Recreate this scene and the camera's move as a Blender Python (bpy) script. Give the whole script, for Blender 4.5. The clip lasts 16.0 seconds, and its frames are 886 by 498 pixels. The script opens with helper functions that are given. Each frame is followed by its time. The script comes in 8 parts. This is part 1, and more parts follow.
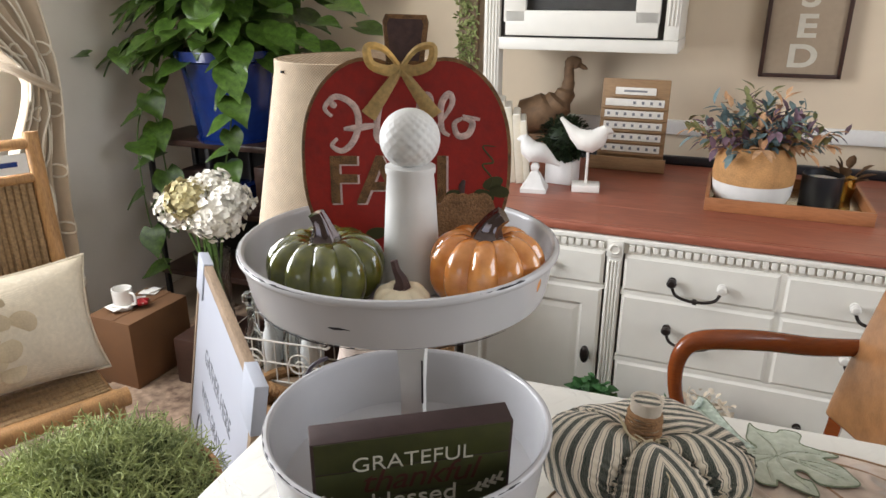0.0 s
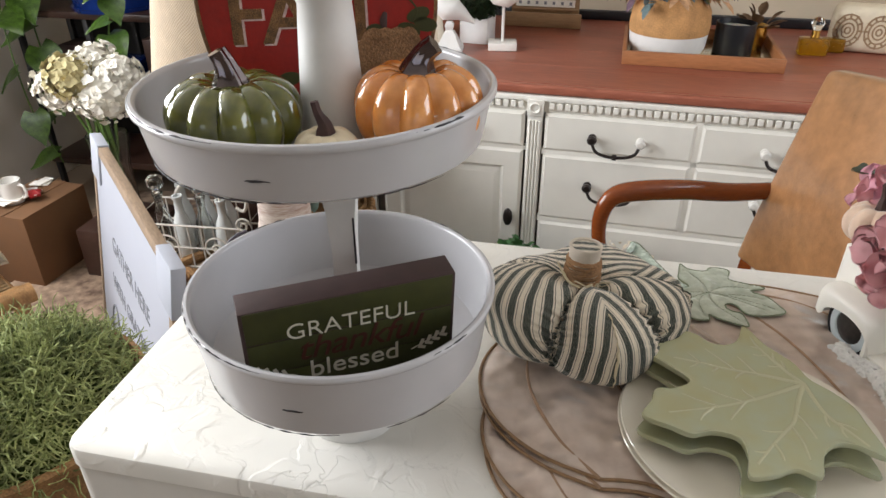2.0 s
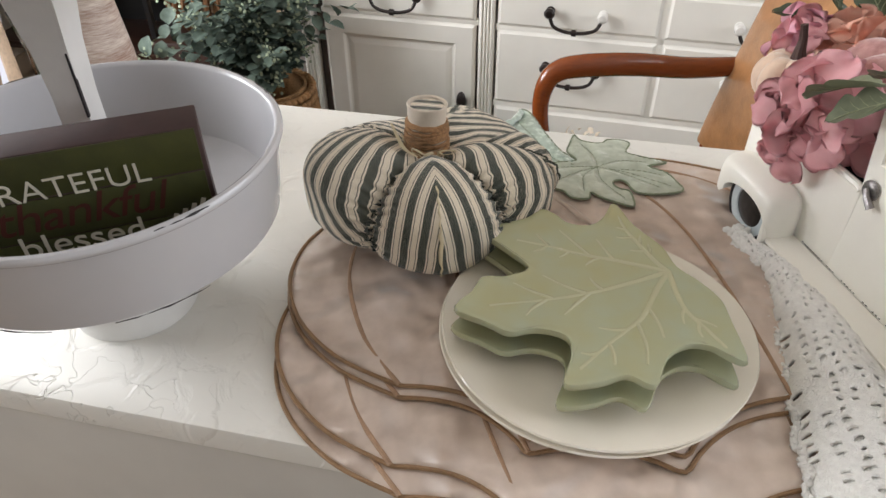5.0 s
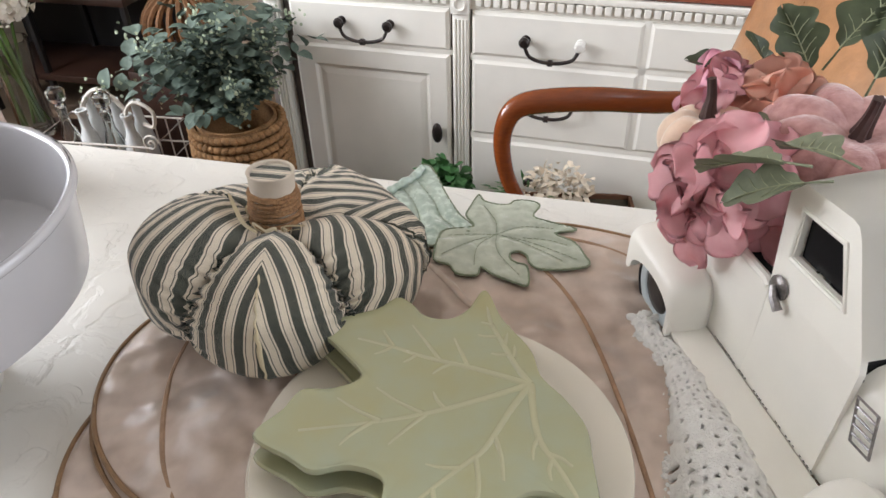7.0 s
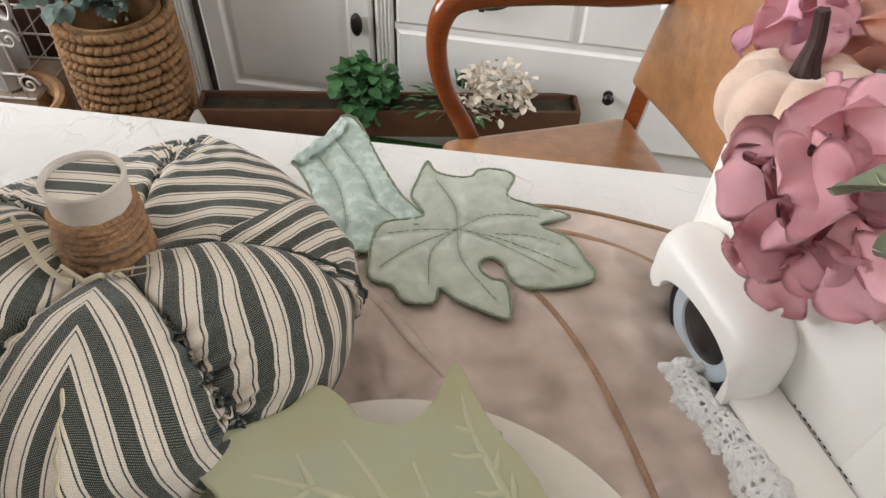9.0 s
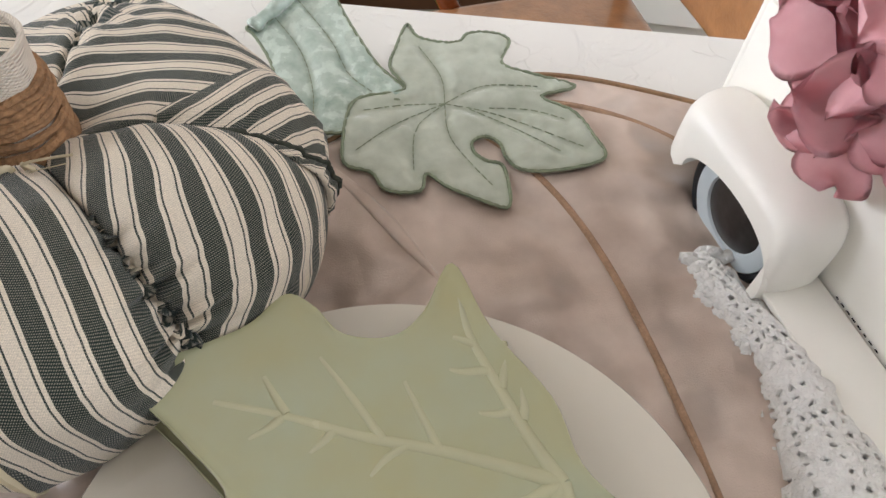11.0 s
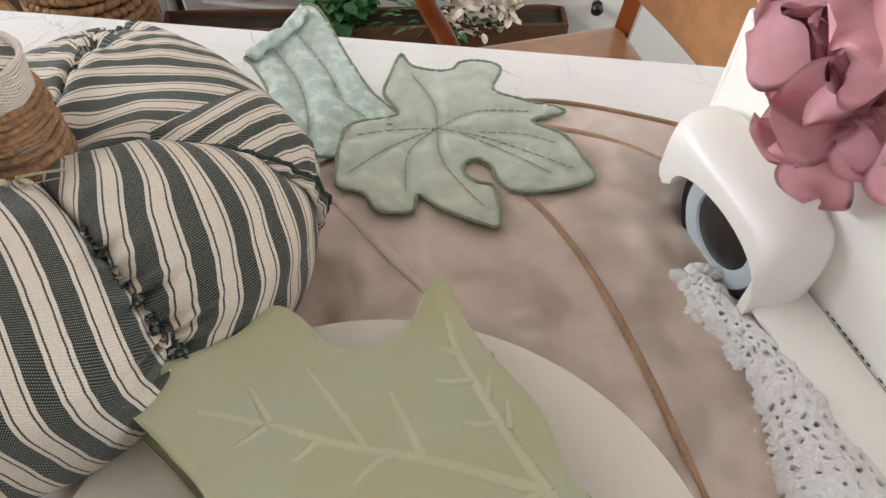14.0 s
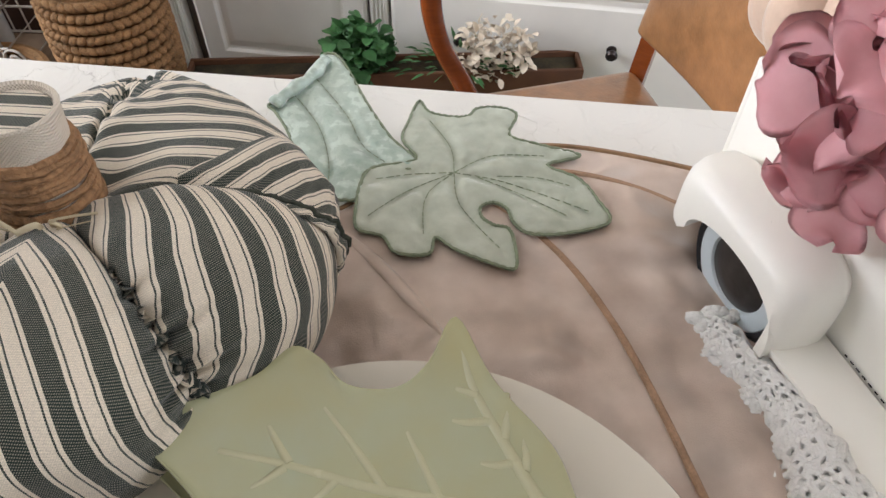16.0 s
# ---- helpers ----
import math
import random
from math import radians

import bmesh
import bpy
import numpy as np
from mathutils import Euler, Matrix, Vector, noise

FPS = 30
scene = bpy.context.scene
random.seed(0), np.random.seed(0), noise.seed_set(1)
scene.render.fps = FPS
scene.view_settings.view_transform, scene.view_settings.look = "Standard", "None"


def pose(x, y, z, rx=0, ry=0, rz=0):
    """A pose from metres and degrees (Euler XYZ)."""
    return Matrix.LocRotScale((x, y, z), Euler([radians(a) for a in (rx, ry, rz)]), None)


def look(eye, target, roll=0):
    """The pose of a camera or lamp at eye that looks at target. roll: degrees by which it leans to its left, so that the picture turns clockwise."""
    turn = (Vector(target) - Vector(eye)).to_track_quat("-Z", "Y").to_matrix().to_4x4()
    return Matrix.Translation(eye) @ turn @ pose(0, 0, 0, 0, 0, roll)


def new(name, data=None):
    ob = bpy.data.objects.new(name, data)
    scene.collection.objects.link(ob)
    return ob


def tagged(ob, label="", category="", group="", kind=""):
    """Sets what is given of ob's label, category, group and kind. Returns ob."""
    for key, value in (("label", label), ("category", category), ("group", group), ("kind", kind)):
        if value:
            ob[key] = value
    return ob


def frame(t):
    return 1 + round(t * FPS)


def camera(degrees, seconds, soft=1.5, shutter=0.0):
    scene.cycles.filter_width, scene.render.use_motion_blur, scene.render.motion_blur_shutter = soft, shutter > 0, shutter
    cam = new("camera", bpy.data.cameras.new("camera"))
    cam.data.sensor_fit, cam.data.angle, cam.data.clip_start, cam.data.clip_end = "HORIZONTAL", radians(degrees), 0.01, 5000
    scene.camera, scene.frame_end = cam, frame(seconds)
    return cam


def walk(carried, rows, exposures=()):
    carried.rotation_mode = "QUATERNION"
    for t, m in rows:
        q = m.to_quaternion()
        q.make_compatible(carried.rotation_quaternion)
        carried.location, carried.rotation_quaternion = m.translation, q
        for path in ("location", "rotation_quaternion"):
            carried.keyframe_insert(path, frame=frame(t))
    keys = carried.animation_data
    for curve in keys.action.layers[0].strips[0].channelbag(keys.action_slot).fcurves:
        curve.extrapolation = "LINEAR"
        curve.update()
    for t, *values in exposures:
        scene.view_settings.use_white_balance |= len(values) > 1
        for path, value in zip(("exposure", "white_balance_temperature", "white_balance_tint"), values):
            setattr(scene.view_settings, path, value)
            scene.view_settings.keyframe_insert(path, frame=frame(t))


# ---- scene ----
from mathutils.geometry import delaunay_2d_cdt

cam = camera(65.0, 16.0)
PATH = [
    (0, (0.049, 0.106, 1.445), (-0.58, 1.874, 0.756), 0.1),
    (0.5, (0.03, 0.119, 1.448), (-0.549, 1.875, 0.687), -0.4),
    (1, (0.006, 0.122, 1.434), (-0.49, 1.863, 0.582), -0.8),
    (1.5, (0.001, 0.116, 1.419), (-0.434, 1.831, 0.486), -0.6),
    (2, (0.025, 0.139, 1.402), (-0.336, 1.827, 0.392), -0.2),
    (2.5, (0.049, 0.157, 1.385), (-0.247, 1.816, 0.309), -0.3),
    (3, (0.075, 0.171, 1.371), (-0.182, 1.802, 0.243), -0.4),
    (3.2, (0.083, 0.175, 1.366), (-0.163, 1.795, 0.219), -0.3),
    (5.3, (0.189, 0.281, 1.304), (-0.18, 1.799, 0.054), -0.6),
    (5.5, (0.204, 0.29, 1.302), (-0.182, 1.804, 0.054), -0.7),
    (6, (0.243, 0.311, 1.292), (-0.174, 1.826, 0.054), -0.8),
    (6.5, (0.269, 0.339, 1.292), (-0.158, 1.863, 0.069), -1.1),
    (7, (0.268, 0.394, 1.292), (-0.137, 1.94, 0.088), -1.5),
    (7.5, (0.254, 0.465, 1.288), (-0.072, 2.02, 0.073), -1.1),
    (8, (0.232, 0.513, 1.269), (-0.024, 2.034, -0.004), -0.0),
    (8.5, (0.223, 0.552, 1.249), (0.019, 1.986, -0.13), 0.8),
    (9, (0.214, 0.584, 1.233), (0.062, 1.948, -0.222), 2.1),
    (9.5, (0.206, 0.602, 1.222), (0.097, 1.893, -0.302), 3.2),
    (10, (0.204, 0.614, 1.209), (0.119, 1.833, -0.375), 3.4),
    (12.3, (0.212, 0.618, 1.189), (0.161, 1.686, -0.501), 2.9),
    (12.5, (0.211, 0.617, 1.19), (0.166, 1.692, -0.496), 3.3),
    (13, (0.211, 0.616, 1.189), (0.157, 1.73, -0.471), 3.1),
    (13.5, (0.212, 0.61, 1.187), (0.139, 1.773, -0.438), 2.4),
    (14, (0.216, 0.607, 1.188), (0.119, 1.825, -0.396), 1.7),
    (14.5, (0.216, 0.605, 1.187), (0.099, 1.862, -0.364), 1.2),
    (15, (0.215, 0.603, 1.188), (0.077, 1.887, -0.339), 0.6),
    (15.5, (0.216, 0.604, 1.192), (0.07, 1.9, -0.325), 0.5),
    (16, (0.216, 0.604, 1.192), (0.061, 1.908, -0.316), 0.1),
]
walk(cam, [(t, look(eye, target, roll)) for t, eye, target, roll in PATH],
     exposures=((0, -0.32, 6500, 12), (2.5, -0.31, 6550, 12), (5.5, -0.12, 6500, 13), (7.0, -0.06, 6350, 14), (8.5, 0.03, 6300, 14), (10.0, 0.04, 6250, 15), (16, 0.03, 6250, 15)))

# ---------- light ----------
world = bpy.data.worlds.new("sky")
scene.world = world
world.use_nodes = True
_wn = world.node_tree
_sky = _wn.nodes.new("ShaderNodeTexSky")
_sky.sky_type, _sky.sun_disc = "NISHITA", False
_sky.sun_elevation, _sky.sun_rotation = radians(38), radians(250)
_wn.links.new(_sky.outputs[0], _wn.nodes["Background"].inputs[0])
_wn.nodes["Background"].inputs[1].default_value = 0.10


def window_light(name, m, w, h, power, color):
    la = bpy.data.lights.new(name, "AREA")
    la.shape, la.size, la.size_y, la.energy, la.color = "RECTANGLE", w, h, power, color
    ob = new(name, la)
    ob.matrix_world = m
    return ob


window_light("window_light_west", look((-2.36, 1.02, 1.66), (0, 0.95, 1.1)), 1.9, 1.36, 136, (0.93, 0.97, 1.0))
window_light("window_light_east", look((2.22, 1.20, 1.70), (0.3, 1.1, 1.0)), 1.6, 1.4, 34, (0.90, 0.95, 1.0))
# no window is known on this side; lamp added to brighten front faces
window_light("window_light_south", look((1.0, -2.28, 1.6), (0.5, 0.8, 1.0)), 1.8, 1.4, 8, (0.92, 0.96, 1.0))

# ---------- materials ----------


def lin(r, g, b):
    """sRGB 0-255 to linear."""
    f = lambda c: (c / 255 / 12.92) if c <= 10 else ((c / 255 + 0.055) / 1.055) ** 2.4
    return (f(r), f(g), f(b))


def mat(name, base, rough=0.5, metal=0.0, var=0.12, scale=18.0, bump=0.15, bscale=60.0, second=None, coat=0.0, sheen=0.0,
        spec=0.5, wear=None, wear_at=0.62, wear_scale=9.0, trans=0.0, ior=1.45, rand=0.0, stretch=None, sss=0.0):
    """Principled material with two scales of colour variation and a fine relief."""
    m = bpy.data.materials.new(name)
    m.use_nodes = True
    nt = m.node_tree
    n, k = nt.nodes, nt.links
    p = n["Principled BSDF"]
    tc = n.new("ShaderNodeTexCoord")
    mp = n.new("ShaderNodeMapping")
    if stretch:
        mp.inputs["Scale"].default_value = stretch
    k.new(tc.outputs["Object"], mp.inputs["Vector"])
    big = n.new("ShaderNodeTexNoise")
    big.inputs["Scale"].default_value, big.inputs["Detail"].default_value = scale * 0.3, 3
    fine = n.new("ShaderNodeTexNoise")
    fine.inputs["Scale"].default_value, fine.inputs["Detail"].default_value = scale * 3, 5
    for t in (big, fine):
        k.new(mp.outputs[0], t.inputs["Vector"])
    mixf = n.new("ShaderNodeMath")
    mixf.operation = "MULTIPLY_ADD"
    mixf.inputs[1].default_value, mixf.inputs[2].default_value = 0.5, 0.0
    k.new(fine.outputs["Fac"], mixf.inputs[0])
    add = n.new("ShaderNodeMath")
    add.operation = "MULTIPLY_ADD"
    add.inputs[1].default_value = 0.5
    k.new(big.outputs["Fac"], add.inputs[0])
    k.new(mixf.outputs[0], add.inputs[2])
    ramp = n.new("ShaderNodeValToRGB")
    lo = tuple(max(0, c * (1 - var * 1.6)) for c in base)
    hi = second if second else tuple(min(1, c * (1 + var)) for c in base)
    ramp.color_ramp.elements[0].position, ramp.color_ramp.elements[1].position = 0.33, 0.67
    ramp.color_ramp.elements[0].color, ramp.color_ramp.elements[1].color = (*lo, 1), (*hi, 1)
    k.new(add.outputs[0], ramp.inputs[0])
    col = ramp.outputs[0]
    if wear:
        wn = n.new("ShaderNodeTexNoise")
        wn.inputs["Scale"].default_value, wn.inputs["Detail"].default_value, wn.inputs["Roughness"].default_value = wear_scale, 8, 0.7
        k.new(mp.outputs[0], wn.inputs["Vector"])
        wr = n.new("ShaderNodeValToRGB")
        wr.color_ramp.elements[0].position, wr.color_ramp.elements[1].position = wear_at, wear_at + 0.05
        k.new(wn.outputs["Fac"], wr.inputs[0])
        mx = n.new("ShaderNodeMix")
        mx.data_type = "RGBA"
        k.new(wr.outputs[0], mx.inputs[0])
        k.new(col, mx.inputs[6])
        mx.inputs[7].default_value = (*wear, 1)
        col = mx.outputs[2]
    if rand:
        oi = n.new("ShaderNodeObjectInfo")
        hs = n.new("ShaderNodeHueSaturation")
        mr = n.new("ShaderNodeMapRange")
        mr.inputs[3].default_value, mr.inputs[4].default_value = 1 - rand, 1 + rand
        k.new(oi.outputs["Random"], mr.inputs[0])
        k.new(mr.outputs[0], hs.inputs["Value"])
        k.new(col, hs.inputs["Color"])
        col = hs.outputs[0]
    k.new(col, p.inputs["Base Color"])
    p.inputs["Metallic"].default_value = metal
    rr = n.new("ShaderNodeMapRange")
    rr.inputs[3].default_value, rr.inputs[4].default_value = max(0.02, rough * 0.85), min(1, rough * 1.15)
    k.new(fine.outputs["Fac"], rr.inputs[0])
    k.new(rr.outputs[0], p.inputs["Roughness"])
    p.inputs["Specular IOR Level"].default_value = spec
    p.inputs["Coat Weight"].default_value = coat
    p.inputs["Coat Roughness"].default_value = 0.06
    p.inputs["Sheen Weight"].default_value = sheen
    p.inputs["Sheen Roughness"].default_value = 0.4
    p.inputs["Transmission Weight"].default_value = trans
    p.inputs["IOR"].default_value = ior
    if sss:
        p.inputs["Subsurface Weight"].default_value = sss
        p.inputs["Subsurface Scale"].default_value = 0.005
    if bump:
        bn = n.new("ShaderNodeTexNoise")
        bn.inputs["Scale"].default_value, bn.inputs["Detail"].default_value = bscale, 4
        k.new(mp.outputs[0], bn.inputs["Vector"])
        bp = n.new("ShaderNodeBump")
        bp.inputs["Strength"].default_value, bp.inputs["Distance"].default_value = bump, 0.002
        k.new(bn.outputs["Fac"], bp.inputs["Height"])
        k.new(bp.outputs[0], p.inputs["Normal"])
    return m


def crackle(name, base, line, scale, depth=0.5):
    """White paint with fine crackle lines."""
    m = mat(name, base, rough=0.56, var=0.04, scale=6, bump=0)
    nt = m.node_tree
    n, k = nt.nodes, nt.links
    p = n["Principled BSDF"]
    tc = n.new("ShaderNodeTexCoord")
    dn = n.new("ShaderNodeTexNoise")
    dn.inputs["Scale"].default_value, dn.inputs["Detail"].default_value = 14, 4
    k.new(tc.outputs["Object"], dn.inputs["Vector"])
    vm = n.new("ShaderNodeMix")
    vm.data_type = "VECTOR"
    vm.inputs[0].default_value = 0.11
    k.new(tc.outputs["Object"], vm.inputs[4])
    k.new(dn.outputs["Color"], vm.inputs[5])
    v = n.new("ShaderNodeTexVoronoi")
    v.feature = "DISTANCE_TO_EDGE"
    v.inputs["Scale"].default_value = scale
    k.new(vm.outputs[1], v.inputs["Vector"])
    gap = n.new("ShaderNodeTexNoise")
    gap.inputs["Scale"].default_value, gap.inputs["Detail"].default_value = 11, 3
    k.new(tc.outputs["Object"], gap.inputs["Vector"])
    w = n.new("ShaderNodeMapRange")
    w.inputs[1].default_value, w.inputs[2].default_value = 0.50, 0.68
    w.inputs[3].default_value, w.inputs[4].default_value = 0.00004, 0.012
    k.new(gap.outputs["Fac"], w.inputs[0])
    dv = n.new("ShaderNodeMath")
    dv.operation = "DIVIDE"
    dv.use_clamp = True
    k.new(v.outputs["Distance"], dv.inputs[0])
    k.new(w.outputs[0], dv.inputs[1])
    mx = n.new("ShaderNodeMix")
    mx.data_type = "RGBA"
    k.new(dv.outputs[0], mx.inputs[0])
    mx.inputs[6].default_value = (*line, 1)
    k.new(p.inputs["Base Color"].links[0].from_socket, mx.inputs[7])
    k.new(mx.outputs[2], p.inputs["Base Color"])
    sm = n.new("ShaderNodeTexNoise")
    sm.inputs["Scale"].default_value, sm.inputs["Detail"].default_value, sm.inputs["Distortion"].default_value = 24, 7, 0.8
    k.new(tc.outputs["Object"], sm.inputs["Vector"])
    ad = n.new("ShaderNodeMath")
    ad.operation = "MULTIPLY_ADD"
    ad.inputs[1].default_value = 0.7
    fl = n.new("ShaderNodeMapRange")
    fl.inputs[1].default_value, fl.inputs[2].default_value = 0.48, 0.56
    k.new(sm.outputs["Fac"], fl.inputs[0])
    k.new(fl.outputs[0], ad.inputs[0])
    k.new(dv.outputs[0], ad.inputs[2])
    bp = n.new("ShaderNodeBump")
    bp.inputs["Strength"].default_value, bp.inputs["Distance"].default_value = depth, 0.0012
    k.new(ad.outputs[0], bp.inputs["Height"])
    k.new(bp.outputs[0], p.inputs["Normal"])
    return m


def striped(name, bands, freq, rough=0.9, weave=1400, sheen=0.2):
    """Cloth whose stripes follow the U of the mesh; bands: (position, colour) within one repeat."""
    m = bpy.data.materials.new(name)
    m.use_nodes = True
    nt = m.node_tree
    n, k = nt.nodes, nt.links
    p = n["Principled BSDF"]
    uv = n.new("ShaderNodeUVMap")
    sp = n.new("ShaderNodeSeparateXYZ")
    k.new(uv.outputs[0], sp.inputs[0])
    ml = n.new("ShaderNodeMath")
    ml.operation = "MULTIPLY"
    ml.inputs[1].default_value = freq
    k.new(sp.outputs[0], ml.inputs[0])
    fr = n.new("ShaderNodeMath")
    fr.operation = "FRACT"
    k.new(ml.outputs[0], fr.inputs[0])
    rp = n.new("ShaderNodeValToRGB")
    rp.color_ramp.interpolation = "CONSTANT"
    for i, (at, c) in enumerate(bands):
        e = rp.color_ramp.elements[i] if i < 2 else rp.color_ramp.elements.new(at)
        e.position, e.color = at, (*c, 1)
    k.new(fr.outputs[0], rp.inputs[0])
    tc = n.new("ShaderNodeTexCoord")
    nz = n.new("ShaderNodeTexNoise")
    nz.inputs["Scale"].default_value, nz.inputs["Detail"].default_value = weave, 3
    k.new(tc.outputs["Object"], nz.inputs["Vector"])
    # warp and weft crossing
    waves = []
    for ax in (0, 1):
        ts = n.new("ShaderNodeMath")
        ts.operation = "MULTIPLY"
        ts.inputs[1].default_value = 5800
        k.new(sp.outputs[ax], ts.inputs[0])
        wave = n.new("ShaderNodeMath")
        wave.operation = "SINE"
        k.new(ts.outputs[0], wave.inputs[0])
        waves.append(wave)
    sn = n.new("ShaderNodeMath")
    sn.operation = "MULTIPLY"
    k.new(waves[0].outputs[0], sn.inputs[0])
    k.new(waves[1].outputs[0], sn.inputs[1])
    mr = n.new("ShaderNodeMapRange")
    mr.inputs[1].default_value, mr.inputs[2].default_value = 0.3, 0.7
    mr.inputs[3].default_value, mr.inputs[4].default_value = 0.80, 1.16
    k.new(nz.outputs["Fac"], mr.inputs[0])
    wv = n.new("ShaderNodeMath")
    wv.operation = "MULTIPLY_ADD"
    wv.inputs[1].default_value = 0.13
    k.new(sn.outputs[0], wv.inputs[0])
    k.new(mr.outputs[0], wv.inputs[2])
    big = n.new("ShaderNodeTexNoise")
    big.inputs["Scale"].default_value, big.inputs["Detail"].default_value = 28, 3
    k.new(tc.outputs["Object"], big.inputs["Vector"])
    bg = n.new("ShaderNodeMapRange")
    bg.inputs[3].default_value, bg.inputs[4].default_value = 0.86, 1.12
    k.new(big.outputs["Fac"], bg.inputs[0])
    vl = n.new("ShaderNodeMath")
    vl.operation = "MULTIPLY"
    k.new(wv.outputs[0], vl.inputs[0])
    k.new(bg.outputs[0], vl.inputs[1])
    hs = n.new("ShaderNodeHueSaturation")
    k.new(vl.outputs[0], hs.inputs["Value"])
    # pale weft showing through the dark warp
    fk = n.new("ShaderNodeMapRange")
    fk.inputs[1].default_value, fk.inputs[2].default_value = 0.1, 0.7
    fk.inputs[3].default_value, fk.inputs[4].default_value = 0.0, 0.34
    k.new(sn.outputs[0], fk.inputs[0])
    wf = n.new("ShaderNodeMix")
    wf.data_type = "RGBA"
    k.new(fk.outputs[0], wf.inputs[0])
    k.new(rp.outputs[0], wf.inputs[6])
    wf.inputs[7].default_value = (*bands[0][1], 1)
    k.new(wf.outputs[2], hs.inputs["Color"])
    k.new(hs.outputs[0], p.inputs["Base Color"])
    p.inputs["Roughness"].default_value = rough
    p.inputs["Sheen Weight"].default_value = sheen
    bp = n.new("ShaderNodeBump")
    bp.inputs["Strength"].default_value, bp.inputs["Distance"].default_value = 0.45, 0.0008
    k.new(wv.outputs[0], bp.inputs["Height"])
    k.new(bp.outputs[0], p.inputs["Normal"])
    return m


def woven(name, base, dark, sx, sy, rough=0.9, depth=0.6, dist=0.0015, axis="XZ", use_uv=False):
    """Plain weave of two crossing waves (burlap, canvas, rush)."""
    m = mat(name, base, rough=rough, var=0.16, scale=30, bump=0)
    nt = m.node_tree
    n, k = nt.nodes, nt.links
    p = n["Principled BSDF"]
    if use_uv:
        src = n.new("ShaderNodeUVMap").outputs[0]
    else:
        src = n.new("ShaderNodeTexCoord").outputs["Object"]
    nz = n.new("ShaderNodeTexNoise")
    nz.inputs["Scale"].default_value = 40
    k.new(src, nz.inputs["Vector"])
    vm = n.new("ShaderNodeMix")
    vm.data_type = "VECTOR"
    vm.inputs[0].default_value = 0.006
    k.new(src, vm.inputs[4])
    k.new(nz.outputs["Color"], vm.inputs[5])
    sep = n.new("ShaderNodeSeparateXYZ")
    k.new(vm.outputs[1], sep.inputs[0])
    outs = []
    for ax, sc in zip(axis, (sx, sy)):
        a = n.new("ShaderNodeMath")
        a.operation = "MULTIPLY"
        a.inputs[1].default_value = sc
        k.new(sep.outputs["XYZ".index(ax)], a.inputs[0])
        b = n.new("ShaderNodeMath")
        b.operation = "SINE"
        k.new(a.outputs[0], b.inputs[0])
        outs.append(b.outputs[0])
    mul = n.new("ShaderNodeMath")
    mul.operation = "MULTIPLY"
    k.new(outs[0], mul.inputs[0])
    k.new(outs[1], mul.inputs[1])
    mr = n.new("ShaderNodeMapRange")
    mr.inputs[1].default_value, mr.inputs[2].default_value = -1, 1
    k.new(mul.outputs[0], mr.inputs[0])
    mx = n.new("ShaderNodeMix")
    mx.data_type = "RGBA"
    k.new(mr.outputs[0], mx.inputs[0])
    mx.inputs[6].default_value = (*dark, 1)
    k.new(p.inputs["Base Color"].links[0].from_socket, mx.inputs[7])
    k.new(mx.outputs[2], p.inputs["Base Color"])
    bp = n.new("ShaderNodeBump")
    bp.inputs["Strength"].default_value, bp.inputs["Distance"].default_value = depth, dist
    k.new(mr.outputs[0], bp.inputs["Height"])
    k.new(bp.outputs[0], p.inputs["Normal"])
    return m


def silk(name, base, second):
    """Thin dyed cloth that lets some light through."""
    m = mat(name, base, 0.75, var=0.1, scale=20, bump=0.12, bscale=180, second=second, rand=0.05)
    nt = m.node_tree
    p = nt.nodes["Principled BSDF"]
    tr = nt.nodes.new("ShaderNodeBsdfTranslucent")
    nt.links.new(p.inputs["Base Color"].links[0].from_socket, tr.inputs["Color"])
    mx = nt.nodes.new("ShaderNodeMixShader")
    mx.inputs[0].default_value = 0.34
    nt.links.new(p.outputs[0], mx.inputs[1])
    nt.links.new(tr.outputs[0], mx.inputs[2])
    nt.links.new(mx.outputs[0], nt.nodes["Material Output"].inputs["Surface"])
    return m


def crushed(name, base, second, scale=20, var=0.14, lean=0.012, rough=0.8, spec=0.4):
    """Velvet whose pile leans in patches; part of that sheen is put into the colour."""
    m = mat(name, base, rough, var=var, scale=scale, bump=0.22, bscale=1500, sheen=0.9, second=second, spec=spec)
    nt = m.node_tree
    n, k = nt.nodes, nt.links
    p = n["Principled BSDF"]
    p.inputs["Sheen Roughness"].default_value = 0.28
    tc = n.new("ShaderNodeTexCoord")
    nz = n.new("ShaderNodeTexNoise")
    nz.inputs["Scale"].default_value, nz.inputs["Detail"].default_value = scale * 1.3, 2
    nz.inputs["Distortion"].default_value = 0.12
    k.new(tc.outputs["Object"], nz.inputs["Vector"])
    bp = n.new("ShaderNodeBump")
    bp.inputs["Strength"].default_value, bp.inputs["Distance"].default_value = 0.9, lean
    k.new(nz.outputs["Fac"], bp.inputs["Height"])
    k.new(p.inputs["Normal"].links[0].from_socket, bp.inputs["Normal"])
    k.new(bp.outputs[0], p.inputs["Normal"])
    pr = n.new("ShaderNodeMapRange")
    pr.inputs[1].default_value, pr.inputs[2].default_value = 0.38, 0.62
    pr.inputs[3].default_value, pr.inputs[4].default_value = 0.12, 1.0
    k.new(nz.outputs["Fac"], pr.inputs[0])
    k.new(pr.outputs[0], p.inputs["Sheen Weight"])
    return m


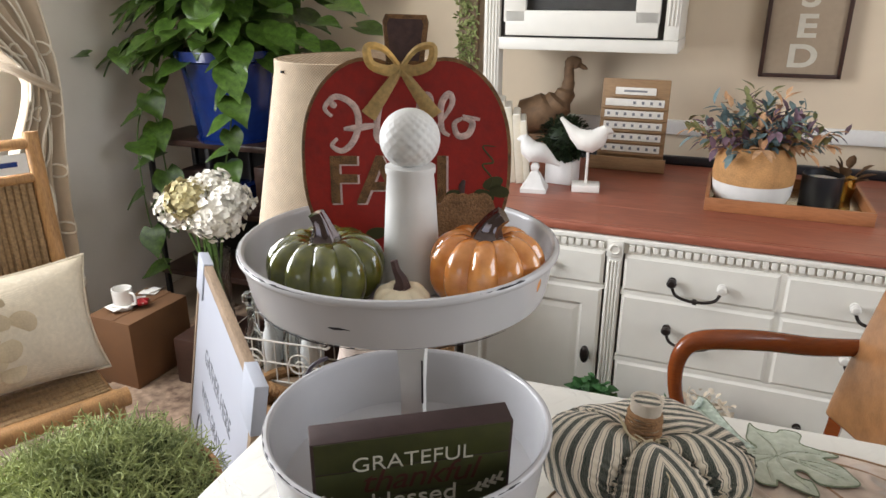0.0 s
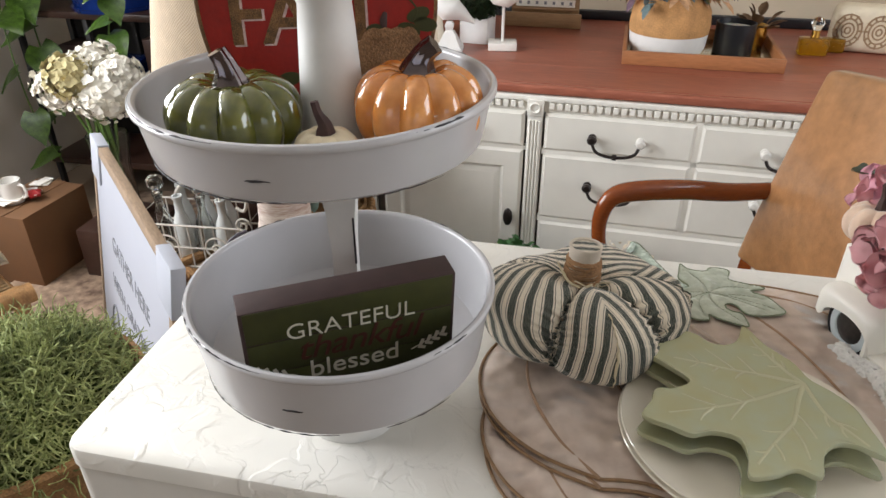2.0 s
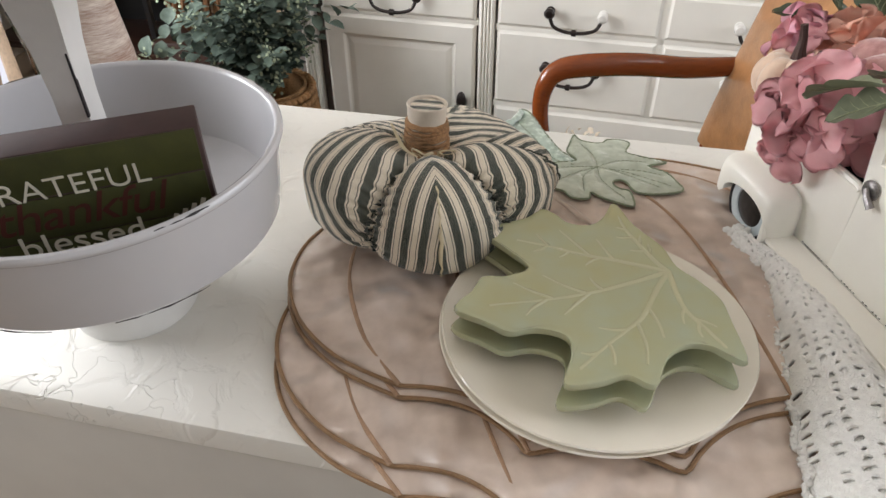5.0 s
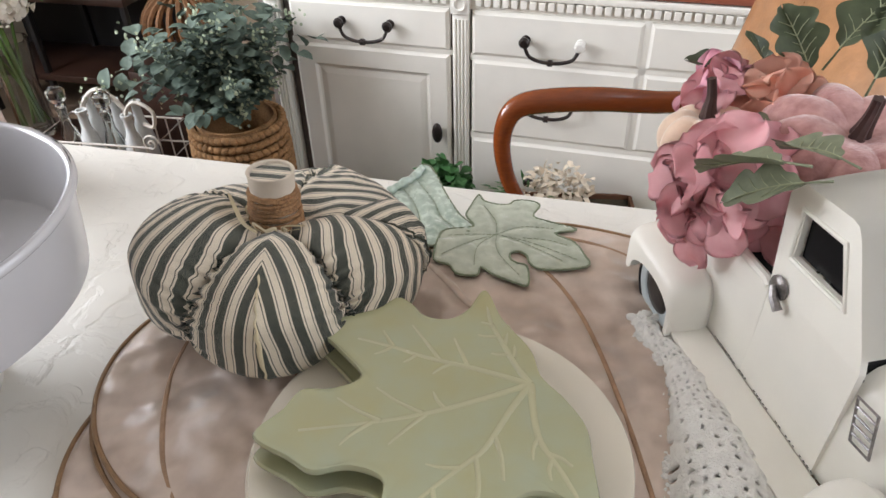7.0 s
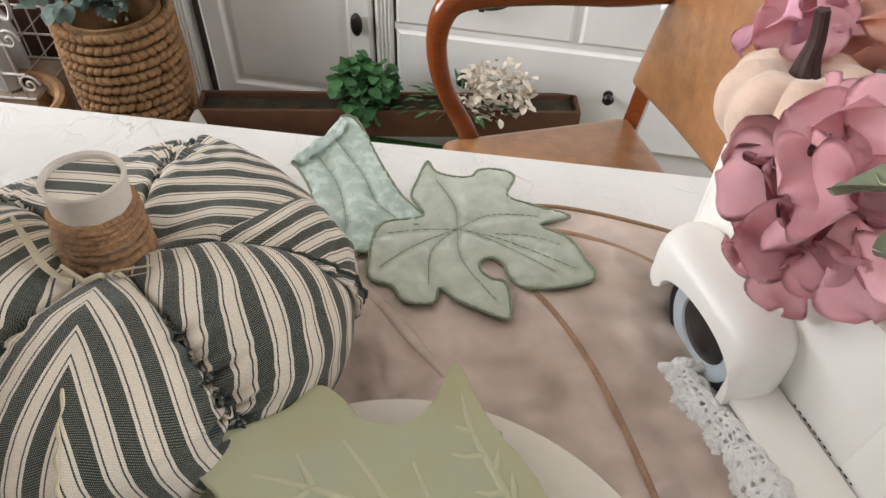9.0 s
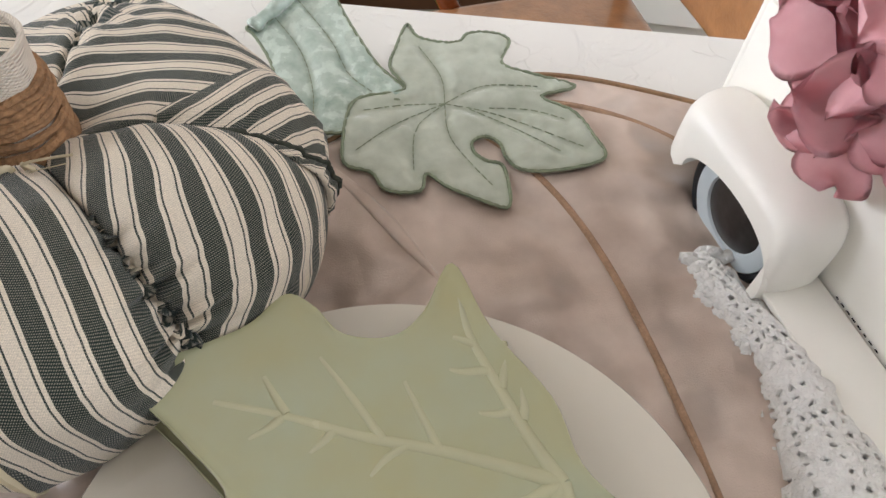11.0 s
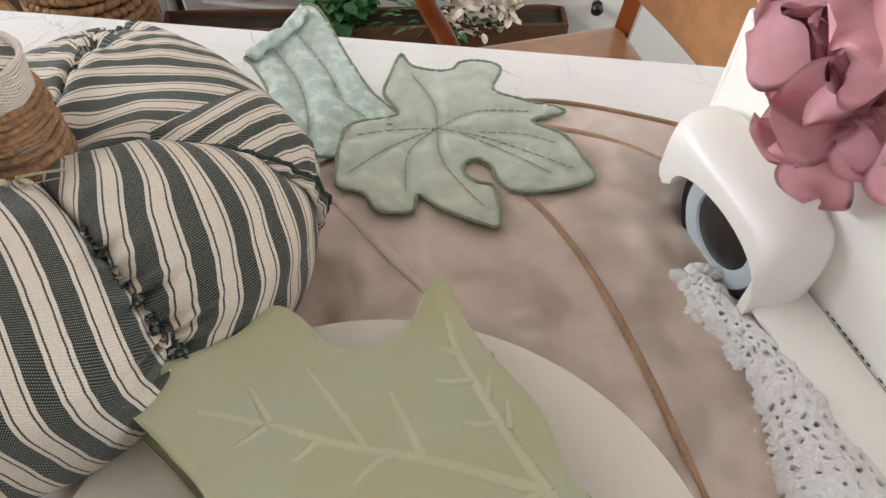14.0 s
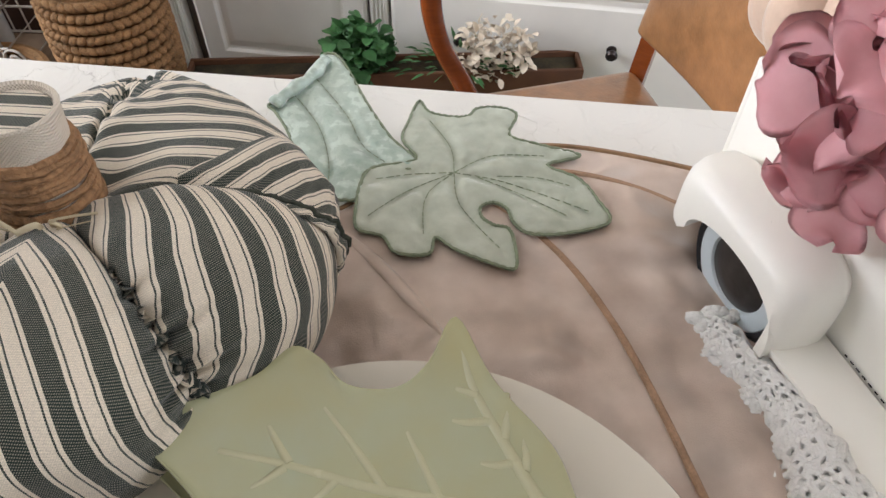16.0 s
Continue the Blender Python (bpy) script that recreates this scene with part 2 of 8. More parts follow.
M = {}
M["table"] = crackle("crackled_white_paint", lin(230, 227, 219), lin(218, 214, 205), 26, 0.75)
# darker than the tabletop: the shade on the sides is in the colour
M["table_side"] = mat("shaded_white_paint", lin(204, 200, 192), 0.5, var=0.05, scale=5, bump=0.2, bscale=25)
M["enamel"] = mat("white_enamel", lin(198, 197, 199), 0.24, var=0.03, scale=8, bump=0.06, bscale=30, coat=0.3)
M["enamel_in"] = mat("pale_enamel", lin(234, 239, 246), 0.3, var=0.03, scale=8, bump=0.05, bscale=30, coat=0.2)
M["chip"] = mat("chipped_black_metal", lin(42, 37, 40), 0.6, var=0.2)
M["whitewood"] = mat("distressed_white_wood", lin(224, 223, 220), 0.45, var=0.05, scale=14, bump=0.2, bscale=40, wear=lin(90, 84, 80), wear_at=0.76, wear_scale=30)
M["red"] = mat("painted_red_wood", lin(146, 27, 14), 0.62, var=0.18, scale=40, bump=0.25, bscale=120)
M["glitter_brown"] = mat("brown_glitter", lin(122, 88, 52), 0.7, var=0.5, scale=300, bump=0.6, bscale=900)
M["lace_white"] = mat("white_print", lin(204, 178, 170), 0.7, var=0.32, scale=420, bump=0.1)
M["raffia"] = mat("raffia", lin(216, 188, 128), 0.75, var=0.2, scale=80, bump=0.3, bscale=300)
M["darkwood"] = mat("dark_brown_wood", lin(70, 52, 50), 0.6, var=0.15, scale=25, bump=0.2, bscale=80)
M["signgreen"] = mat("olive_wood", lin(60, 62, 22), 0.6, var=0.22, scale=20, bump=0.2, bscale=90, wear=lin(48, 36, 26), wear_at=0.64, wear_scale=22)
M["signred"] = mat("rust_red_paint", lin(72, 28, 18), 0.7)
M["signwhite"] = mat("cream_paint", lin(204, 198, 182), 0.7, var=0.06)
M["greenglaze"] = mat("olive_lustre_glaze", lin(64, 72, 16), 0.1, var=0.3, scale=25, bump=0.03, coat=1.0, second=lin(112, 114, 40), spec=0.9)
M["orangeglaze"] = mat("orange_lustre_glaze", lin(220, 122, 38), 0.1, var=0.2, scale=25, bump=0.03, coat=1.0, second=lin(243, 168, 92), spec=0.9)
M["gunmetal"] = mat("gunmetal_glaze", lin(126, 116, 118), 0.09, metal=0.95, var=0.2, scale=40, bump=0.06)
M["cream"] = mat("cream_matte", lin(232, 219, 190), 0.55, var=0.05, bump=0.1)
M["brownstem"] = mat("brown_stem", lin(74, 52, 48), 0.6, var=0.25, scale=60, bump=0.4, bscale=120)
CR, GR = lin(228, 216, 196), lin(24, 42, 34)
M["ticking"] = striped("ticking_stripe", [(0.0, CR), (0.04, CR), (0.09, GR), (0.135, CR), (0.225, GR), (0.665, CR), (0.755, GR), (0.80, CR)], 78, weave=2600)
M["canvas"] = woven("canvas_stem", lin(226, 214, 197), lin(212, 199, 181), 5200, 5200, axis="XZ", dist=0.0008, depth=0.7)
M["jute"] = mat("jute_twine", lin(158, 120, 84), 0.9, var=0.35, scale=120, bump=0.9, bscale=500)
M["frayed"] = mat("dark_frayed_thread", lin(66, 70, 60), 0.9, var=0.5, scale=700, bump=0.6, bscale=900)
M["frill"] = mat("frayed_cream_cloth", lin(206, 192, 160), 0.9, var=0.15)
M["velvet"] = crushed("taupe_velvet", lin(214, 190, 172), lin(238, 220, 206), 12, 0.16, 0.055, 0.38, 0.9)
M["hem"] = mat("brown_satin_stitch", lin(150, 118, 86), 0.6, var=0.2, scale=300, bump=0.5, bscale=800)
M["stitch"] = mat("tan_satin_stitch", lin(178, 144, 116), 0.6, var=0.2, scale=300, bump=0.5, bscale=800)
M["sage_velvet"] = crushed("sage_velvet", lin(182, 189, 170), lin(205, 210, 194), 34, 0.07, 0.008)
# the light second tone carries part of the satin's sheen as colour
M["sage_satin"] = mat("sage_satin_velvet", lin(162, 186, 168), 0.27, var=0.16, scale=40, bump=0.35, bscale=500, sheen=1.0, second=lin(214, 228, 214), spec=1.0)
M["sage_hem"] = mat("sage_stitch", lin(136, 146, 120), 0.7, var=0.2, scale=300, bump=0.4, bscale=700)
M["plate"] = mat("cream_glazed_plate", lin(244, 237, 222), 0.09, var=0.03, scale=6, bump=0.02, coat=0.7)
M["leafplate"] = mat("sage_glazed_ceramic", lin(184, 177, 126), 0.16, var=0.05, scale=9, bump=0.03, coat=0.9, second=lin(172, 180, 154))
M["leafvein"] = mat("pale_sage_glaze", lin(190, 189, 154), 0.26, var=0.05, scale=10, bump=0.03, coat=0.4)
M["crochet"] = mat("white_cotton_crochet", lin(248, 246, 242), 0.9, var=0.08, scale=80, bump=0.8, bscale=700)
M["ivory"] = mat("ivory_truck_paint", lin(249, 246, 237), 0.36, var=0.03, scale=8, bump=0.04, coat=0.15)
M["tyre"] = mat("black_rubber", lin(28, 28, 32), 0.6, var=0.15)
M["rim_grey"] = mat("pale_grey_wheel", lin(198, 208, 212), 0.4, var=0.04)
M["hubcap"] = mat("dark_wheel_cap", lin(70, 66, 64), 0.35, metal=0.6, var=0.25, scale=60)
M["silver"] = mat("worn_silver", lin(150, 146, 146), 0.3, metal=0.9, var=0.3, scale=200, bump=0.3, bscale=300)
M["blackin"] = mat("matte_black", lin(20, 20, 22), 0.8, var=0.1)
M["glassdark"] = mat("smoked_window", lin(46, 46, 48), 0.12, var=0.1, bump=0)
M["petal"] = silk("mauve_pink_silk_petal", lin(255, 202, 208), lin(255, 220, 223))
M["throat"] = mat("dark_purple_throat", lin(96, 52, 84), 0.8)
M["petal_peach"] = silk("peach_silk_petal", lin(255, 206, 186), lin(255, 222, 206))
M["petal_lilac"] = silk("lilac_silk_petal", lin(238, 182, 200), lin(246, 206, 214))
M["leafgrey"] = mat("pale_grey_green_leaf", lin(126, 132, 108), 0.6, var=0.18, scale=30, bump=0.2, bscale=150, rand=0.10)
M["leafrib"] = mat("pale_leaf_vein", lin(158, 164, 132), 0.6, var=0.1, scale=60)
M["leafgreen"] = mat("grey_green_leaf", lin(80, 90, 64), 0.6, var=0.22, scale=30, bump=0.2, bscale=150, rand=0.12)
# paler second tone paints whitish highlights into the pink
M["pinkvelvet"] = mat("dusty_pink_velvet", lin(180, 118, 116), 0.7, var=0.2, scale=34, bump=0.4, bscale=260, sheen=0.9, second=lin(218, 172, 166))
M["peachvelvet"] = mat("peach_velvet", lin(232, 203, 180), 0.75, var=0.12, scale=22, bump=0.35, bscale=260, sheen=0.7)
M["leather"] = mat("tan_leather", lin(160, 114, 74), 0.30, var=0.22, scale=13, bump=0.28, bscale=220, coat=0.6, spec=1.0)
M["mahogany"] = mat("polished_brown_wood", lin(126, 62, 24), 0.22, var=0.14, scale=14, bump=0.05, coat=0.4, stretch=(1, 1, 6))
M["cabwhite"] = mat("cabinet_white_paint", lin(231, 228, 219), 0.4, var=0.03, scale=5, bump=0.08, bscale=30)
# grey puts the shade and wear of the joints into the colour
M["cabgap"] = mat("shaded_worn_joint", lin(112, 104, 97), 0.8, var=0.15)
M["redtop"] = mat("reddish_wood_counter", lin(150, 84, 66), 0.38, var=0.18, scale=5, bump=0.12, bscale=40, stretch=(1, 5, 5), second=lin(172, 104, 82))
M["iron"] = mat("dark_bronze", lin(52, 46, 44), 0.35, metal=0.6, var=0.25, scale=50)
M["porcelain"] = mat("white_knob_chipped", lin(225, 222, 215), 0.3, wear=lin(70, 66, 60), wear_at=0.6, wear_scale=60)
M["wall"] = mat("warm_beige_wall", lin(220, 203, 178), 0.85, var=0.03, scale=3, bump=0.12, bscale=60)
# for the unseen south wall, dark to keep bounce off front faces
M["wall_far"] = mat("deep_taupe_wall", lin(136, 122, 108), 0.85, var=0.04, scale=3, bump=0.12, bscale=60)
M["wall_grey"] = mat("pale_grey_wall", lin(228, 222, 213), 0.85, var=0.03, scale=3, bump=0.12, bscale=60)
M["ceil"] = mat("white_ceiling", lin(226, 223, 216), 0.9, var=0.02)
M["floor"] = mat("brown_floor", lin(132, 114, 96), 0.6, var=0.1, scale=4, bump=0.1)
M["trimwhite"] = mat("white_trim", lin(232, 230, 226), 0.45, var=0.03, bump=0.05)

# ---------- building helpers ----------


def mesh_of(name, bm, material, smooth=True, angle=40):
    me = bpy.data.meshes.new(name)
    bm.normal_update()
    for f in bm.faces:
        f.smooth = smooth
    if smooth:
        lim = radians(angle)
        for e in bm.edges:
            if len(e.link_faces) == 2 and e.calc_face_angle(0) > lim:
                e.smooth = False
    bm.to_mesh(me)
    bm.free()
    for mm in (material if isinstance(material, (list, tuple)) else [material]):
        me.materials.append(mm)
    return me


def thing(name, loc=(0, 0, 0), rot=(0, 0, 0), label="", category="", group="", kind=""):
    ob = new(name)
    ob.empty_display_size = 0.05
    ob.matrix_world = pose(*loc, *rot)
    return tagged(ob, label, category, group, kind)


def part(name, bm, material, parent=None, label="", smooth=True, angle=40, m=None):
    ob = new(name, mesh_of(name, bm, material, smooth, angle))
    if parent:
        ob.parent = parent
    if m is not None:
        ob.matrix_local = m
    if label:
        ob["label"] = label
    return ob


def solo(name, bm, material, label, category, loc=(0, 0, 0), rot=(0, 0, 0), kind="", smooth=True, angle=40, group=""):
    ob = new(name, mesh_of(name, bm, material, smooth, angle))
    ob.matrix_world = pose(*loc, *rot)
    return tagged(ob, label, category, group, kind)


def box(bm, size, at=(0, 0, 0), bevel=0.0, seg=2, m=None):
    r = bmesh.ops.create_cube(bm, size=1)
    vs = r["verts"]
    bmesh.ops.scale(bm, verts=vs, vec=size)
    if bevel:
        es = list({e for v in vs for e in v.link_edges})
        out = bmesh.ops.bevel(bm, geom=es, offset=bevel, segments=seg, profile=0.5, affect="EDGES")
        vs = list({v for f in out["faces"] for v in f.verts} | {v for v in vs if v.is_valid})
    if m is not None:
        bmesh.ops.transform(bm, matrix=m, verts=vs)
    bmesh.ops.translate(bm, verts=vs, vec=at)
    return vs


def cbox(size, at=(0, 0, 0), bevel=0.0, seg=2, m=None):
    bm = bmesh.new()
    box(bm, size, at, bevel, seg, m)
    return bm


def lathe(profile, n=32, bm=None, at=(0, 0, 0), shape=None, m=None):
    """Turn (r, z) points about z; shape(a) scales the radius by the angle."""
    bm = bm or bmesh.new()
    rings = []
    made = []
    for r, z in profile:
        if r < 1e-6:
            v = bm.verts.new((0, 0, z))
            made.append(v)
            rings.append([v] * n)
        else:
            ring = []
            for i in range(n):
                a = 2 * math.pi * i / n
                q = r * (shape(a) if shape else 1)
                v = bm.verts.new((q * math.cos(a), q * math.sin(a), z))
                ring.append(v)
                made.append(v)
            rings.append(ring)
    for a, b in zip(rings, rings[1:]):
        for i in range(n):
            j = (i + 1) % n
            f = [a[i], a[j], b[j], b[i]]
            f = [v for q, v in enumerate(f) if v not in f[:q]]
            if len(f) > 2:
                bm.faces.new(f)
    if m is not None:
        bmesh.ops.transform(bm, matrix=m, verts=made)
    bmesh.ops.translate(bm, verts=made, vec=at)
    return bm


def spline(pts, n=8, closed=False):
    """Catmull-Rom through the points."""
    P = [Vector(p) for p in pts]
    out = []
    L = len(P)
    for i in range(L if closed else L - 1):
        g = lambda q: P[q % L] if closed else P[max(0, min(L - 1, q))]
        a, b, c, d = g(i - 1), g(i), g(i + 1), g(i + 2)
        for s in range(n):
            t = s / n
            out.append(0.5 * ((2 * b) + (c - a) * t + (2 * a - 5 * b + 4 * c - d) * t * t + (3 * b - a - 3 * c + d) * t ** 3))
    if not closed:
        out.append(P[-1])
    return out


def tube(bm, pts, r, n=8, closed=False, flat=1.0):
    """A round tube along the points; r a number or a function of 0..1."""
    P = [Vector(p) for p in pts]
    L = len(P)
    rings = []
    prev = None
    for i, p in enumerate(P):
        d = (P[(i + 1) % L] - P[i - 1]) if closed else (P[min(i + 1, L - 1)] - P[max(i - 1, 0)])
        d.normalize()
        if prev is None:
            up = Vector((0, 0, 1)) if abs(d.z) < 0.9 else Vector((1, 0, 0))
            x = d.cross(up).normalized()
        else:
            x = (prev - d * prev.dot(d))
            x = x.normalized() if x.length > 1e-6 else d.orthogonal().normalized()
        prev = x
        y = d.cross(x)
        q = r(i / max(1, L - 1)) if callable(r) else r
        rings.append([bm.verts.new(p + (x * math.cos(2 * math.pi * k / n) + y * math.sin(2 * math.pi * k / n) * flat) * q) for k in range(n)])
    pairs = list(zip(rings, rings[1:])) + ([(rings[-1], rings[0])] if closed else [])
    for a, b in pairs:
        for k in range(n):
            bm.faces.new([a[k], a[(k + 1) % n], b[(k + 1) % n], b[k]])
    if not closed:
        bm.faces.new(rings[0][::-1])
        bm.faces.new(rings[-1])
    return bm


def slab(outline, depth, bm=None, bevel=0.0, z=0.0):
    """A flat outline (x, y) raised by depth, with its upper edge rounded."""
    bm = bm or bmesh.new()
    vs = [bm.verts.new((p[0], p[1], z)) for p in outline]
    f = bm.faces.new(vs)
    if f.normal.z < 0:
        f.normal_flip()
    r = bmesh.ops.extrude_face_region(bm, geom=[f])
    up = [v for v in r["geom"] if isinstance(v, bmesh.types.BMVert)]
    bmesh.ops.translate(bm, verts=up, vec=(0, 0, depth))
    if bevel:
        ups = set(up)
        es = [e for e in bm.edges if e.verts[0] in ups and e.verts[1] in ups]
        bmesh.ops.bevel(bm, geom=es, offset=bevel, segments=2, profile=0.5, affect="EDGES")
    bmesh.ops.recalc_face_normals(bm, faces=bm.faces[:])
    return bm


def letters(name, text, size, material, parent, m, depth=0.0006, align="CENTER", label="", shear=0.0, spacing=1.0, offset=0.0):
    """Raised lettering in the built-in font, turned into a mesh."""
    cu = bpy.data.curves.new(name, "FONT")
    cu.body, cu.size, cu.extrude, cu.align_x, cu.align_y = text, size, depth, align, "CENTER"
    cu.shear, cu.space_character, cu.offset = shear, spacing, offset
    tmp = bpy.data.objects.new(name, cu)
    me = bpy.data.meshes.new_from_object(tmp)
    bpy.data.objects.remove(tmp)
    me.materials.clear()
    me.materials.append(material)
    ob = new(name, me)
    ob.parent = parent
    ob.matrix_local = m
    if label:
        ob["label"] = label
    return ob


def noisy(bm, amp, scale, seed=0.0):
    for v in bm.verts:
        v.co += noise.noise_vector(v.co * scale + Vector((seed, seed * 2, 0))) * amp


def frame3(d, up=(0, 0, 1)):
    """A rotation whose z axis is d."""
    return Vector(d).to_track_quat("Z", "Y").to_matrix().to_4x4()


# ---------- the room ----------
X0, X1, Y0, Y1, H = -2.45, 2.32, -2.4, 3.14, 2.5


def wall(name, size, at, material, label):
    return solo(name, cbox(size, (0, 0, 0)), material, label, "wall", at, kind="structure", smooth=False)


solo("floor", cbox((X1 - X0 + 0.4, Y1 - Y0 + 0.4, 0.1)), M["floor"], "plain brown floor, dim under the furniture", "floor", ((X0 + X1) / 2, (Y0 + Y1) / 2, -0.05), kind="structure", smooth=False)
solo("ceiling", cbox((X1 - X0 + 0.4, Y1 - Y0 + 0.4, 0.1)), M["ceil"], "plain white ceiling", "ceiling", ((X0 + X1) / 2, (Y0 + Y1) / 2, H + 0.05), kind="structure", smooth=False)
wall("wall_north", (X1 - X0, 0.15, H), ((X0 + X1) / 2, Y1 + 0.075, H / 2), M["wall"], "warm beige painted plaster wall")
# unseen south wall, its opening added for the fill lamp
for sfx, sz, at in (("a", (0.10 - X0, 0.15, H), ((X0 + 0.10) / 2, Y0 - 0.075, H / 2)), ("b", (X1 - 1.90, 0.15, H), ((X1 + 1.90) / 2, Y0 - 0.075, H / 2)),
                    ("c", (1.80, 0.15, 0.90), (1.0, Y0 - 0.075, 0.45)), ("d", (1.80, 0.15, H - 2.30), (1.0, Y0 - 0.075, (H + 2.30) / 2))):
    wall("wall_south_" + sfx, sz, at, M["wall_far"], "unseen taupe wall round the added light opening")
# west and east walls, each with a tall window (y from, y to, z from, z to)
for nm, xw, (ya, yb, za, zb) in (("wall_west", X0 - 0.075, (0.05, 1.99, 0.95, 2.38)), ("wall_east", X1 + 0.075, (0.38, 2.02, 0.98, 2.42))):
    for sfx, sz, at in (("a", (0.15, ya - Y0, H), (xw, (Y0 + ya) / 2, H / 2)), ("b", (0.15, Y1 - yb, H), (xw, (Y1 + yb) / 2, H / 2)),
                        ("c", (0.15, yb - ya, za), (xw, (ya + yb) / 2, za / 2)), ("d", (0.15, yb - ya, H - zb), (xw, (ya + yb) / 2, (H + zb) / 2))):
        wall(nm + "_" + sfx, sz, at, M["wall_grey"], "pale grey painted wall beside the window")

# ---------- the table ----------
TZ, TX0, TX1, TY0, TY1 = 0.92, -0.42, 1.15, 0.517, 0.977
table = thing("console_table", ((TX0 + TX1) / 2, (TY0 + TY1) / 2, 0), label="long narrow console table painted crackled white", category="table")


def rounded_block(sx, sy, z0, z1, r, edge):
    """A block with rounded upright corners and a softened top edge."""
    O = []
    for qx, qy, a0 in ((1, 1, 0), (-1, 1, 90), (-1, -1, 180), (1, -1, 270)):
        for i in range(7):
            a = radians(a0 + 15 * i)
            O.append((qx * (sx / 2 - r) + r * math.cos(a), qy * (sy / 2 - r) + r * math.sin(a)))
    bm = bmesh.new()
    rows = []
    for z, d in ((z0, 0), (z1 - edge, 0), (z1 - edge * 0.3, edge * 0.3), (z1, edge)):
        rows.append([bm.verts.new((x * (1 - 2 * d / sx), y * (1 - 2 * d / sy), z)) for x, y in O])
    for p, q in zip(rows, rows[1:]):
        for i in range(len(O)):
            j = (i + 1) % len(O)
            bm.faces.new([p[i], p[j], q[j], q[i]])
    bm.faces.new(rows[-1])
    bm.faces.new(rows[0][::-1])
    bmesh.ops.recalc_face_normals(bm, faces=bm.faces[:])
    return bm


part("tabletop", rounded_block(TX1 - TX0, TY1 - TY0, TZ - 0.022, TZ, 0.020, 0.004), M["table"], table, "crackled white painted top")
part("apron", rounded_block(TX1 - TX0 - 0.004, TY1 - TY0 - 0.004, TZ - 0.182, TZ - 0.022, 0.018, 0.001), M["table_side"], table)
for sx in (-1, 1):
    for sy in (-1, 1):
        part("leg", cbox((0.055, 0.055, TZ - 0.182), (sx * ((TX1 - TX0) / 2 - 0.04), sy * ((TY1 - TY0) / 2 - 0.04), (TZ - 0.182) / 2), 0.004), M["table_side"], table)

# ---------- two tier tray ----------
AX, AY = -0.168, 0.634
tray = thing("tiered_tray", (AX, AY, TZ), (0, 0, 12), label="two tier distressed white enamel tray on a wooden post", category="tiered tray")


def bowl(name, R, rb, z0, z1, seed, off):
    """An enamel pan with a rolled rim."""
    t = 0.0028
    prof = [(0, z0), (rb * 0.6, z0), (rb - 0.006, z0), (rb, z0 + 0.004)]
    prof += [(rb + (R - rb) * s, z0 + (z1 - z0) * s) for s in (0.25, 0.5, 0.75, 0.94)]
    rim = [(R + 0.0035 * math.cos(a), z1 + 0.0035 * math.sin(a)) for a in [radians(d) for d in (-60, -20, 20, 60, 100, 140, 180)]]
    inn = [(rb + (R - rb) * s - t, z0 + (z1 - z0) * s) for s in (0.9, 0.6, 0.3)] + [(rb - 0.004, z0 + 0.007), (rb - 0.012, z0 + 0.0035), (rb * 0.5, z0 + 0.003), (0, z0 + 0.003)]
    b = lathe(prof + rim + inn, 96)
    ob = part(name, b, M["enamel"], tray, "white enamel pan with a chipped rim", m=pose(*off))
    off = ()
    rnd = random.Random(seed)
    arcs = [(R + 0.0022, z1 + 0.0022, -2.95, 1.05, 0.0011), (R + 0.0022, z1 + 0.0020, -0.95, 0.34, 0.0014), (R + 0.001, z1 + 0.0030, 0.5, 0.5, 0.0010), (R + 0.001, z1 + 0.0030, 2.1, 0.4, 0.0012),
            (rb + 0.0004, z0 + 0.0028, -2.75, 1.25, 0.0010), (rb + 0.0004, z0 + 0.0028, -1.2, 0.5, 0.0007), (rb + (R - rb) * 0.40 + 0.0006, z0 + 0.45 * (z1 - z0), -1.86 + seed * 0.01, 0.13, 0.0013)]
    for k, (rr, zz, a0, ln, w) in enumerate(arcs):
        bm = bmesh.new()
        n = max(14, int(ln * 50))
        tube(bm, [(rr * math.cos(a0 + ln * q / n), rr * math.sin(a0 + ln * q / n), zz + 0.0005 * noise.noise(Vector((q * 0.4, k * 3.1, seed)))) for q in range(n + 1)],
             lambda u: max(0.0001, w * (0.55 + 0.75 * noise.noise(Vector((u * ln * 16, k * 5.3, seed * 2)))) * math.sin(math.pi * min(0.97, max(0.03, u))) ** 0.4), 6)
        part("paint_chip", bm, M["chip"], ob, "dark worn line in the enamel")
    return ob


bowl("lower_pan", 0.1345, 0.1265, 0.074, 0.140, 3, (-0.006, 0.003, 0))
bowl("upper_pan", 0.1365, 0.1290, 0.277, 0.320, 7, (-0.012, 0.009, 0))
oct_ = lambda a: 1 / max(abs(math.cos(((a + math.pi / 8) % (math.pi / 4)) - math.pi / 8)), 0.9)
part("foot", lathe([(0, 0), (0.048, 0), (0.049, 0.004), (0.048, 0.038), (0.042, 0.046), (0.032, 0.058), (0.034, 0.070), (0, 0.0735)], 48), M["whitewood"], tray, "round distressed white foot", angle=40, m=pose(-0.004, -0.010, 0))
sq = [(0, 0.078), (0.027, 0.078), (0.0265, 0.086), (0.018, 0.112), (0.0145, 0.148), (0.0145, 0.180), (0.017, 0.215), (0.022, 0.245), (0.0235, 0.2765), (0, 0.2765)]
part("middle_post", lathe(sq, 4, m=pose(0, 0, 0, 0, 0, 45)), M["whitewood"], tray, "square waisted post with worn corners", smooth=False)
bmc = bmesh.new()
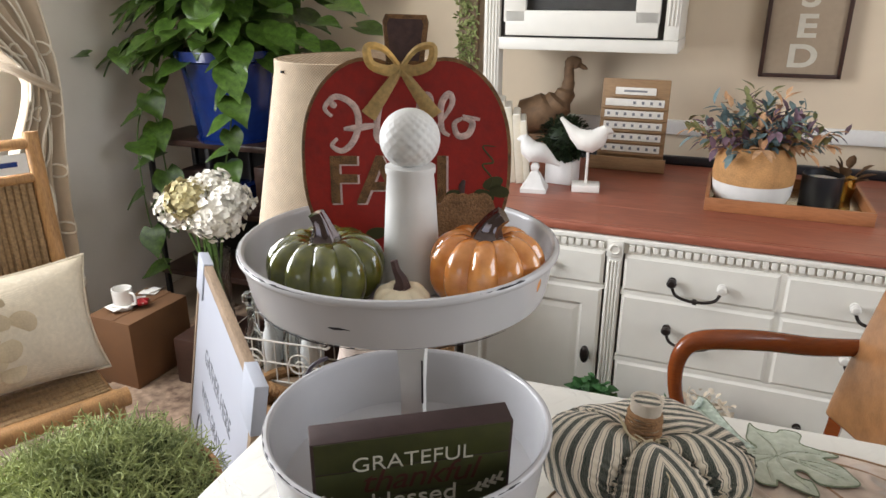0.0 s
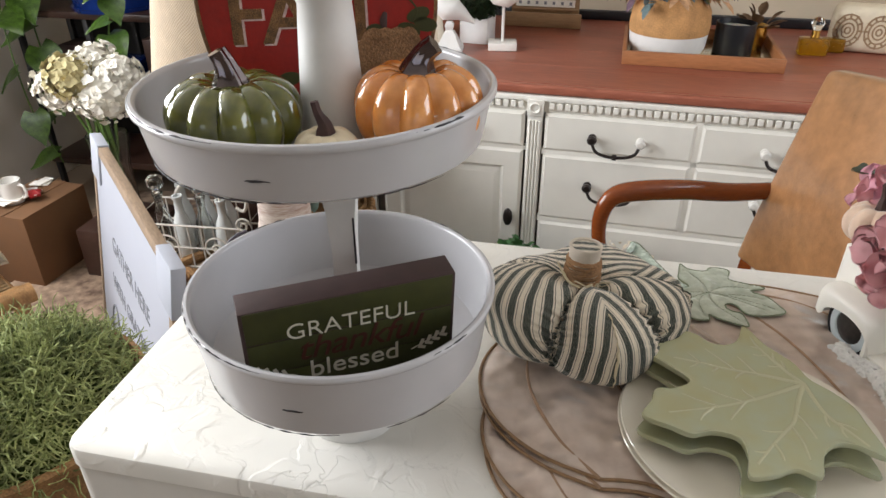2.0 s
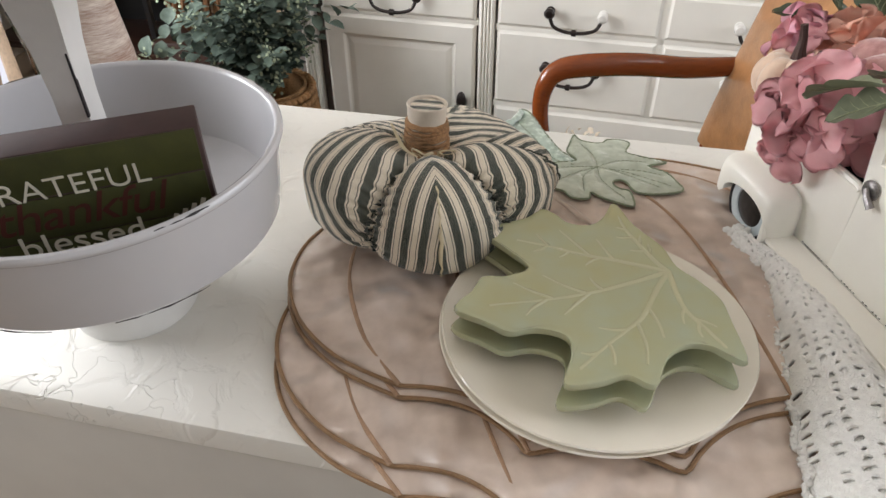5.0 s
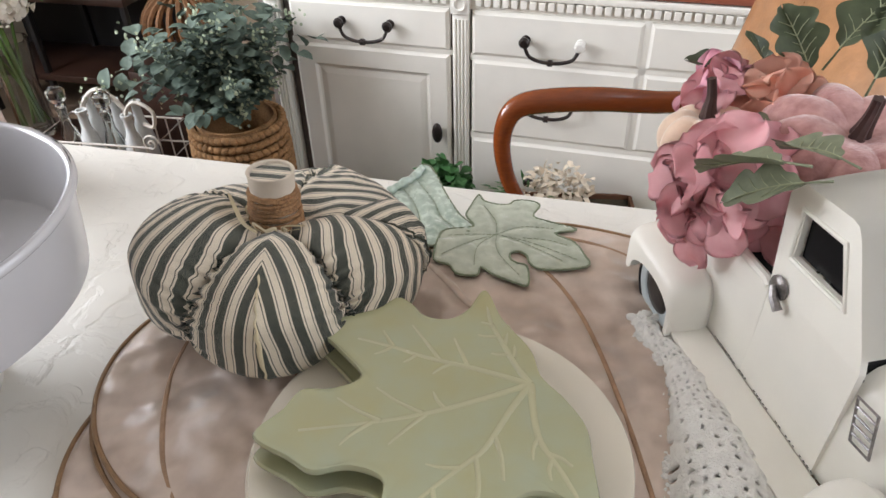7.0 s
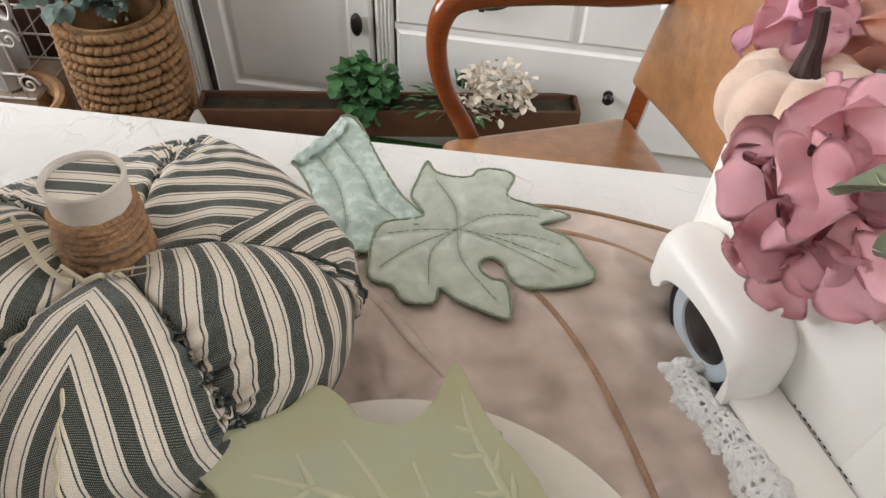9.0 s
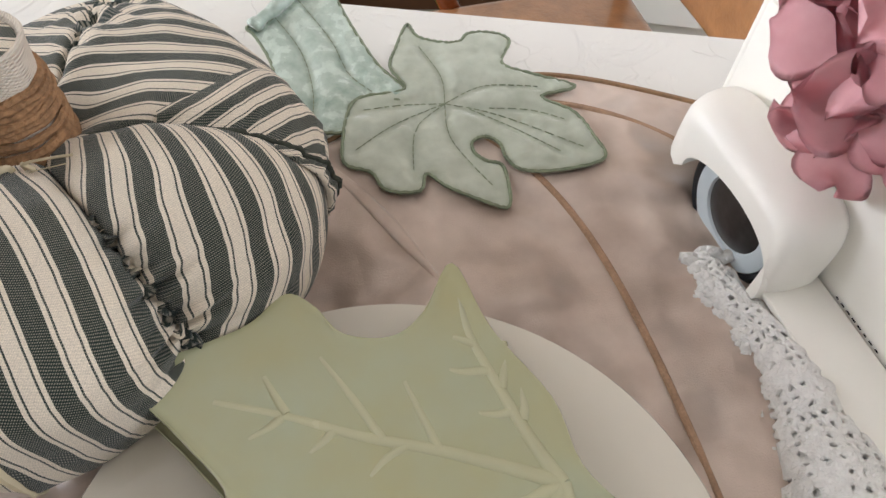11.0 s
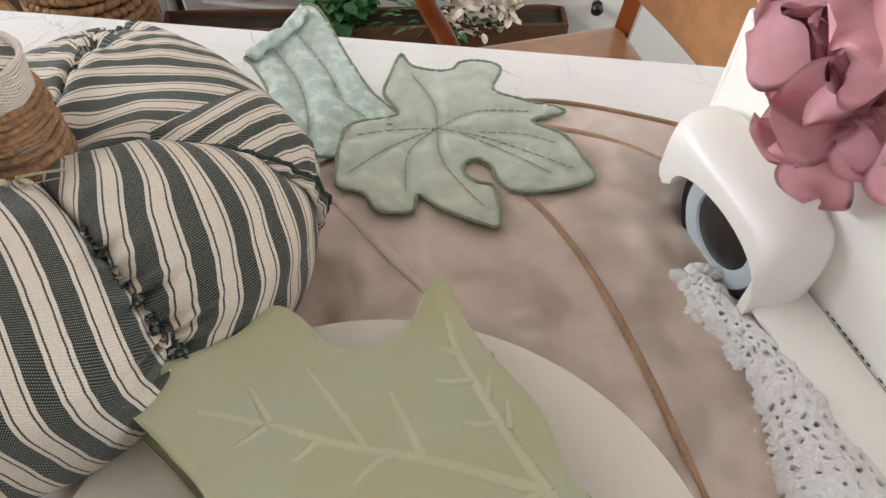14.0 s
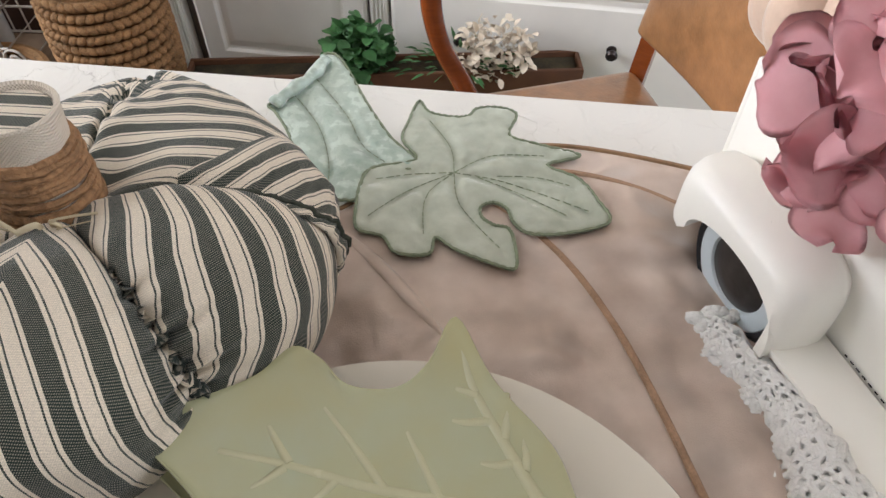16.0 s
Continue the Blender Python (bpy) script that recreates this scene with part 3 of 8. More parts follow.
box(bmc, (0.0016, 0.003, 0.045), (0.0102, -0.0108, 0.19), 0.0005)
part("paint_chip", bmc, M["chip"], tray, "dark worn edge")
pp = [(0, 0.2805), (0.027, 0.2805), (0.0275, 0.286), (0.0258, 0.294), (0.0242, 0.315), (0.0212, 0.365), (0.0198, 0.383), (0.0212, 0.385), (0.0212, 0.390), (0.012, 0.393), (0, 0.393)]
part("upper_post", lathe(pp, 40), M["whitewood"], tray, "tapered white post")
bms = bmesh.new()
bmesh.ops.create_uvsphere(bms, u_segments=84, v_segments=48, radius=0.0252)
for v in bms.verts:
    a, h = math.atan2(v.co.y, v.co.x), v.co.z / 0.0242
    v.co *= 1 - 0.05 * max(0, math.sin(a * 18) * math.sin(math.asin(max(-1, min(1, h))) * 18)) * (1 - abs(h) ** 6)
bmesh.ops.translate(bms, verts=bms.verts, vec=(0, 0, 0.4125))
part("finial", bms, M["whitewood"], tray, "white ball finial with a hobnail pattern")

# ---------- pumpkins ----------


def pumpkin_bm(R, hgt, n, groove=0.14, dip=0.25, segs=14, rings=22, power=1.0, wob=0.0, seed=1):
    """A ribbed pumpkin, its base at z 0."""
    rnd = random.Random(seed)
    amp = [1 + rnd.uniform(-wob, wob) for _ in range(n)]
    bm = bmesh.new()
    N = n * segs
    grid = []
    for i in range(rings + 1):
        ph = math.pi * i / rings
        s, c = math.sin(ph), math.cos(ph)
        row = []
        for j in range(N):
            a = 2 * math.pi * j / N
            lobe = abs(math.sin(a * n / 2)) ** power
            g = 1 - groove * (1 - lobe)
            rr = (0.10 + 0.90 * s ** 0.75) * R * g * (1 + (amp[int(a * n / (2 * math.pi)) % n] - 1) * lobe)
            if i in (0, rings):
                rr = R * 0.10
            zz = c * (0.5 - 0.0) * hgt
            zz -= dip * hgt * max(0, 1 - rr / (0.55 * R)) ** 1.6 * (1 if c > 0 else -0.35) * (0.9 if c > 0 else 1)
            zz += hgt * 0.05 * (lobe - 0.5) * (1 if c > 0 else 0) * s
            row.append(bm.verts.new((rr * math.cos(a), rr * math.sin(a), zz + hgt / 2)))
        grid.append(row)
    for a, b in zip(grid, grid[1:]):
        for j in range(N):
            bm.faces.new([a[j], b[j], b[(j + 1) % N], a[(j + 1) % N]])
    bm.faces.new(grid[0])
    bm.faces.new(grid[-1][::-1])
    lo = min(v.co.z for v in bm.verts)
    bmesh.ops.translate(bm, verts=bm.verts, vec=(0, 0, -lo))
    return bm


def stem_bm(pts, r0, r1, ribs=5, depth=0.18, n=20):
    """A ribbed curving stalk, flared where it leaves the fruit."""
    P = spline(pts, 6)
    bm = bmesh.new()
    tube(bm, P, lambda s: r1 + (r0 - r1) * (1 - s) ** 2.6, n)
    L = len(P)
    for i, v in enumerate(bm.verts):
        k, row = i % n, i // n
        c = P[min(row, L - 1)]
        v.co = c + (v.co - c) * (1 + depth * math.cos(ribs * 2 * math.pi * k / n))
    return bm


def pumpkin(name, R, hgt, n, material, stemmat, loc, rot, stem, label, cat="pumpkin", **kw):
    t = thing(name, loc, rot, label, cat)
    part("body", pumpkin_bm(R, hgt, n, **kw), material, t)
    part("stem", stem_bm(*stem), stemmat, t)
    return t

# ---------- on the upper pan ----------
UZ = TZ + 0.2805
pumpkin("ceramic_pumpkin", 0.050, 0.062, 11, M["greenglaze"], M["gunmetal"], (-0.224, 0.582, UZ), (0, 0, 20),
        ([(0, 0, 0.046), (0.0, 0.0, 0.057), (-0.002, 0, 0.068), (-0.006, 0, 0.077)], 0.019, 0.0066, 5, 0.14),
        "olive green glazed ceramic pumpkin with a metallic stem", groove=0.12)
pumpkin("ceramic_pumpkin", 0.0490, 0.066, 11, M["orangeglaze"], M["gunmetal"], (-0.097, 0.624, UZ), (0, 0, 4),
        ([(0, 0, 0.054), (0.001, 0.0, 0.062), (0.005, 0, 0.071), (0.013, 0, 0.078)], 0.019, 0.0070, 5, 0.14),
        "orange lustre glazed ceramic pumpkin with a metallic stem", groove=0.12)
pumpkin("mini_pumpkin", 0.0235, 0.031, 9, M["cream"], M["brownstem"], (-0.150, 0.568, UZ), (0, 0, 0),
        ([(0, 0, 0.025), (0.0, 0.0, 0.034), (-0.004, 0, 0.042), (-0.006, 0, 0.050)], 0.0085, 0.0026, 5, 0.16),
        "small cream pumpkin with a dark brown stem", groove=0.09)

# pumpkin shaped wooden sign, standing behind the post
hello = thing("pumpkin_sign", (AX - 0.028, AY + 0.060, UZ), (86, 0, 20.5), "red wooden pumpkin sign with a raffia bow, lettered hello fall", "wooden sign")


def apple(w, h, inset=0.0):
    pts = []
    for i in range(72):
        a = 2 * math.pi * i / 72
        x, y = math.sin(a), math.cos(a)
        r = 1 + 0.05 * math.cos(2 * a) - 0.0
        px, py = (abs(x) ** 0.82) * math.copysign(1, x) * w * r, (abs(y) ** 0.86) * math.copysign(1, y) * h
        if y > 0:
            py -= 0.008 * math.exp(-(px / 0.022) ** 2) - 0.005 * math.exp(-((abs(px) - 0.05) / 0.03) ** 2)
        sc = 1 - inset / math.hypot(px, py)
        pts.append((px * sc, py * sc))
    return pts


HW, HH = 0.1020, 0.0958
HC = 0.0952
bm = slab([(x, y + HC) for x, y in apple(HW, HH)], 0.012, bevel=0.0012)
part("board", bm, M["glitter_brown"], hello, "board with a glittered brown edge")
part("red_face", slab([(x, y + HC) for x, y in apple(HW, HH, 0.0035)], 0.0006, z=0.0122), M["red"], hello, "barn red painted face")
part("stalk", slab([(-0.017, HC + HH - 0.008), (0.016, HC + HH - 0.008), (0.021, HC + HH + 0.030), (0.019, HC + HH + 0.036), (-0.017, HC + HH + 0.037), (-0.020, HC + HH + 0.031)], 0.011, bevel=0.0012), M["glitter_brown"], hello, "brown glittered stalk")
part("stalk_face", slab([(-0.013, HC + HH - 0.003), (0.012, HC + HH - 0.003), (0.016, HC + HH + 0.028), (0.0145, HC + HH + 0.032), (-0.0135, HC + HH + 0.033), (-0.016, HC + HH + 0.028)], 0.0006, z=0.0112), M["brownstem"], hello)
FZ = 0.0134


def stroke(pts, w, material, name, z=FZ, n=7, thin=0.45):
    """A pen stroke, thicker in its middle."""
    bm = bmesh.new()
    tube(bm, [(p[0], p[1], z) for p in spline([(q[0], q[1], 0) for q in pts], n)], lambda s: w * (thin + (1 - thin) * math.sin(math.pi * s)), 6)
    bmesh.ops.scale(bm, vec=(1, 1, 0.25), space=Matrix.Translation((0, 0, -z)), verts=bm.verts)
    return part(name, bm, material, hello)


for s in ([(-0.078, 0.147), (-0.085, 0.157), (-0.073, 0.170), (-0.055, 0.160), (-0.050, 0.140), (-0.056, 0.118), (-0.068, 0.106), (-0.079, 0.112), (-0.073, 0.121)],
          [(-0.073, 0.158), (-0.079, 0.163)], [(-0.066, 0.132), (-0.048, 0.134), (-0.030, 0.137)],
          [(-0.024, 0.168), (-0.030, 0.145), (-0.031, 0.122), (-0.024, 0.114)],
          [(-0.020, 0.126), (-0.008, 0.133), (-0.010, 0.142), (-0.018, 0.136), (-0.014, 0.120), (-0.002, 0.120)],
          [(0.010, 0.130), (0.026, 0.160), (0.022, 0.172), (0.014, 0.158), (0.017, 0.130), (0.026, 0.124)],
          [(0.030, 0.130), (0.048, 0.160), (0.045, 0.173), (0.037, 0.160), (0.038, 0.132), (0.046, 0.124)],
          [(0.060, 0.145), (0.051, 0.138), (0.055, 0.124), (0.066, 0.126), (0.070, 0.140), (0.060, 0.146), (0.078, 0.143)]):
    stroke([(x * 0.86, 0.1085 + (y - 0.106) * 0.76) for x, y in s], 0.0031, M["lace_white"], "script_stroke")
letters("lettering", "FALL", 0.062, M["lace_white"], hello, pose(-0.008, 0.078, 0.0129), 0.0002, offset=0.0016, spacing=0.98)
letters("lettering", "FALL", 0.062, M["glitter_brown"], hello, pose(-0.0095, 0.079, 0.0133), 0.0002, offset=0.0012, spacing=0.98)
# painted pumpkin and vine in the corner
for k, (dx, w) in enumerate(((-0.017, 0.010), (0.017, 0.010), (-0.008, 0.012), (0.009, 0.012), (0.0, 0.011))):
    part("painted_rib", slab([(0.052 + 1.15 * (dx + w * math.cos(a)), 0.048 + 0.021 * math.sin(a)) for a in [2 * math.pi * i / 20 for i in range(20)]], 0.0003, z=0.0128 + 0.0003 * k), M["glitter_brown"] if k < 0 else M["jute"], hello)
stroke([(0.052, 0.068), (0.051, 0.074), (0.053, 0.081)], 0.003, M["brownstem"], "painted_stalk")
stroke([(0.074, 0.070), (0.079, 0.082), (0.070, 0.095), (0.080, 0.098), (0.070, 0.112), (0.082, 0.112)], 0.0009, M["signgreen"], "painted_vine")
for lx, ly, la in ((0.080, 0.078, 20), (0.072, 0.066, 160), (0.086, 0.070, -10), (0.046, 0.066, 170), (-0.03, 0.03, 10), (-0.05, 0.028, 170)):
    bm = slab([(0.010 * math.cos(a) * (1.0), 0.0058 * math.sin(a)) for a in [2 * math.pi * i / 14 for i in range(14)]], 0.0003)
    bmesh.ops.transform(bm, matrix=pose(lx, ly, 0.0129, 0, 0, la), verts=bm.verts)
    part("painted_leaf", bm, M["signgreen"], hello)
# raffia bow
for s in (-1, 1):
    for pts, w in (([(0, 0, 0.004), (s * 0.014, 0.016, 0.010), (s * 0.028, 0.018, 0.013), (s * 0.026, 0.004, 0.012), (s * 0.012, -0.002, 0.008), (0, 0, 0.005)], 0.0048),
                   ([(0, 0, 0.005), (s * 0.014, -0.020, 0.008), (s * 0.030, -0.042, 0.006 + 0.003 * s)], 0.0066)):
        bm = bmesh.new()
        P = spline(pts, 8)
        rows = []
        for i, p in enumerate(P):
            d = (P[min(i + 1, len(P) - 1)] - P[max(0, i - 1)]).normalized()
            nrm = Vector((-d.y, d.x, 0))
            q = w * (0.45 + 0.75 * i / len(P))
            rows.append([bm.verts.new(p + nrm * q * c + Vector((0, 0, 0.0012 * math.cos(c * 3)))) for c in (-1, -0.4, 0.2, 1)])
        for a, b in zip(rows, rows[1:]):
            for j in range(3):
                bm.faces.new([a[j], a[j + 1], b[j + 1], b[j]])
        bmesh.ops.solidify(bm, geom=bm.faces[:], thickness=0.0006)
        bmesh.ops.transform(bm, matrix=pose(-0.004, HC + HH - 0.009, 0.013), verts=bm.verts)
        part("raffia_bow", bm, M["raffia"], hello)

# ---------- block sign in the lower pan ----------
LZ = TZ + 0.0775
blk = thing("block_sign", (-0.1445, 0.5730, LZ + 0.0035), (90 + 6, 0, 32), "dark olive wooden block sign lettered grateful, thankful, blessed", "block sign")
BW, BH, BD = 0.1745, 0.0985, 0.026
part("block", cbox((BW, BH, BD), (0, BH / 2, -BD / 2), 0.0012), M["darkwood"], blk)
for i in range(3):
    part("plank_face", cbox((BW - 0.006, BH / 3 - 0.0016, 0.0012), (0.0, BH / 6 + i * BH / 3, 0.0005), 0.0004), M["signgreen"], blk)
letters("lettering", "GRATEFUL", 0.0222, M["signwhite"], blk, pose(-0.001, 0.0715, 0.0014), 0.0003, spacing=1.0, offset=-0.0002)
letters("lettering", "thankful", 0.034, M["signred"], blk, pose(0.004, 0.051, 0.0014), 0.0002, shear=0.3, spacing=0.95)
letters("lettering", "blessed", 0.0262, M["signwhite"], blk, pose(0.000, 0.0275, 0.0014), 0.0003)
for s in (-1, 1):
    bm = bmesh.new()
    tube(bm, [(s * (0.049 + 0.026 * q), 0.025 + 0.012 * q, 0.0014) for q in (0, 0.5, 1)], 0.0005, 6)
    for q in (0.25, 0.5, 0.75, 1.0):
        for sd in (-1, 1):
            vs = box(bm, (0.007, 0.0030, 0.0005), (0, 0, 0), m=pose(0, 0, 0, 0, 0, s * (25 + sd * 45)))
            bmesh.ops.translate(bm, verts=vs, vec=(s * (0.049 + 0.026 * q) + s * 0.003, 0.025 + 0.012 * q + sd * 0.0028, 0.0014))
    part("painted_sprig", bm, M["signwhite"], blk)

# ---------- pumpkin shaped placemats ----------
MT = 0.0028
MA = 23.0


def mat_outline():
    """Scalloped lower edge and a rounded top, in the mat's own axes."""
    half = [(0.0, 0.160), (0.06, 0.178), (0.123, 0.177), (0.186, 0.141), (0.224, 0.105), (0.241, 0.058), (0.235, 0.008), (0.208, -0.038), (0.168, -0.072)]
    right = [Vector((p[0], p[1], 0)) for p in spline([(x, y, 0) for x, y in half], 6)]
    arc = lambda a, b, bulge, n=10: [Vector((a[0] + (b[0] - a[0]) * i / n, a[1] + (b[1] - a[1]) * i / n, 0)) + Vector(((b[1] - a[1]), -(b[0] - a[0]), 0)).normalized() * -bulge * math.sin(math.pi * i / n) for i in range(1, n + 1)]
    right += arc((0.168, -0.072), (0.092, -0.132), -0.014) + arc((0.092, -0.132), (0.0, -0.163), -0.010, 6)
    left = [Vector((-p.x, p.y, 0)) for p in right[::-1]][1:-1]
    return right + left


MO = mat_outline()


def placemat(loc, rot, z, top):
    t = thing("placemat", (loc[0], loc[1], z), (0, 0, rot), "taupe velvet pumpkin placemat with brown hem" + (" and sewn sage leaf" if top else ""), "placemat", "stack of placemats")
    bm = bmesh.new()
    rings = []
    seedv = Vector((loc[0] * 40, loc[1] * 40, z * 100))
    for s in (1.0, 0.988, 0.965, 0.93, 0.89, 0.84, 0.79, 0.73, 0.67, 0.6, 0.53, 0.46, 0.38, 0.30, 0.22, 0.14):
        row = []
        for p in MO:
            q = Vector((p.x * s, 0.02 + (p.y - 0.02) * s, 0))
            zz = 0 if s > 0.99 else MT * (0.75 if s > 0.98 else 1)
            # soft ribs between the stitch lines
            ang = math.atan2(p.x, -(p.y - 0.2))
            if s < 0.98:
                rib = noise.noise(Vector((ang * 7, s * 2.5, 0)) + seedv)
                zz += 0.0009 * abs(math.sin(ang * 3.2)) * s + 0.0012 * noise.noise(q * 26 + seedv) + 0.0017 * rib * s
            row.append(bm.verts.new((q.x, q.y, zz)))
        rings.append(row)
    N = len(MO)
    for a, b in zip(rings, rings[1:]):
        for i in range(N):
            bm.faces.new([a[i], a[(i + 1) % N], b[(i + 1) % N], b[i]])
    bm.faces.new(rings[-1])
    bmesh.ops.recalc_face_normals(bm, faces=bm.faces[:])
    part("velvet", bm, M["velvet"], t)
    bm = bmesh.new()
    tube(bm, [(p.x * 0.997, 0.02 + (p.y - 0.02) * 0.997, MT * 0.60) for p in spline([tuple(q) for q in MO], 3, closed=True)], 0.0017, 6, closed=True)
    part("hem", bm, M["hem"], t, "brown satin stitched hem")
    for bx, by in ((0.168, -0.072), (0.092, -0.132), (-0.092, -0.132), (-0.168, -0.072)):
        bm = bmesh.new()
        P = spline([(bx, by, 0), (bx * 1.12, 0.25 * by, 0), (bx * 1.14, 0.055, 0), (bx * 1.0, 0.115, 0), (bx * 0.7, 0.155, 0), (bx * 0.3, 0.163, 0)], 10)
        tube(bm, [(p.x, p.y, MT + 0.0010) for p in P], 0.0018, 6)
        bmesh.ops.scale(bm, vec=(1, 1, 0.6), space=Matrix.Translation((0, 0, -MT)), verts=bm.verts)
        part("stitch_line", bm, M["stitch"], t, "line of tan satin stitching")
    return t


placemat((0.213, 0.627), MA + 1, TZ + 0.0005, False)
placemat((0.207, 0.640), MA - 1, TZ + 0.0005 + MT * 1.45, False)
placemat((0.197, 0.692), MA - 0.5, TZ + 0.0005 + MT * 2.9, False)
topmat = placemat((0.195, 0.700), MA, TZ + 0.0005 + MT * 4.35, True)
MZ = TZ + 0.0005 + MT * 5.4


def quilt(name, outline, lift, material, parent, rim, label, lines, thick=0.0022):
    """A padded appliqué: rounded at its edge, raised between its sewn lines."""
    O = spline([(x, y, 0) for x, y in outline], 4, closed=True)
    sewn = [p for ln in lines for p in spline([(x, y, 0) for x, y in ln], 8)]
    N = len(O)

    def inside(x, y):
        hits = False
        for a, b in zip(O, O[1:] + O[:1]):
            if (a.y > y) != (b.y > y) and x < a.x + (y - a.y) / (b.y - a.y) * (b.x - a.x):
                hits = not hits
        return hits

    x0, x1, y0, y1 = min(p.x for p in O), max(p.x for p in O), min(p.y for p in O), max(p.y for p in O)
    flatp = [p.xy for p in O]
    step = 0.0022
    for i in range(int((x1 - x0) / step)):
        for j in range(int((y1 - y0) / step)):
            x, y = x0 + (i + 0.5 * (j % 2)) * step, y0 + j * step
            if inside(x, y) and min((Vector((x, y)) - p.xy).length for p in O) > 0.0009:
                flatp.append(Vector((x, y)))
    vs, es, fs = delaunay_2d_cdt(flatp, [(i, (i + 1) % N) for i in range(N)], [], 1, 1e-7)[:3]
    bm = bmesh.new()
    vv = []
    for v in vs:
        q = Vector((v.x, v.y, 0))
        d = min((q - p).length for p in O)
        near = min((q - w).length for w in sewn)
        z = thick * (0.45 + 0.55 * min(1, d / 0.0022)) + 0.0014 * min(1, d / 0.009) - (0.0024 * math.exp(-(near / 0.0034) ** 2) + 0.0010 * math.exp(-(near / 0.0085) ** 2) - 0.0007 * noise.noise(q * 90)) * min(1, d / 0.003)
        vv.append(bm.verts.new(q + Vector((0, 0, lift(q) + z))))
    for f in fs:
        bm.faces.new([vv[i] for i in f])
    rim_edges = [e for e in bm.edges if e.is_boundary]
    low = bmesh.ops.extrude_edge_only(bm, edges=rim_edges)["geom"]
    for v in low:
        if isinstance(v, bmesh.types.BMVert):
            v.co.z = lift(v.co)
    bmesh.ops.recalc_face_normals(bm, faces=bm.faces[:])
    ob = part(name, bm, material, parent, label, angle=70)
    bm = bmesh.new()
    edge = spline([tuple(p) for p in O], 3, closed=True)
    tube(bm, [p + Vector((0, 0, lift(p) + thick * 0.72 + 0.0003 * math.sin(i * 1.9))) for i, p in enumerate(edge)], 0.0009, 5, closed=True)
    part("stitched_edge", bm, rim, ob)
    stitches(ob, rim, lines, lift, thick - 0.0006, 0.00030)
    return ob


def stitches(parent, rim, lines, lift, z, r=0.0006):
    for ln in lines:
        bm = bmesh.new()
        P = spline([(x, y, 0) for x, y in ln], 8)
        run, dash = 0.0, [P[0]]
        for a, b in zip(P, P[1:]):
            run += (b - a).length
            dash.append(b)
            if run > 0.0032:
                tube(bm, [p + Vector((0, 0, lift(p) + z)) for p in (dash[0], dash[-1].lerp(dash[0], 0.28))], r, 5)
                run, dash = 0.0, [b]
        tagged(part("quilting_line", bm, rim, parent), kind="stuff")


# soft crease running across the top mat
bm = bmesh.new()
inv = topmat.matrix_world.inverted()
tube(bm, [inv @ Vector((0.128 + 0.075 * q, 0.839 - 0.072 * q + 0.004 * math.sin(3 * q), MZ - 0.0006)) for q in [i / 12 for i in range(13)]], lambda u: 0.0005 + 0.0034 * math.sin(math.pi * min(0.98, max(0.02, u))), 10)
bmesh.ops.scale(bm, vec=(1, 1, 0.7), space=Matrix.Translation((0, 0, -MT)), verts=bm.verts)
part("crease", bm, M["velvet"], topmat, "soft raised crease in the velvet")
# sage stem and leaf, sewn to the top mat (axes: x along the mat's width)
rise = lambda p: MT + 0.0015 + 0.20 * max(0.0, p.y - 0.20) ** 1.1
STEM_SEWN = [[(-0.009, 0.250), (0.001, 0.220), (0.001, 0.190), (-0.006, 0.163)], [(0.006, 0.259), (0.018, 0.225), (0.022, 0.200), (0.032, 0.182)], [(-0.018, 0.241), (-0.002, 0.251), (0.014, 0.266)]]
LEAF_SEWN = [[(0.064, 0.165), (0.068, 0.185), (0.063, 0.212)], [(0.064, 0.165), (0.088, 0.172), (0.118, 0.163)], [(0.064, 0.165), (0.088, 0.150), (0.122, 0.118)], [(0.064, 0.165), (0.060, 0.140), (0.071, 0.104)], [(0.064, 0.165), (0.045, 0.152), (0.036, 0.124)], [(0.064, 0.165), (0.042, 0.170), (0.020, 0.172)], [(0.064, 0.165), (0.036, 0.158), (0.012, 0.146)], [(0.075, 0.158), (0.092, 0.140), (0.110, 0.118)], [(0.085, 0.156), (0.105, 0.149), (0.120, 0.138)]]
gstem = quilt("appliqued_stem", [(-0.024, 0.243), (-0.016, 0.247), (0.005, 0.261), (0.014, 0.276), (0.022, 0.274), (0.026, 0.262), (0.031, 0.233), (0.038, 0.204), (0.048, 0.175), (0.020, 0.180), (0.012, 0.161), (-0.002, 0.163), (-0.010, 0.157), (-0.016, 0.172), (-0.024, 0.181), (-0.017, 0.196), (-0.016, 0.217), (-0.021, 0.237)],
              rise, M["sage_satin"], topmat, M["sage_hem"], "sage velvet stem, its tip lifting", STEM_SEWN)
bm = bmesh.new()
tube(bm, [Vector((p.x, p.y, rise(p) + 0.0036 + 0.0005 * math.sin(i * 1.3))) for i, p in enumerate(spline([(-0.021, 0.241, 0), (-0.010, 0.249, 0), (0.005, 0.259, 0), (0.015, 0.271, 0)], 8))], lambda u: 0.0036 + 0.0006 * math.sin(u * 19), 10)
part("rolled_top", bm, M["sage_satin"], gstem, "rolled satin edge of the stem", angle=80)
lifted = lambda p: MT + 0.0022
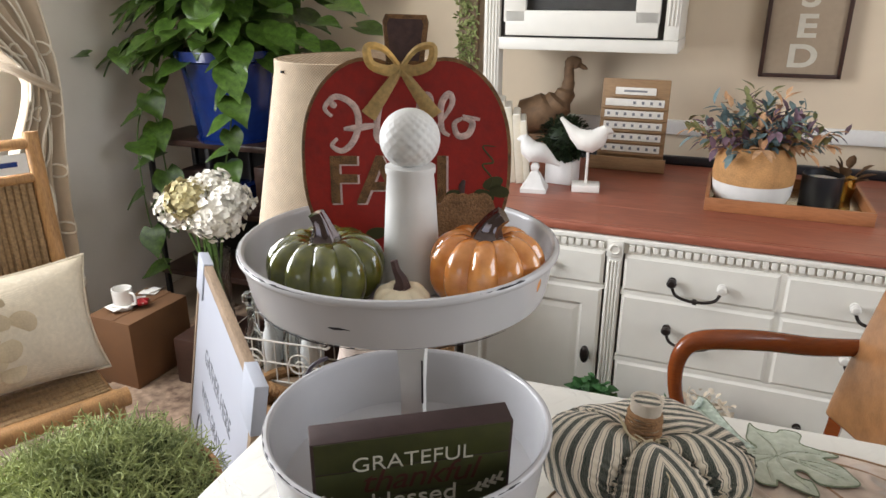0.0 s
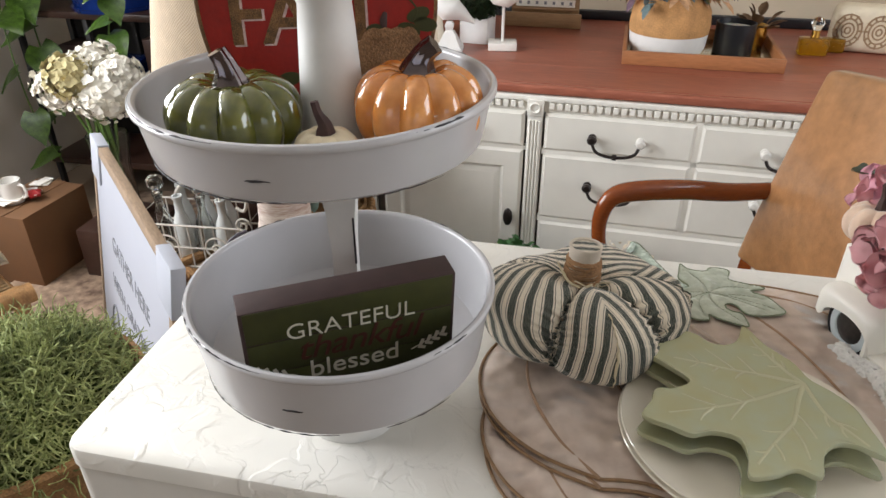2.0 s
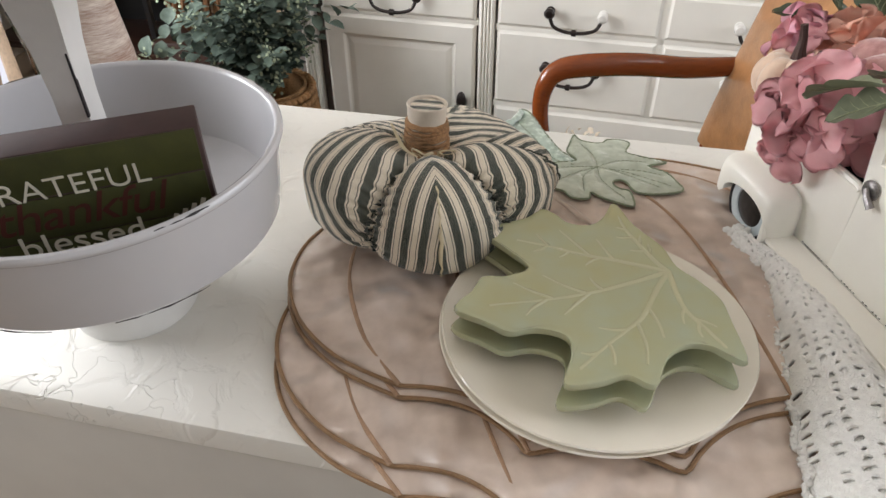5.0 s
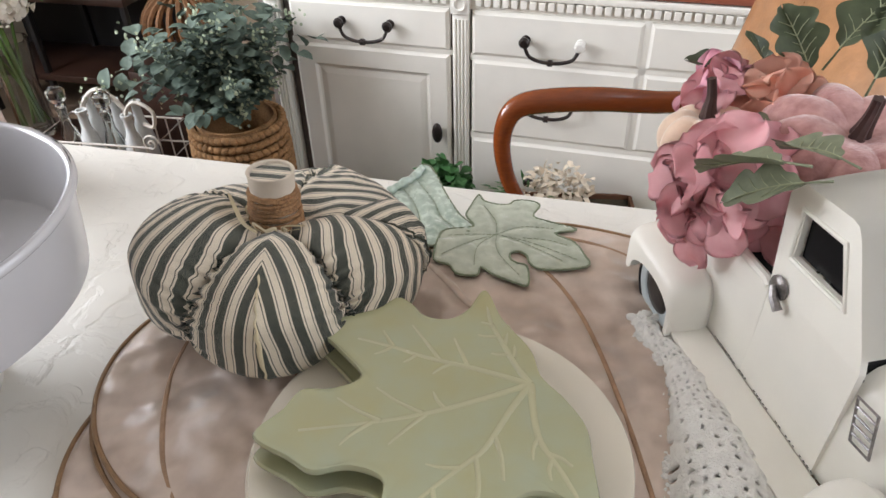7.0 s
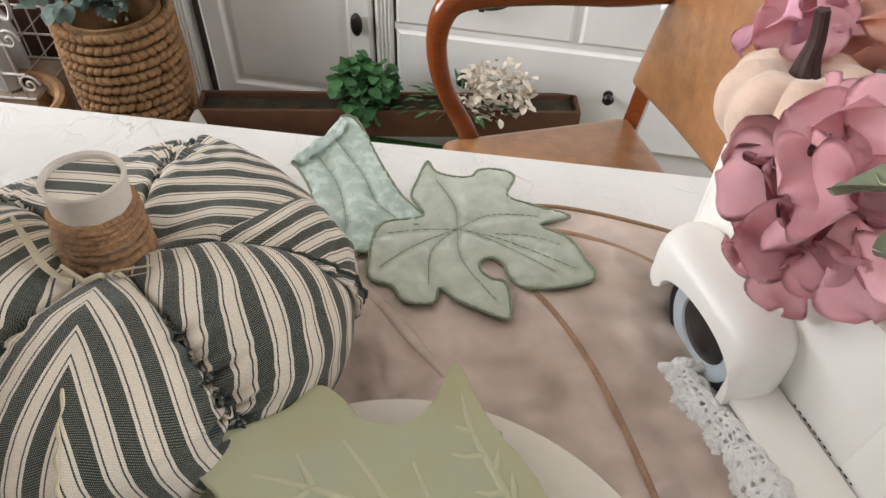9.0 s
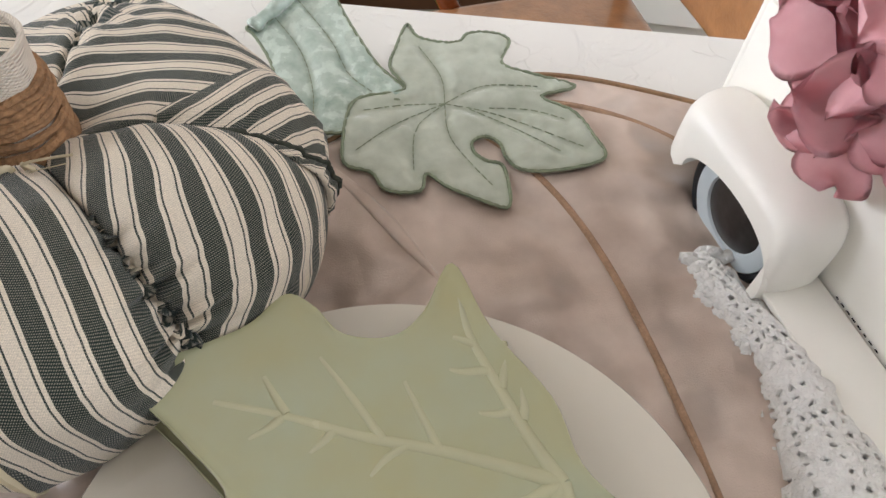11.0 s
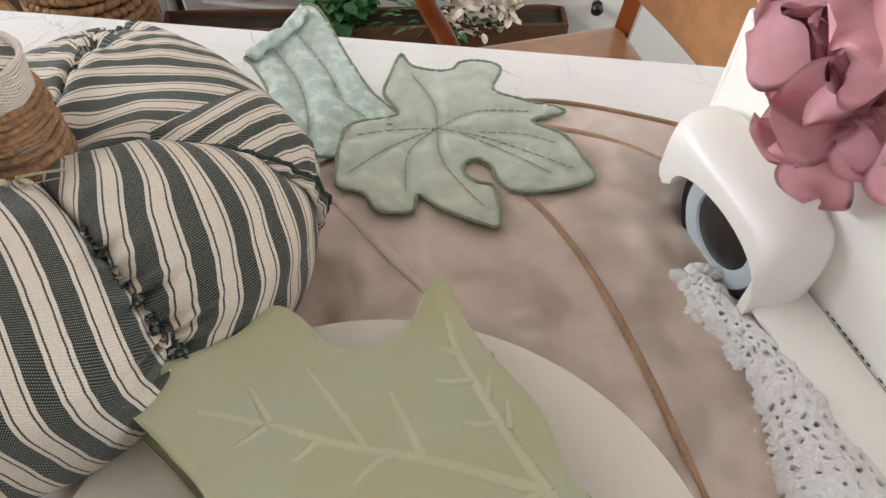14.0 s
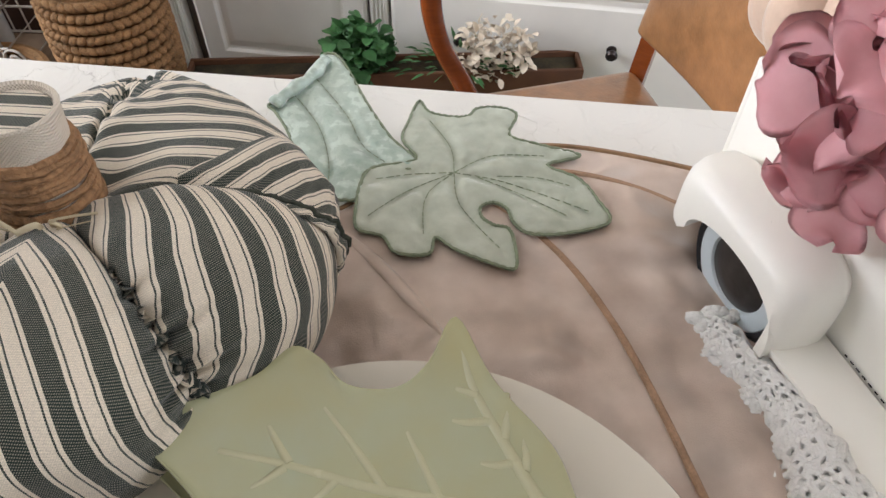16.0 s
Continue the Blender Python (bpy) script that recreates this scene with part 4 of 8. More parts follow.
gleaf = quilt("appliqued_leaf", [(0.062, 0.230), (0.065, 0.219), (0.076, 0.211), (0.086, 0.209), (0.093, 0.214), (0.106, 0.211), (0.113, 0.202), (0.103, 0.186), (0.117, 0.173), (0.134, 0.159), (0.114, 0.157), (0.126, 0.142), (0.129, 0.125), (0.128, 0.109), (0.104, 0.108), (0.087, 0.113), (0.082, 0.122), (0.082, 0.132), (0.077, 0.138), (0.070, 0.137), (0.068, 0.130), (0.072, 0.123), (0.078, 0.119), (0.078, 0.110), (0.073, 0.094), (0.063, 0.100), (0.049, 0.113), (0.042, 0.123), (0.036, 0.114), (0.021, 0.119), (0.017, 0.131), (0.006, 0.140), (0.009, 0.156), (0.015, 0.172), (0.024, 0.181), (0.047, 0.181), (0.044, 0.199), (0.051, 0.213)],
              lifted, M["sage_velvet"], topmat, M["sage_hem"], "sage velvet leaf with quilted veins", LEAF_SEWN)

# ---------- plates ----------
PX, PY = 0.1972, 0.6436


def plate(z, dx, dy):
    prof = [(0, 0.0012), (0.058, 0.0012), (0.062, 0.0), (0.066, 0.0012), (0.086, 0.0040), (0.1065, 0.0088), (0.1105, 0.0102), (0.1120, 0.0118), (0.1112, 0.0130),
            (0.1075, 0.0126), (0.094, 0.0092), (0.083, 0.0070), (0.075, 0.0052), (0.068, 0.0044), (0.040, 0.0040), (0, 0.004)]
    return solo("plate", lathe(prof, 96, shape=lambda a: 1 + 0.010 * math.cos(2 * a + 0.6) + 0.006 * math.cos(3 * a)), M["plate"], "round cream glazed stoneware plate", "plate", (PX + dx, PY + dy, z), (0, 0, 15), group="stack of plates")


plate(MZ - 0.0040, -0.002, -0.001)
plate(MZ + 0.0005, 0, 0)

# tips and bays of the leaf, counted round its edge
LEAF = [(-0.145, 0.009), (-0.126, 0.022), (-0.110, 0.033), (-0.100, 0.046), (-0.089, 0.043), (-0.077, 0.034), (-0.060, 0.035), (-0.050, 0.046), (-0.042, 0.066), (-0.026, 0.042), (-0.004, 0.019), (0.006, -0.002), (0.022, -0.017),
        (0.035, -0.034), (0.040, -0.054), (0.046, -0.092), (0.026, -0.082), (0.010, -0.083), (-0.003, -0.097), (-0.011, -0.123), (-0.028, -0.118), (-0.045, -0.128), (-0.066, -0.134), (-0.064, -0.110), (-0.068, -0.091),
        (-0.088, -0.088), (-0.106, -0.096), (-0.122, -0.091), (-0.146, -0.083), (-0.138, -0.062), (-0.133, -0.045), (-0.116, -0.039), (-0.102, -0.025), (-0.122, -0.008)]
LC = Vector((-0.046, -0.034, 0))
leaf_dish = lambda p: 0.42 * (Vector((p[0], p[1], 0)) - LC).length ** 2


def leaf_plate(loc, rot, k):
    t = thing("leaf_plate", loc, rot, "sage green glazed ceramic plate shaped like a maple leaf", "plate", "pair of leaf plates")
    O = spline([(x, y, 0) for x, y in LEAF], 5, closed=True)
    bm = bmesh.new()
    rows = []
    up = [(0.10, 0), (0.3, 0), (0.5, 0), (0.7, 0), (0.84, -0.0002), (0.93, 0.0004), (0.965, 0.0010), (0.988, 0.0008), (0.999, -0.0006), (1.0, -0.0022), (0.992, -0.0042), (0.960, -0.0050), (0.7, -0.0045), (0.3, -0.0045), (0.1, -0.0045)]
    for s, dz in up:
        rows.append([bm.verts.new((*(LC + (p - LC) * s).xy, leaf_dish(LC + (p - LC) * s) + dz)) for p in O])
    N = len(O)
    for a, b in zip(rows, rows[1:]):
        for i in range(N):
            bm.faces.new([a[i], b[i], b[(i + 1) % N], a[(i + 1) % N]])
    bm.faces.new(rows[0])
    bm.faces.new(rows[-1][::-1])
    bmesh.ops.recalc_face_normals(bm, faces=bm.faces[:])
    body = part("leaf_body", bm, M["leafplate"], t)
    if k:
        hub = (0.000, -0.0085)
        for main, sides in (
                ([(-0.035, -0.003), (-0.065, -0.0008), (-0.090, 0.0028), (-0.114, 0.0044)], [[(-0.058, -0.0010), (-0.070, 0.0115), (-0.083, 0.024)], [(-0.040, -0.002), (-0.047, 0.009), (-0.0535, 0.019)], [(-0.090, 0.0035), (-0.095, 0.009), (-0.100, 0.0150)], [(-0.074, -0.0004), (-0.0765, -0.004), (-0.080, -0.008)], [(-0.091, 0.0020), (-0.095, -0.002), (-0.100, -0.006)], [(-0.050, -0.002), (-0.056, -0.007), (-0.060, -0.013)]]),
                ([(-0.010, 0.003), (-0.021, 0.019), (-0.033, 0.038), (-0.039, 0.055)], [[(-0.021, 0.020), (-0.0205, 0.029), (-0.0215, 0.037)], [(-0.026, 0.026), (-0.034, 0.0245), (-0.039, 0.0248)], [(-0.031, 0.035), (-0.035, 0.0358), (-0.039, 0.0366)], [(-0.0135, 0.010), (-0.0132, 0.015), (-0.0148, 0.021)], [(-0.016, 0.013), (-0.022, 0.011), (-0.028, 0.011)]]),
                ([(-0.0227, -0.023), (-0.0506, -0.0398), (-0.078, -0.0535), (-0.123, -0.0725)], [[(-0.058, -0.0430), (-0.075, -0.038), (-0.090, -0.031)], [(-0.080, -0.0540), (-0.096, -0.050), (-0.110, -0.0445)], [(-0.055, -0.0420), (-0.064, -0.056), (-0.071, -0.069)], [(-0.046, -0.0370), (-0.052, -0.032), (-0.056, -0.026)], [(-0.085, -0.0570), (-0.093, -0.067), (-0.097, -0.076)]]),
                ([(-0.0086, -0.030), (-0.0178, -0.0588), (-0.0281, -0.0741), (-0.041, -0.092), (-0.0577, -0.1178)], [[(-0.0145, -0.050), (-0.008, -0.064), (-0.0045, -0.078)], [(-0.022, -0.0660), (-0.0165, -0.085), (-0.0156, -0.1046)], [(-0.040, -0.0905), (-0.0365, -0.100), (-0.0358, -0.1096)], [(-0.0285, -0.0745), (-0.038, -0.0765), (-0.0475, -0.0765)], [(-0.047, -0.1010), (-0.052, -0.103), (-0.058, -0.103)]]),
                ([(0.0093, -0.045), (0.0248, -0.067), (0.0345, -0.081)], [[(0.0100, -0.046), (0.008, -0.054), (0.009, -0.062)], [(0.0170, -0.056), (0.024, -0.058), (0.030, -0.062)], [(0.0190, -0.059), (0.018, -0.066), (0.020, -0.073)]])):
            bm = bmesh.new()
            tube(bm, [(p.x, p.y, leaf_dish(p) - 0.0021) for p in spline([(x, y, 0) for x, y in [hub] + main], 6)], lambda u: 0.0033 - 0.0010 * u, 10)
            for sd in sides:
                tube(bm, [(p.x, p.y, leaf_dish(p) - 0.0013) for p in spline([(x, y, 0) for x, y in sd], 5)], lambda u: 0.0022 - 0.0007 * u, 8)
            part("raised_vein", bm, M["leafvein"], body, angle=80)
    foot = lathe([(0.030, 0.0), (0.034, 0.0), (0.036, 0.012), (0.028, 0.012), (0.030, 0.0)], 36, at=(LC.x, LC.y, -0.0165))
    part("foot_ring", foot, M["leafplate"], body)
    return t


leaf_plate((0.245, 0.690, MZ + 0.0385), (1.0, 0, 0), True)
leaf_plate((0.2445, 0.6855, MZ + 0.0213), (1.0, 0, -1), False)

# ---------- stuffed striped pumpkin ----------
SX, SY, SZ = 0.042, 0.777, MZ - 0.001


def stuffed():
    t = thing("fabric_pumpkin", (SX, SY, SZ), (0, 0, 0), "stuffed pumpkin of green and cream ticking stripes with a twine-bound stem", "fabric pumpkin")
    n, segs, rings = 5, 40, 120
    N = n * segs
    R, hgt = 0.112, 0.082
    bound = [radians(d) for d in (-105, -40, 12, 90, 160, 255)]      # the seams, counted round from the front lobe
    high = (1.0, 0.94, 0.70, 0.50, 0.93)      # front, right, back right, back left, left lobe
    wide = (1.05, 1.0, 0.86, 0.75, 0.98)
    turn_of = lambda j: bound[(j % N) // segs] + (bound[(j % N) // segs + 1] - bound[(j % N) // segs]) * (j % segs) / segs
    bm = bmesh.new()
    uvl = bm.loops.layers.uv.new("UVMap")
    grid, arc, rad = [], [], []
    for i in range(rings + 1):
        ph = math.pi * i / rings
        s, c = math.sin(ph), math.cos(ph)
        row = []
        for j in range(N):
            k, w = j // segs, (j % segs) / segs
            a = turn_of(j)
            lobe = math.sin(math.pi * w)
            puff = lobe ** 0.46
            near = min(w, 1 - w) * 2
            hk = 1 + (high[k] - 1) * lobe
            wk = 1 + (wide[k] - 1) * lobe
            rr = R * (0.12 + 0.88 * max(s, 0) ** 0.74) * (0.845 + 0.155 * puff) * wk
            if i in (0, rings):
                rr = R * 0.10
            zz = hgt * 0.5 * math.copysign(abs(c) ** 0.66, c)
            if c > 0:
                zz *= hk
                zz -= 0.019 * max(0, 1 - rr / (0.42 * R)) ** 1.15
                zz -= 0.014 * (1 - puff) ** 1.2 * min(1, rr / (0.30 * R)) * min(1, abs(c) * 2.5)
                zz += 0.006 * lobe * s
            else:
                zz += 0.012 * max(0, 1 - rr / (0.5 * R)) + 0.010 * (1 - puff) * s
            # gathers that run in from the seams
            side = 1 if w < 0.5 else 3
            fold = math.sin(ph * 33 + 1.7 * noise.noise(Vector((ph * 6, k * 3 + side, 0)))) + 0.6 * math.sin(ph * 51 + k * 2.1 + side)
            pk = (0.0019 * math.exp(-(near / 0.20) ** 2) + 0.0006 * math.exp(-(near / 0.5) ** 2)) * fold * min(1, s * 1.6) * (0.15 if (k, side) in ((1, 3), (2, 1)) else 0.55 if k in (3, 4) else 1)
            lump = 0.0026 * noise.noise(Vector((math.cos(a) * 3.2, math.sin(a) * 3.2, ph * 2.4 + k * 0.7)))
            crest = 0.0016 * math.exp(-((w - 0.5) / 0.03) ** 2) * s if k == 0 else 0
            rr += pk + lump + crest
            zz += (pk * 0.9 + crest * 0.5) * (1 if c > 0 else 0.3)
            row.append(bm.verts.new((rr * math.cos(a), rr * math.sin(a), zz + hgt / 2 - 0.002)))
        grid.append(row)
        r0 = R * (0.12 + 0.88 * max(s, 0) ** 0.74)
        rad.append(r0)
        z0 = hgt * 0.5 * math.copysign(abs(c) ** 0.66, c)
        arc.append(0.0 if not arc else arc[-1] + math.hypot(r0 - rad[-2], z0 - zl))
        zl = z0

    def stripe(i, j, k):
        """Across-the-stripe and along-the-stripe distance; each lobe is cut on the bias, the front one as a chevron."""
        w = (j - k * segs) / segs - 0.5
        b = w * (bound[k + 1] - bound[k]) * rad[i] * 1.16
        a = arc[i]
        if k == 0:
            soft = 0.075 * (1 - math.exp(-a / 0.075))
            return 0.74 * soft - 0.80 * abs(b) + 0.5, a + 0.4 * abs(b)
        turn = radians((0, 52, 50, -48, -58)[k])
        bend = 0.24 * (1 - math.exp(-a / 0.24))
        return math.sin(turn) * bend + math.cos(turn) * b + 0.5 + 0.003 * k, math.cos(turn) * a - math.sin(turn) * b

    for i in range(rings):
        for j in range(N):
            k = j // segs
            q = ((i, j), (i + 1, j), (i + 1, j + 1), (i, j + 1))
            f = bm.faces.new([grid[a][b % N] for a, b in q])
            for lp, (a, b) in zip(f.loops, q):
                lp[uvl].uv = stripe(a, b, k)
    bm.faces.new(grid[0])
    bm.faces.new(grid[-1][::-1])
    grid = [[v.co.copy() for v in row] for row in grid]
    part("stuffed_body", bm, M["ticking"], t, angle=80)

    def out(v):
        return Vector((v.x, v.y, (v.z - hgt * 0.42) * 1.5)).normalized()

    # gathered ruffles standing up along the seams
    for k in (0, 1, 3, 4):
        a = bound[k]
        side = Vector((-math.sin(a), math.cos(a), 0))
        bm = bmesh.new()
        uvl = bm.loops.layers.uv.new("UVMap")
        rows = []
        fine = spline([tuple(grid[i][(k * segs) % N]) for i in range(12, 92)], 3)
        for i, v in enumerate(fine):
            nrm = out(v)
            wv = 0.0022 * math.sin(i * 0.78 + k) + 0.0011 * math.sin(i * 1.37 + 2 * k)
            up = 0.0066 + 0.0014 * math.sin(i * 0.31 + k) + 0.0008 * math.sin(i * 0.9)
            rows.append([bm.verts.new(v - nrm * 0.002 + side * (0.0028 + 0.3 * wv)), bm.verts.new(v + nrm * up * 0.6 + side * (0.0012 + wv * 0.8)), bm.verts.new(v + nrm * up + side * wv),
                         bm.verts.new(v + nrm * up * 0.6 + side * (-0.0012 + wv * 0.8)), bm.verts.new(v - nrm * 0.002 + side * (-0.0028 + 0.3 * wv))])
        for i, (p, q) in enumerate(zip(rows, rows[1:])):
            for c in range(4):
                f = bm.faces.new([p[c], p[c + 1], q[c + 1], q[c]])
                for lp, (u, w) in zip(f.loops, ((i, c), (i, c + 1), (i + 1, c + 1), (i + 1, c))):
                    lp[uvl].uv = (0.0056 + 0.0034 * math.sin(u * 0.21) + 0.0005 * w, u * 0.0006)
        part("gathered_seam", bm, M["ticking"], t, "puckered seam between two lobes", angle=80)
    # crest seam of the front lobe, frayed in one place
    bm = bmesh.new()
    j0 = segs // 2
    tube(bm, [grid[i][j0] + out(grid[i][j0]) * 0.0005 + Vector((0.0006 * math.sin(i * 0.8), 0, 0)) for i in range(22, 92)], lambda u: 0.0006 + 0.0011 * math.exp(-((u - 0.50) / 0.10) ** 2) + 0.0003 * math.sin(u * 60), 6)
    part("crest_seam", bm, M["frill"], t, "frayed cream seam down the front lobe")
    # fold of cloth lying over the seam beside the back lobe
    bm = bmesh.new()
    uvl = bm.loops.layers.uv.new("UVMap")
    rows = []
    jf = 2 * segs
    rim = []
    for i in range(12, 88):
        u = (i - 12) / 75
        v, near = grid[i][jf], grid[i][(jf - 10) % N]
        over = 0.06 + 0.94 * math.sin(math.pi * min(1, 0.02 + 0.90 * u)) ** 0.7
        reach = lambda c: grid[i][jf + 1 + int(c * over)].lerp(grid[i][jf + 2 + int(c * over)], c * over % 1)
        wob = 0.0007 * math.sin(i * 0.55) + 0.0005 * math.sin(i * 1.3)
        prof = ((reach(13), -0.0010), (reach(10), 0.0022), (reach(6), 0.0044), (reach(2), 0.0090), (v.lerp(near, 0.15 * over), 0.0122), (v.lerp(near, 0.50 * over), 0.0106 + wob), (v.lerp(near, 0.74 * over), 0.0072 + wob), (v.lerp(near, 0.78 * over), 0.0048), (v.lerp(near, 0.40 * over), 0.0020))
        rows.append([bm.verts.new(p + out(p) * h * over) for p, h in prof])
        rim.append(rows[-1][5].co.copy())
    m_ = len(rows[0])
    wide_at = [[sum((r[c + 1].co - r[c].co).length for c in range(b)) for b in range(m_)] for r in rows]
    for i, (p, q) in enumerate(zip(rows, rows[1:])):
        for c in range(m_ - 1):
            f = bm.faces.new([p[c], p[c + 1], q[c + 1], q[c]])
            for lp, (a, b) in zip(f.loops, ((i, c), (i, c + 1), (i + 1, c + 1), (i + 1, c))):
                lp[uvl].uv = (wide_at[a][b] + 0.0040 * math.sin(a * 0.05), a * 0.0016)
    bmesh.ops.recalc_face_normals(bm, faces=bm.faces[:])
    part("cloth_fold", bm, M["ticking"], t, "loose fold of striped cloth", angle=80)
    bm = bmesh.new()
    tube(bm, [p + out(p) * (0.0004 + 0.0004 * math.sin(i * 1.9)) for i, p in enumerate(rim)], 0.0012, 6)
    part("raw_edge", bm, M["frayed"], t, "dark frayed edge of the fold")
    # stem: canvas sleeve, twine, capped with the same ticking
    tilt = pose(-0.005, 0.0, 0, -3, 1.5, 0)
    part("stem_sleeve", lathe([(0.0178, 0.054), (0.0166, 0.078), (0.0163, 0.091), (0.0170, 0.1035), (0.0175, 0.1050), (0.0169, 0.1060), (0.0154, 0.1052), (0.0148, 0.1030), (0.0, 0.1025)], 40, m=tilt), M["canvas"], t, "natural canvas stem")
    bm = lathe([(0.0146, 0.1034), (0.0, 0.1038)], 24, m=tilt)
    uvl = bm.loops.layers.uv.new("UVMap")
    for f in bm.faces:
        for lp in f.loops:
            lp[uvl].uv = (lp.vert.co.y + 0.3 - 0.1 * lp.vert.co.x, lp.vert.co.x)
    part("stem_cap", bm, M["ticking"], t)
    for k in range(14):
        bm = bmesh.new()
        z = 0.0605 + 0.0023 * k
        r = 0.0190 - 0.00014 * k + 0.0005 * math.sin(k * 2.3)
        lean = 0.0014 * math.sin(k * 1.9)
        tube(bm, [(r * math.cos(a), r * math.sin(a), z + lean * math.cos(a + k) + 0.0003 * math.sin(a * 9 + k)) for a in [2 * math.pi * i / 40 for i in range(40)]], 0.00150, 7, closed=True)
        bmesh.ops.transform(bm, matrix=tilt, verts=bm.verts)
        part("twine_turn", bm, M["jute"], t)
    rnd = random.Random(4)
    for k in range(9):
        a = rnd.uniform(3.0, 5.6)
        bm = bmesh.new()
        r0, r1 = 0.019, rnd.uniform(0.024, 0.031)
        b = a + rnd.uniform(-0.7, 0.7)
        P = spline([(r0 * math.cos(a), r0 * math.sin(a), 0.066), (0.5 * (r0 + r1) * math.cos(a), 0.5 * (r0 + r1) * math.sin(a), 0.072 + rnd.uniform(-0.002, 0.004)), (r1 * math.cos(b), r1 * math.sin(b), 0.072 + rnd.uniform(-0.003, 0.003))], 6)
        tube(bm, P, rnd.uniform(0.0006, 0.0013), 6, flat=0.3)
        part("frayed_strip", bm, M["frill"], t)
    bm = bmesh.new()
    tube(bm, spline([(-0.030, -0.010, 0.092), (-0.024, -0.015, 0.083), (-0.016, -0.021, 0.075), (-0.004, -0.025, 0.071)], 8), lambda u: 0.0008 + 0.0009 * math.sin(3.1 * u), 6, flat=0.25)
    part("raffia_strand", bm, M["frill"], t, "pale raffia strand caught at the stem")
    return t


stuffed()

# ---------- sideboard with a long wooden counter ----------
SB = thing("sideboard", (-0.118, 2.105, 0), (0, 0, -2.6), "long white painted sideboard with fluted pilasters and dark bail pulls", "sideboard")
# local x runs along the front, y goes back to the wall, z up; x 0 is the pilaster between door and drawers
SD, ST = 0.98, 0.775
part("carcass", cbox((2.62, SD - 0.03, ST - 0.09), (0.72, (SD + 0.03) / 2 + 0.0, 0.05 + (ST - 0.09) / 2), 0.002), M["cabgap"], SB, "inner carcass, greyed for the shade and wear in the joints")
part("frieze", cbox((2.66, 0.03, 0.016), (0.72, 0.008, ST - 0.011), 0.003), M["cabwhite"], SB)
part("frieze_rail", cbox((2.64, 0.022, 0.034), (0.72, 0.014, ST - 0.036), 0.002), M["cabwhite"], SB)
for i in range(112):
    x = -0.56 + i * 0.0225
    if abs(x) < 0.035:
        continue
    part("dentil", cbox((0.0155, 0.012, 0.020), (x, -0.002, ST - 0.031), 0.0015, 1), M["cabwhite"], SB)


def pilaster(x, w=0.044):
    ob = part("pilaster", cbox((w, 0.03, ST - 0.118), (x, 0.012, 0.06 + (ST - 0.118) / 2), 0.002), M["cabwhite"], SB)
    for k in range(4):
        part("flute", cbox((w / 9, 0.008, ST - 0.15), (x + (k - 1.5) * w / 4.6, -0.005, 0.06 + (ST - 0.125) / 2), 0.0015, 1), M["cabwhite"], ob)
    part("rosette_block", cbox((w + 0.004, 0.034, 0.048), (x, 0.004, ST - 0.038), 0.002), M["cabwhite"], SB)
    ring = bmesh.new()
    tube(ring, [(x + 0.014 * math.cos(a), -0.014, ST - 0.038 + 0.014 * math.sin(a)) for a in [2 * math.pi * i / 20 for i in range(20)]], 0.0035, 6, closed=True)
    part("rosette", ring, M["cabwhite"], SB)


def raised_panel(x0, x1, z0, z1, name, inner=0.0, y=-0.006):
    """A front with a bevelled edge, and a sunk field where inner is given."""
    bm = bmesh.new()
    d = 0.018
    pts = lambda i, yy: [bm.verts.new(p) for p in ((x0 + i, yy, z0 + i), (x1 - i, yy, z0 + i), (x1 - i, yy, z1 - i), (x0 + i, yy, z1 - i))]
    loops = [pts(0, y + d), pts(0, y + 0.006), pts(0.004, y + 0.004), pts(0.009, y)]
    if inner:
        loops += [pts(inner, y), pts(inner + 0.006, y + 0.007), pts(inner + 0.012, y + 0.009), pts(inner + 0.03, y + 0.006)]
    for a, b in zip(loops, loops[1:]):
        for i in range(4):
            bm.faces.new([a[i], a[(i + 1) % 4], b[(i + 1) % 4], b[i]])
    bm.faces.new(loops[-1])
    bmesh.ops.recalc_face_normals(bm, faces=bm.faces[:])
    return part(name, bm, M["cabwhite"], SB, smooth=False)


def knob(parent, x, z, material, r=0.0135):
    m = pose(x, -0.006, z, 90, 0, 0)
    part("knob", lathe([(0, 0), (r * 0.9, 0), (r * 0.8, 0.004), (r * 0.35, 0.007), (r * 0.35, 0.014), (r, 0.019), (r * 1.05, 0.025), (r * 0.7, 0.031), (0, 0.033)], 20), material, parent, m=m)


def bail(parent, x, z, a, b, w=0.068):
    knob(parent, x - w, z, a)
    knob(parent, x + w, z, b)
    bm = bmesh.new()
    tube(bm, spline([(x - w, -0.028, z - 0.004), (x - w * 0.82, -0.032, z - 0.030), (x - w * 0.45, -0.036, z - 0.040), (x, -0.038, z - 0.042), (x + w * 0.45, -0.036, z - 0.040), (x + w * 0.82, -0.032, z - 0.030), (x + w, -0.028, z - 0.004)], 8), 0.0046, 8)
    tube(bm, [(x - 0.006, -0.038, z - 0.042), (x + 0.006, -0.038, z - 0.042)], 0.0085, 10)
    part("bail_handle", bm, M["iron"], parent, "dark bronze bail handle")


